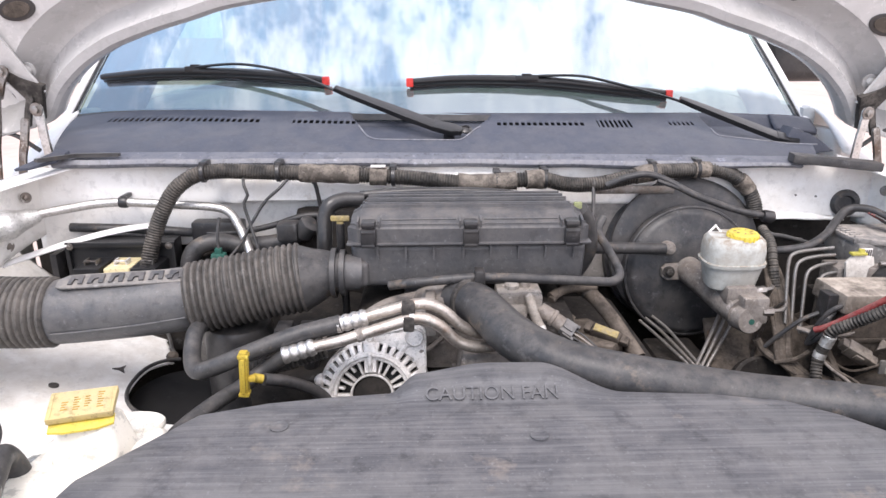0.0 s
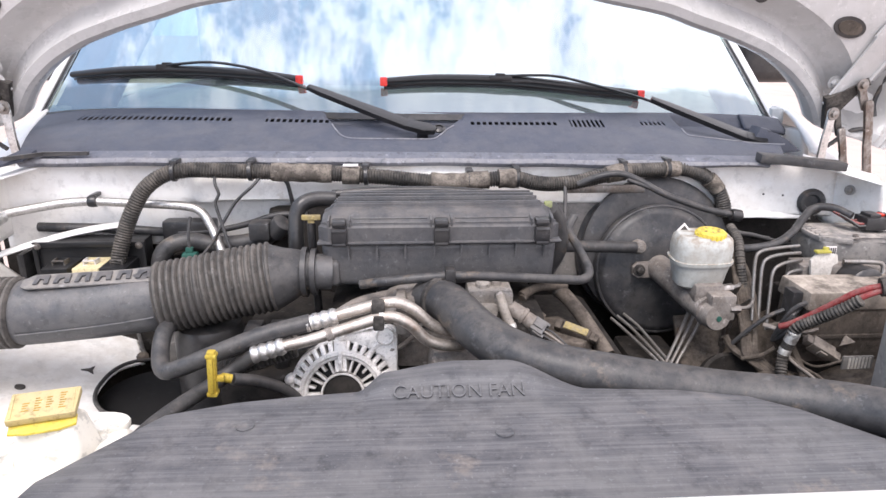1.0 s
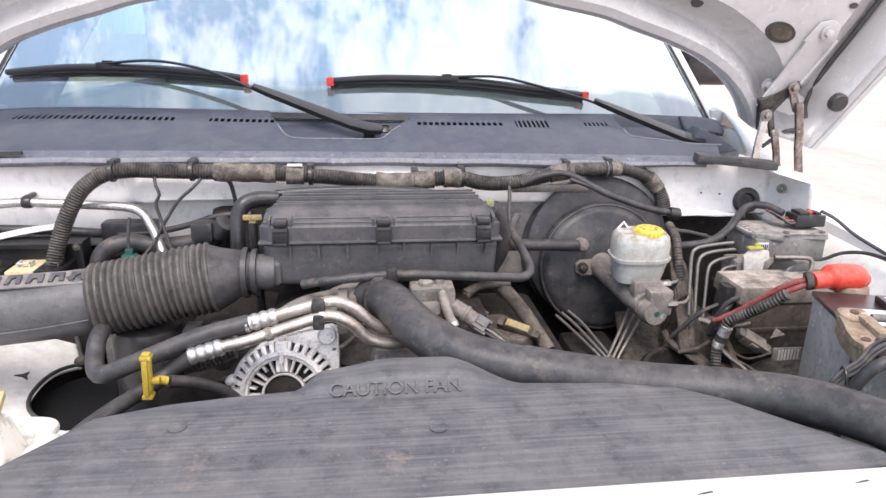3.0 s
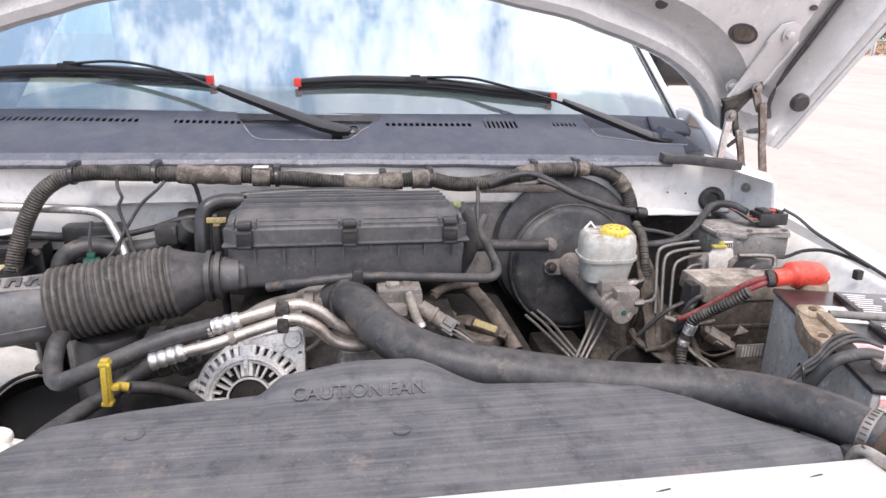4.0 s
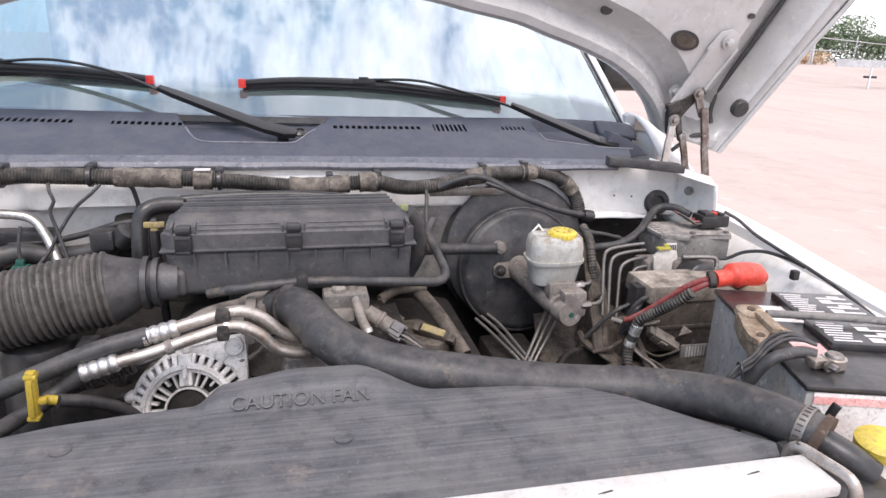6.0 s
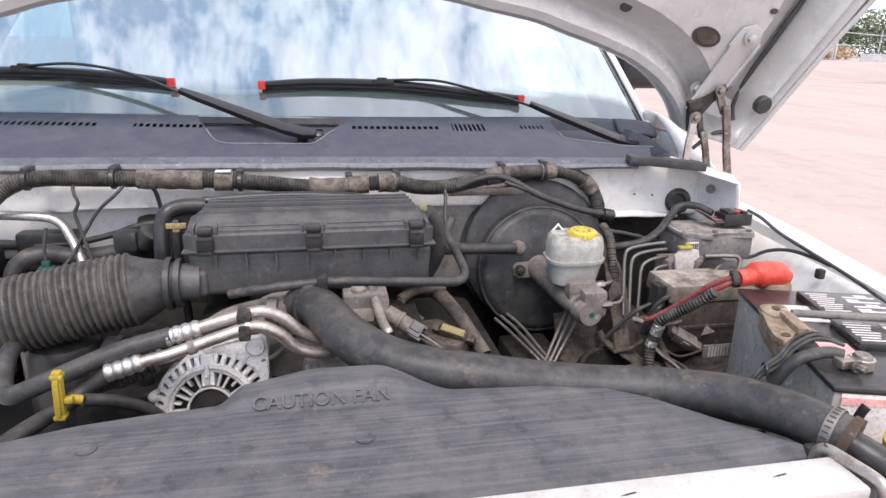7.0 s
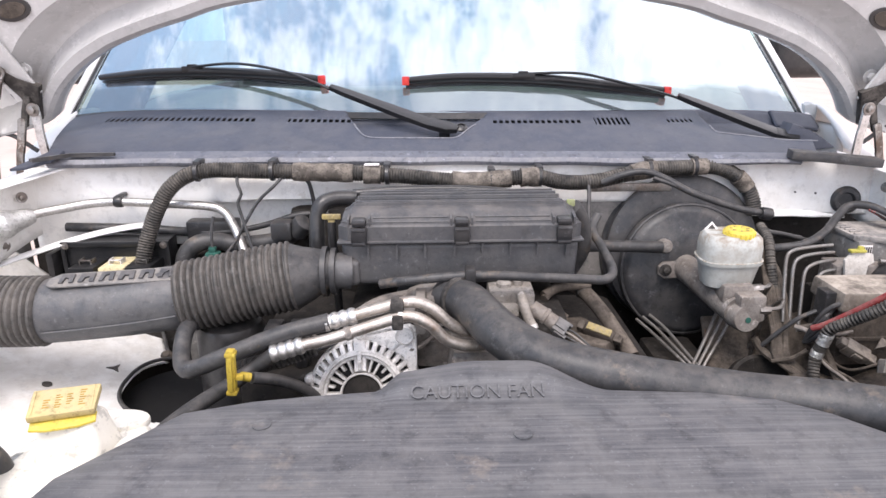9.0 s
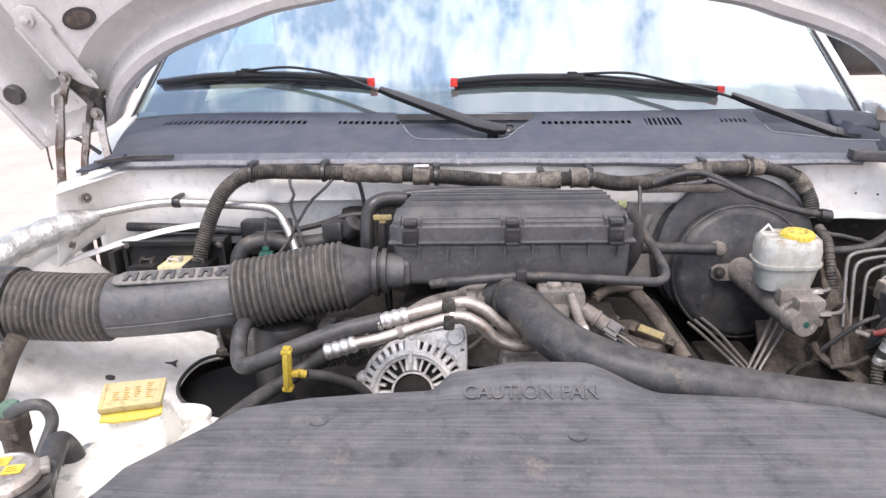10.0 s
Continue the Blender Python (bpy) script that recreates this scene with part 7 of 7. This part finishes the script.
part("clamp_bolt", hexbolt((NP.x - 0.020, NP.y - 0.012, NP.z), (0.2, -1, 0), 0.0045, 0.012), steel, neg)
part("cable", tube([NP + Vector((-0.02, 0.008, 0.004)), (0.640, 0.606, 1.168), (0.610, 0.607, 1.164), (0.594, 0.612, 1.150), (0.582, 0.622, 1.115)], 0.0076, 14, 0.005), rubber, neg, "dusty grey-black ground cable")
for k in range(4):
    a, b = 0.004 * k, 0.003 * (k % 2)
    part("wire", tube([(0.668, 0.612 + a, 1.172), (0.645, 0.628 + a, 1.176 + b), (0.615, 0.626 + a, 1.168 + b), (0.588, 0.62 + b, 1.148 + a), (0.567, 0.62, 1.136 + a), (0.553, 0.62 - b, 1.124 + a), (0.54, 0.625, 1.09)], 0.0022, 8, 0.006), rubber, neg)
part("wire_tie", tube([(0.567, 0.611, 1.134), (0.566, 0.614, 1.148), (0.570, 0.626, 1.150), (0.572, 0.63, 1.138)], 0.0016, 6, 0.003), dark_plastic, neg)
yc = thing("yellow_cap", (0.645, 0.485, 1.05), "yellow plastic filler cap beside the radiator hose", "cap")
part("neck", lathe([(0.02, -0.15), (0.02, 0.03)], (0.652, 0.485, 1.08)), white_plastic, yc)
part("lid", lathe([(0.026, 0), (0.027, 0.012), (0.020, 0.017)], (0.652, 0.485, 1.108), (-0.1, -0.1, 1), 28), yellow_plastic, yc)

# ---- washer bottle and the corner hoses ----
bottle = thing("washer_bottle", (-0.41, 0.58, 0.8), "white plastic washer bottle with a yellow flip cap", "bottle")
bo = [(-0.465, 0.505), (-0.458, 0.56), (-0.484, 0.615), (-0.472, 0.665), (-0.430, 0.700), (-0.392, 0.702), (-0.350, 0.672), (-0.325, 0.622), (-0.345, 0.59), (-0.402, 0.515), (-0.415, 0.49), (-0.455, 0.488)]
part("body", prism(bo, 0.29, pose(0, 0, 0.80), 0.018, 4), white_plastic, bottle)
part("neck", block(-0.450, -0.366, 0.588, 0.652, 1.065, 1.136, 0.012, None, 0.66, 4), white_plastic, bottle)
part("shoulder", prism([(-0.388 + 0.036 * math.cos(t), 0.672 + 0.020 * math.sin(t)) for t in spread(0, 5.98, 20)], 0.010, pose(0, 0, 1.086), 0.003), white_plastic, bottle, "raised oval shoulder")
YM = frame_at((-0.412, 0.618, 1.143), (0.1, -0.28, 0.95), (0.95, 0.28, 0)) @ Matrix.Diagonal((0.76, 0.74, 0.8, 1))
ycap = part("flip_cap", prism([(-0.042, -0.026), (0.042, -0.026), (0.046, 0.024), (-0.040, 0.026)], 0.011, YM @ Matrix.Translation((0, 0, 0.005)), 0.003), cap_yellow, bottle, "faded yellow flip cap with moulded print")
part("cap_lip", prism([(-0.040, -0.036), (-0.02, -0.040), (0.02, -0.040), (0.042, -0.034), (0.042, -0.016), (-0.040, -0.016)], 0.005, YM @ Matrix.Translation((0, 0, -0.002)), 0.002), yellow_plastic, ycap, "brighter yellow lower lip")
for x in (-0.036, 0.038):
    part("end_ridge", prism([(x - 0.0012, -0.023), (x + 0.0012, -0.023), (x + 0.0012, 0.022), (x - 0.0012, 0.022)], 0.0014, YM @ Matrix.Translation((0, 0, 0.0155)), 0.0004), cap_yellow, ycap)
for i, (x, y0, rows) in enumerate(((-0.024, -0.012, 4), (-0.009, -0.014, 6), (0.005, -0.010, 5), (0.021, -0.014, 7))):
    for j in range(rows):
        w = 0.0085 - 0.0016 * ((i + 2 * j) % 3)
        part("print_bar", prism([(0, 0), (w, 0), (w, 0.0018), (0, 0.0018)], 0.0005, YM @ Matrix.Translation((x, y0 + 0.0046 * j, 0.0158))), brown_ink, ycap)

corner = thing("coolant_hoses", (-0.50, 0.56, 0.95), "black coolant hoses and fitting in the bay's front corner", "hose")
part("hose", tube([(-0.470, 0.590, 1.04), (-0.473, 0.589, 1.085), (-0.477, 0.585, 1.106), (-0.475, 0.572, 1.119), (-0.470, 0.552, 1.116), (-0.464, 0.52, 1.10), (-0.462, 0.505, 1.07)], 0.0125, 18, 0.004), rubber, corner, "thick grey coolant hose")
part("hose", tube([(-0.545, 0.602, 1.135), (-0.532, 0.600, 1.142), (-0.516, 0.600, 1.148), (-0.501, 0.600, 1.146), (-0.494, 0.597, 1.130), (-0.496, 0.582, 1.112), (-0.500, 0.56, 1.09)], 0.0066, 14, 0.003), rubber, corner)
part("valve", join(lathe([(0.013, -0.10), (0.014, -0.02), (0.011, 0.0)], (-0.555, 0.615, 1.128)), block(-0.570, -0.54, 0.60, 0.628, 1.10, 1.126, 0.005)), brown_dirt_shade, corner)
part("valve_cap", lathe([(0.0105, 0), (0.0105, 0.012), (0.008, 0.015)], (-0.553, 0.615, 1.127)), dull_green, corner, "dull green valve cap")
part("edge_pipe", tube([(-0.725, 0.87, 1.10), (-0.738, 0.86, 1.075), (-0.75, 0.85, 1.045), (-0.765, 0.84, 1.01), (-0.775, 0.80, 0.99)], 0.015, 12), brown_dirt_shade, corner)
part("stay", tube([(-0.53, 0.56, 1.04), (-0.56, 0.60, 1.03), (-0.60, 0.66, 0.98)], 0.012, 10), brown_dirt_shade, corner)

# ---- along the firewall ----
ecu = thing("engine_computer", (-0.62, 1.2, 1.0), "black engine control unit with plugged connectors", "control unit")
part("case", block(-0.725, -0.525, 1.205, 1.25, 1.02, 1.150, 0.004), wiper_black, ecu)
part("frame", join(block(-0.728, -0.522, 1.198, 1.206, 1.140, 1.150, 0.002), block(-0.728, -0.720, 1.198, 1.206, 1.05, 1.145, 0.002), block(-0.530, -0.522, 1.198, 1.206, 1.05, 1.145, 0.002)), wiper_black, ecu)
for x, mt in ((-0.665, wiper_black), (-0.610, cream_plastic), (-0.562, wiper_black)):
    pl = part("connector", block(x - 0.024, x + 0.024, 1.14, 1.21, 1.085, 1.118, 0.004), mt, ecu, "cream connector" if mt is cream_plastic else "black connector")
    part("lever", join(block(x - 0.012, x - 0.009, 1.16, 1.18, 1.116, 1.127, 0.001), block(x + 0.009, x + 0.012, 1.16, 1.18, 1.116, 1.127, 0.001), block(x - 0.012, x + 0.012, 1.16, 1.164, 1.124, 1.127, 0.001)), cast_alu if mt is cream_plastic else steel, pl)
for x in (-0.718, -0.532):
    part("screw", hexbolt((x, 1.198, 1.143), (0, -1, 0), 0.004, 0.004), steel, ecu)
part("stay", block(-0.755, -0.742, 1.19, 1.25, 0.95, 1.13, 0.004), dark_plastic, ecu)
part("base", block(-0.74, -0.51, 1.18, 1.29, 0.93, 1.03, 0.008), engine_dark, ecu)

alu = thing("aluminium_pipe", (-0.60, 1.24, 1.2), "bright aluminium pipe along the firewall, foil-wrapped end", "pipe")
part("pipe", tube([(-0.80, 1.15, 1.198), (-0.768, 1.195, 1.206), (-0.70, 1.23, 1.214), (-0.665, 1.24, 1.217), (-0.62, 1.242, 1.218), (-0.53, 1.242, 1.213), (-0.45, 1.238, 1.208), (-0.42, 1.232, 1.198), (-0.402, 1.22, 1.175), (-0.385, 1.20, 1.148), (-0.365, 1.17, 1.11)], 0.0085, 14, 0.006), bright_tube, alu)
part("foil_wrap", tube([(-0.765, 1.197, 1.205), (-0.80, 1.15, 1.198), (-0.83, 1.08, 1.190), (-0.85, 1.0, 1.175), (-0.87, 0.90, 1.15)], 0.026, 20, 0.008, 8, lambda s, L: 0.5 + 0.5 * smooth01(s / 0.05) + 0.06 * math.sin(s * 140)), foil, alu, "crinkled foil heat wrap")
part("clip", join(lathe([(0.0105, 0), (0.0115, 0.003), (0.0115, 0.012), (0.0105, 0.015)], (-0.630, 1.240, 1.219), (1, 0, 0), 18), block(-0.627, -0.618, 1.235, 1.27, 1.224, 1.232, 0.002)), dark_plastic, alu)

harness = thing("wiring_harness", (0.1, 1.23, 1.26), "thick corrugated wiring loom with brown tape clipped along the firewall", "wiring harness")
HP = [(-0.566, 1.16, 1.09), (-0.562, 1.175, 1.125), (-0.553, 1.19, 1.165), (-0.535, 1.20, 1.21), (-0.510, 1.21, 1.250), (-0.474, 1.22, 1.274), (-0.43, 1.225, 1.281), (-0.384, 1.225, 1.280), (-0.300, 1.225, 1.277), (-0.183, 1.225, 1.273), (-0.076, 1.225, 1.266), (0.0, 1.225, 1.258), (0.064, 1.225, 1.254), (0.12, 1.227, 1.258), (0.186, 1.230, 1.260), (0.225, 1.235, 1.250), (0.266, 1.240, 1.246), (0.31, 1.24, 1.250), (0.355, 1.240, 1.260), (0.41, 1.245, 1.270), (0.458, 1.250, 1.271), (0.51, 1.255, 1.272), (0.542, 1.258, 1.270), (0.575, 1.26, 1.258), (0.605, 1.26, 1.235), (0.622, 1.255, 1.205), (0.628, 1.25, 1.175)]
part("loom", tube(HP, 0.0150, 18, 0.0013, 6, ribs(0.0052, 0.13)), loom_plastic, harness, "ridged black conduit")
hl, hlen = resample(path(HP, 6), 0.004)
for a, b, r in ((0.195, 0.215, 1.12), (0.305, 0.395, 1.18), (0.40, 0.425, 1.22), (0.52, 0.61, 1.20), (0.615, 0.65, 1.25), (0.775, 0.815, 1.15), (0.86, 0.89, 1.12), (0.935, 0.965, 1.12)):
    seg = hl[int(a * len(hl)):int(b * len(hl)):4]
    if len(seg) > 2:
        e = rnd.uniform(0, 6)
        part("tape_wrap", tube(seg, 0.0150 * r, 16, 0.006, 4, lambda s, L, e=e: 1 + 0.04 * math.sin(s * 160 + e)), tape, harness, "brown dusty tape")
for a in (0.175, 0.275, 0.43, 0.575, 0.64, 0.80, 0.865):
    q = hl[int(a * len(hl))]
    part("clip", join(lathe([(0.0172, -0.004), (0.0182, -0.003), (0.0182, 0.003), (0.0172, 0.004)], q, (1, 0, 0.02), 18), block(q.x - 0.007, q.x + 0.007, q.y - 0.004, q.y + 0.03, q.z + 0.012, q.z + 0.022, 0.003)), dark_plastic, harness)
q = hl[int(0.41 * len(hl))]
part("paper_tag", block(q.x - 0.014, q.x + 0.014, q.y - 0.012, q.y + 0.004, q.z + 0.018, q.z + 0.0205, 0.0005), label_white, harness)
for pts, r in (([(-0.385, 1.222, 1.274), (-0.382, 1.208, 1.258), (-0.376, 1.206, 1.238), (-0.384, 1.205, 1.222), (-0.376, 1.20, 1.19), (-0.358, 1.18, 1.14)], 0.0030),
               ([(-0.297, 1.222, 1.272), (-0.315, 1.208, 1.252), (-0.345, 1.205, 1.225), (-0.372, 1.20, 1.185), (-0.395, 1.185, 1.145), (-0.43, 1.165, 1.110), (-0.455, 1.15, 1.100)], 0.0030),
               ([(-0.255, 1.22, 1.262), (-0.25, 1.225, 1.25), (-0.245, 1.24, 1.20)], 0.004),
               ([(0.285, 1.235, 1.25), (0.285, 1.22, 1.23), (0.278, 1.18, 1.19), (0.285, 1.15, 1.15)], 0.004),
               ([(0.31, 1.225, 1.248), (0.345, 1.215, 1.265), (0.385, 1.21, 1.272), (0.42, 1.20, 1.262), (0.467, 1.18, 1.238), (0.547, 1.175, 1.210), (0.615, 1.19, 1.193)], 0.0065),
               ([(0.40, 1.20, 1.262), (0.45, 1.185, 1.245), (0.50, 1.175, 1.225), (0.56, 1.18, 1.205)], 0.004),
               ([(0.60, 1.16, 1.165), (0.65, 1.18, 1.155), (0.70, 1.19, 1.140), (0.74, 1.19, 1.13)], 0.0045),
               ([(0.60, 1.17, 1.17), (0.65, 1.19, 1.15), (0.70, 1.20, 1.14)], 0.005)):
    part("wire", tube(pts, r, 10, 0.008), rubber, harness)
part("cable_plug", lathe([(0.010, 0), (0.012, 0.004), (0.012, 0.02), (0.008, 0.024)], (0.607, 1.187, 1.195), (1, 0.1, -0.2), 16), dark_plastic, harness)
part("rail", block(0.30, 0.46, 1.262, 1.268, 1.222, 1.238, 0.001), steel, harness)

heater = thing("heater_hoses", (-0.42, 1.2, 1.1), "black heater hoses and cables at the firewall", "hose")
part("hose", tube([(-0.50, 1.20, 1.07), (-0.495, 1.20, 1.115), (-0.475, 1.205, 1.14), (-0.44, 1.215, 1.145), (-0.39, 1.22, 1.135), (-0.31, 1.22, 1.145), (-0.27, 1.225, 1.17)], 0.017, 14), rubber, heater)
part("hose", tube([(-0.47, 1.24, 1.155), (-0.40, 1.24, 1.158), (-0.34, 1.24, 1.17), (-0.28, 1.24, 1.188), (-0.22, 1.24, 1.19)], 0.006, 10), rubber, heater)
part("box", block(-0.50, -0.40, 1.235, 1.27, 1.135, 1.178, 0.006), dark_plastic, heater)
part("long_hose", tube([(-0.74, 1.255, 1.165), (-0.60, 1.262, 1.158), (-0.50, 1.262, 1.15), (-0.40, 1.26, 1.15)], 0.009, 10), rubber, heater)
part("valve", join(block(-0.325, -0.285, 1.19, 1.23, 1.150, 1.185, 0.006, pose(0, 0, 0)), lathe([(0.02, 0), (0.02, 0.03), (0.014, 0.034)], (-0.28, 1.215, 1.16), (0.5, -0.2, 0.6), 20)), rubber, heater)
part("green_plug", join(block(-0.445, -0.418, 1.165, 1.185, 1.105, 1.135, 0.004), block(-0.438, -0.425, 1.17, 1.18, 1.132, 1.145, 0.002)), green_plastic, heater, "dark green sensor plug")
part("wire", tube([(-0.431, 1.175, 1.143), (-0.432, 1.18, 1.17), (-0.428, 1.19, 1.20)], 0.003, 8), rubber, heater)
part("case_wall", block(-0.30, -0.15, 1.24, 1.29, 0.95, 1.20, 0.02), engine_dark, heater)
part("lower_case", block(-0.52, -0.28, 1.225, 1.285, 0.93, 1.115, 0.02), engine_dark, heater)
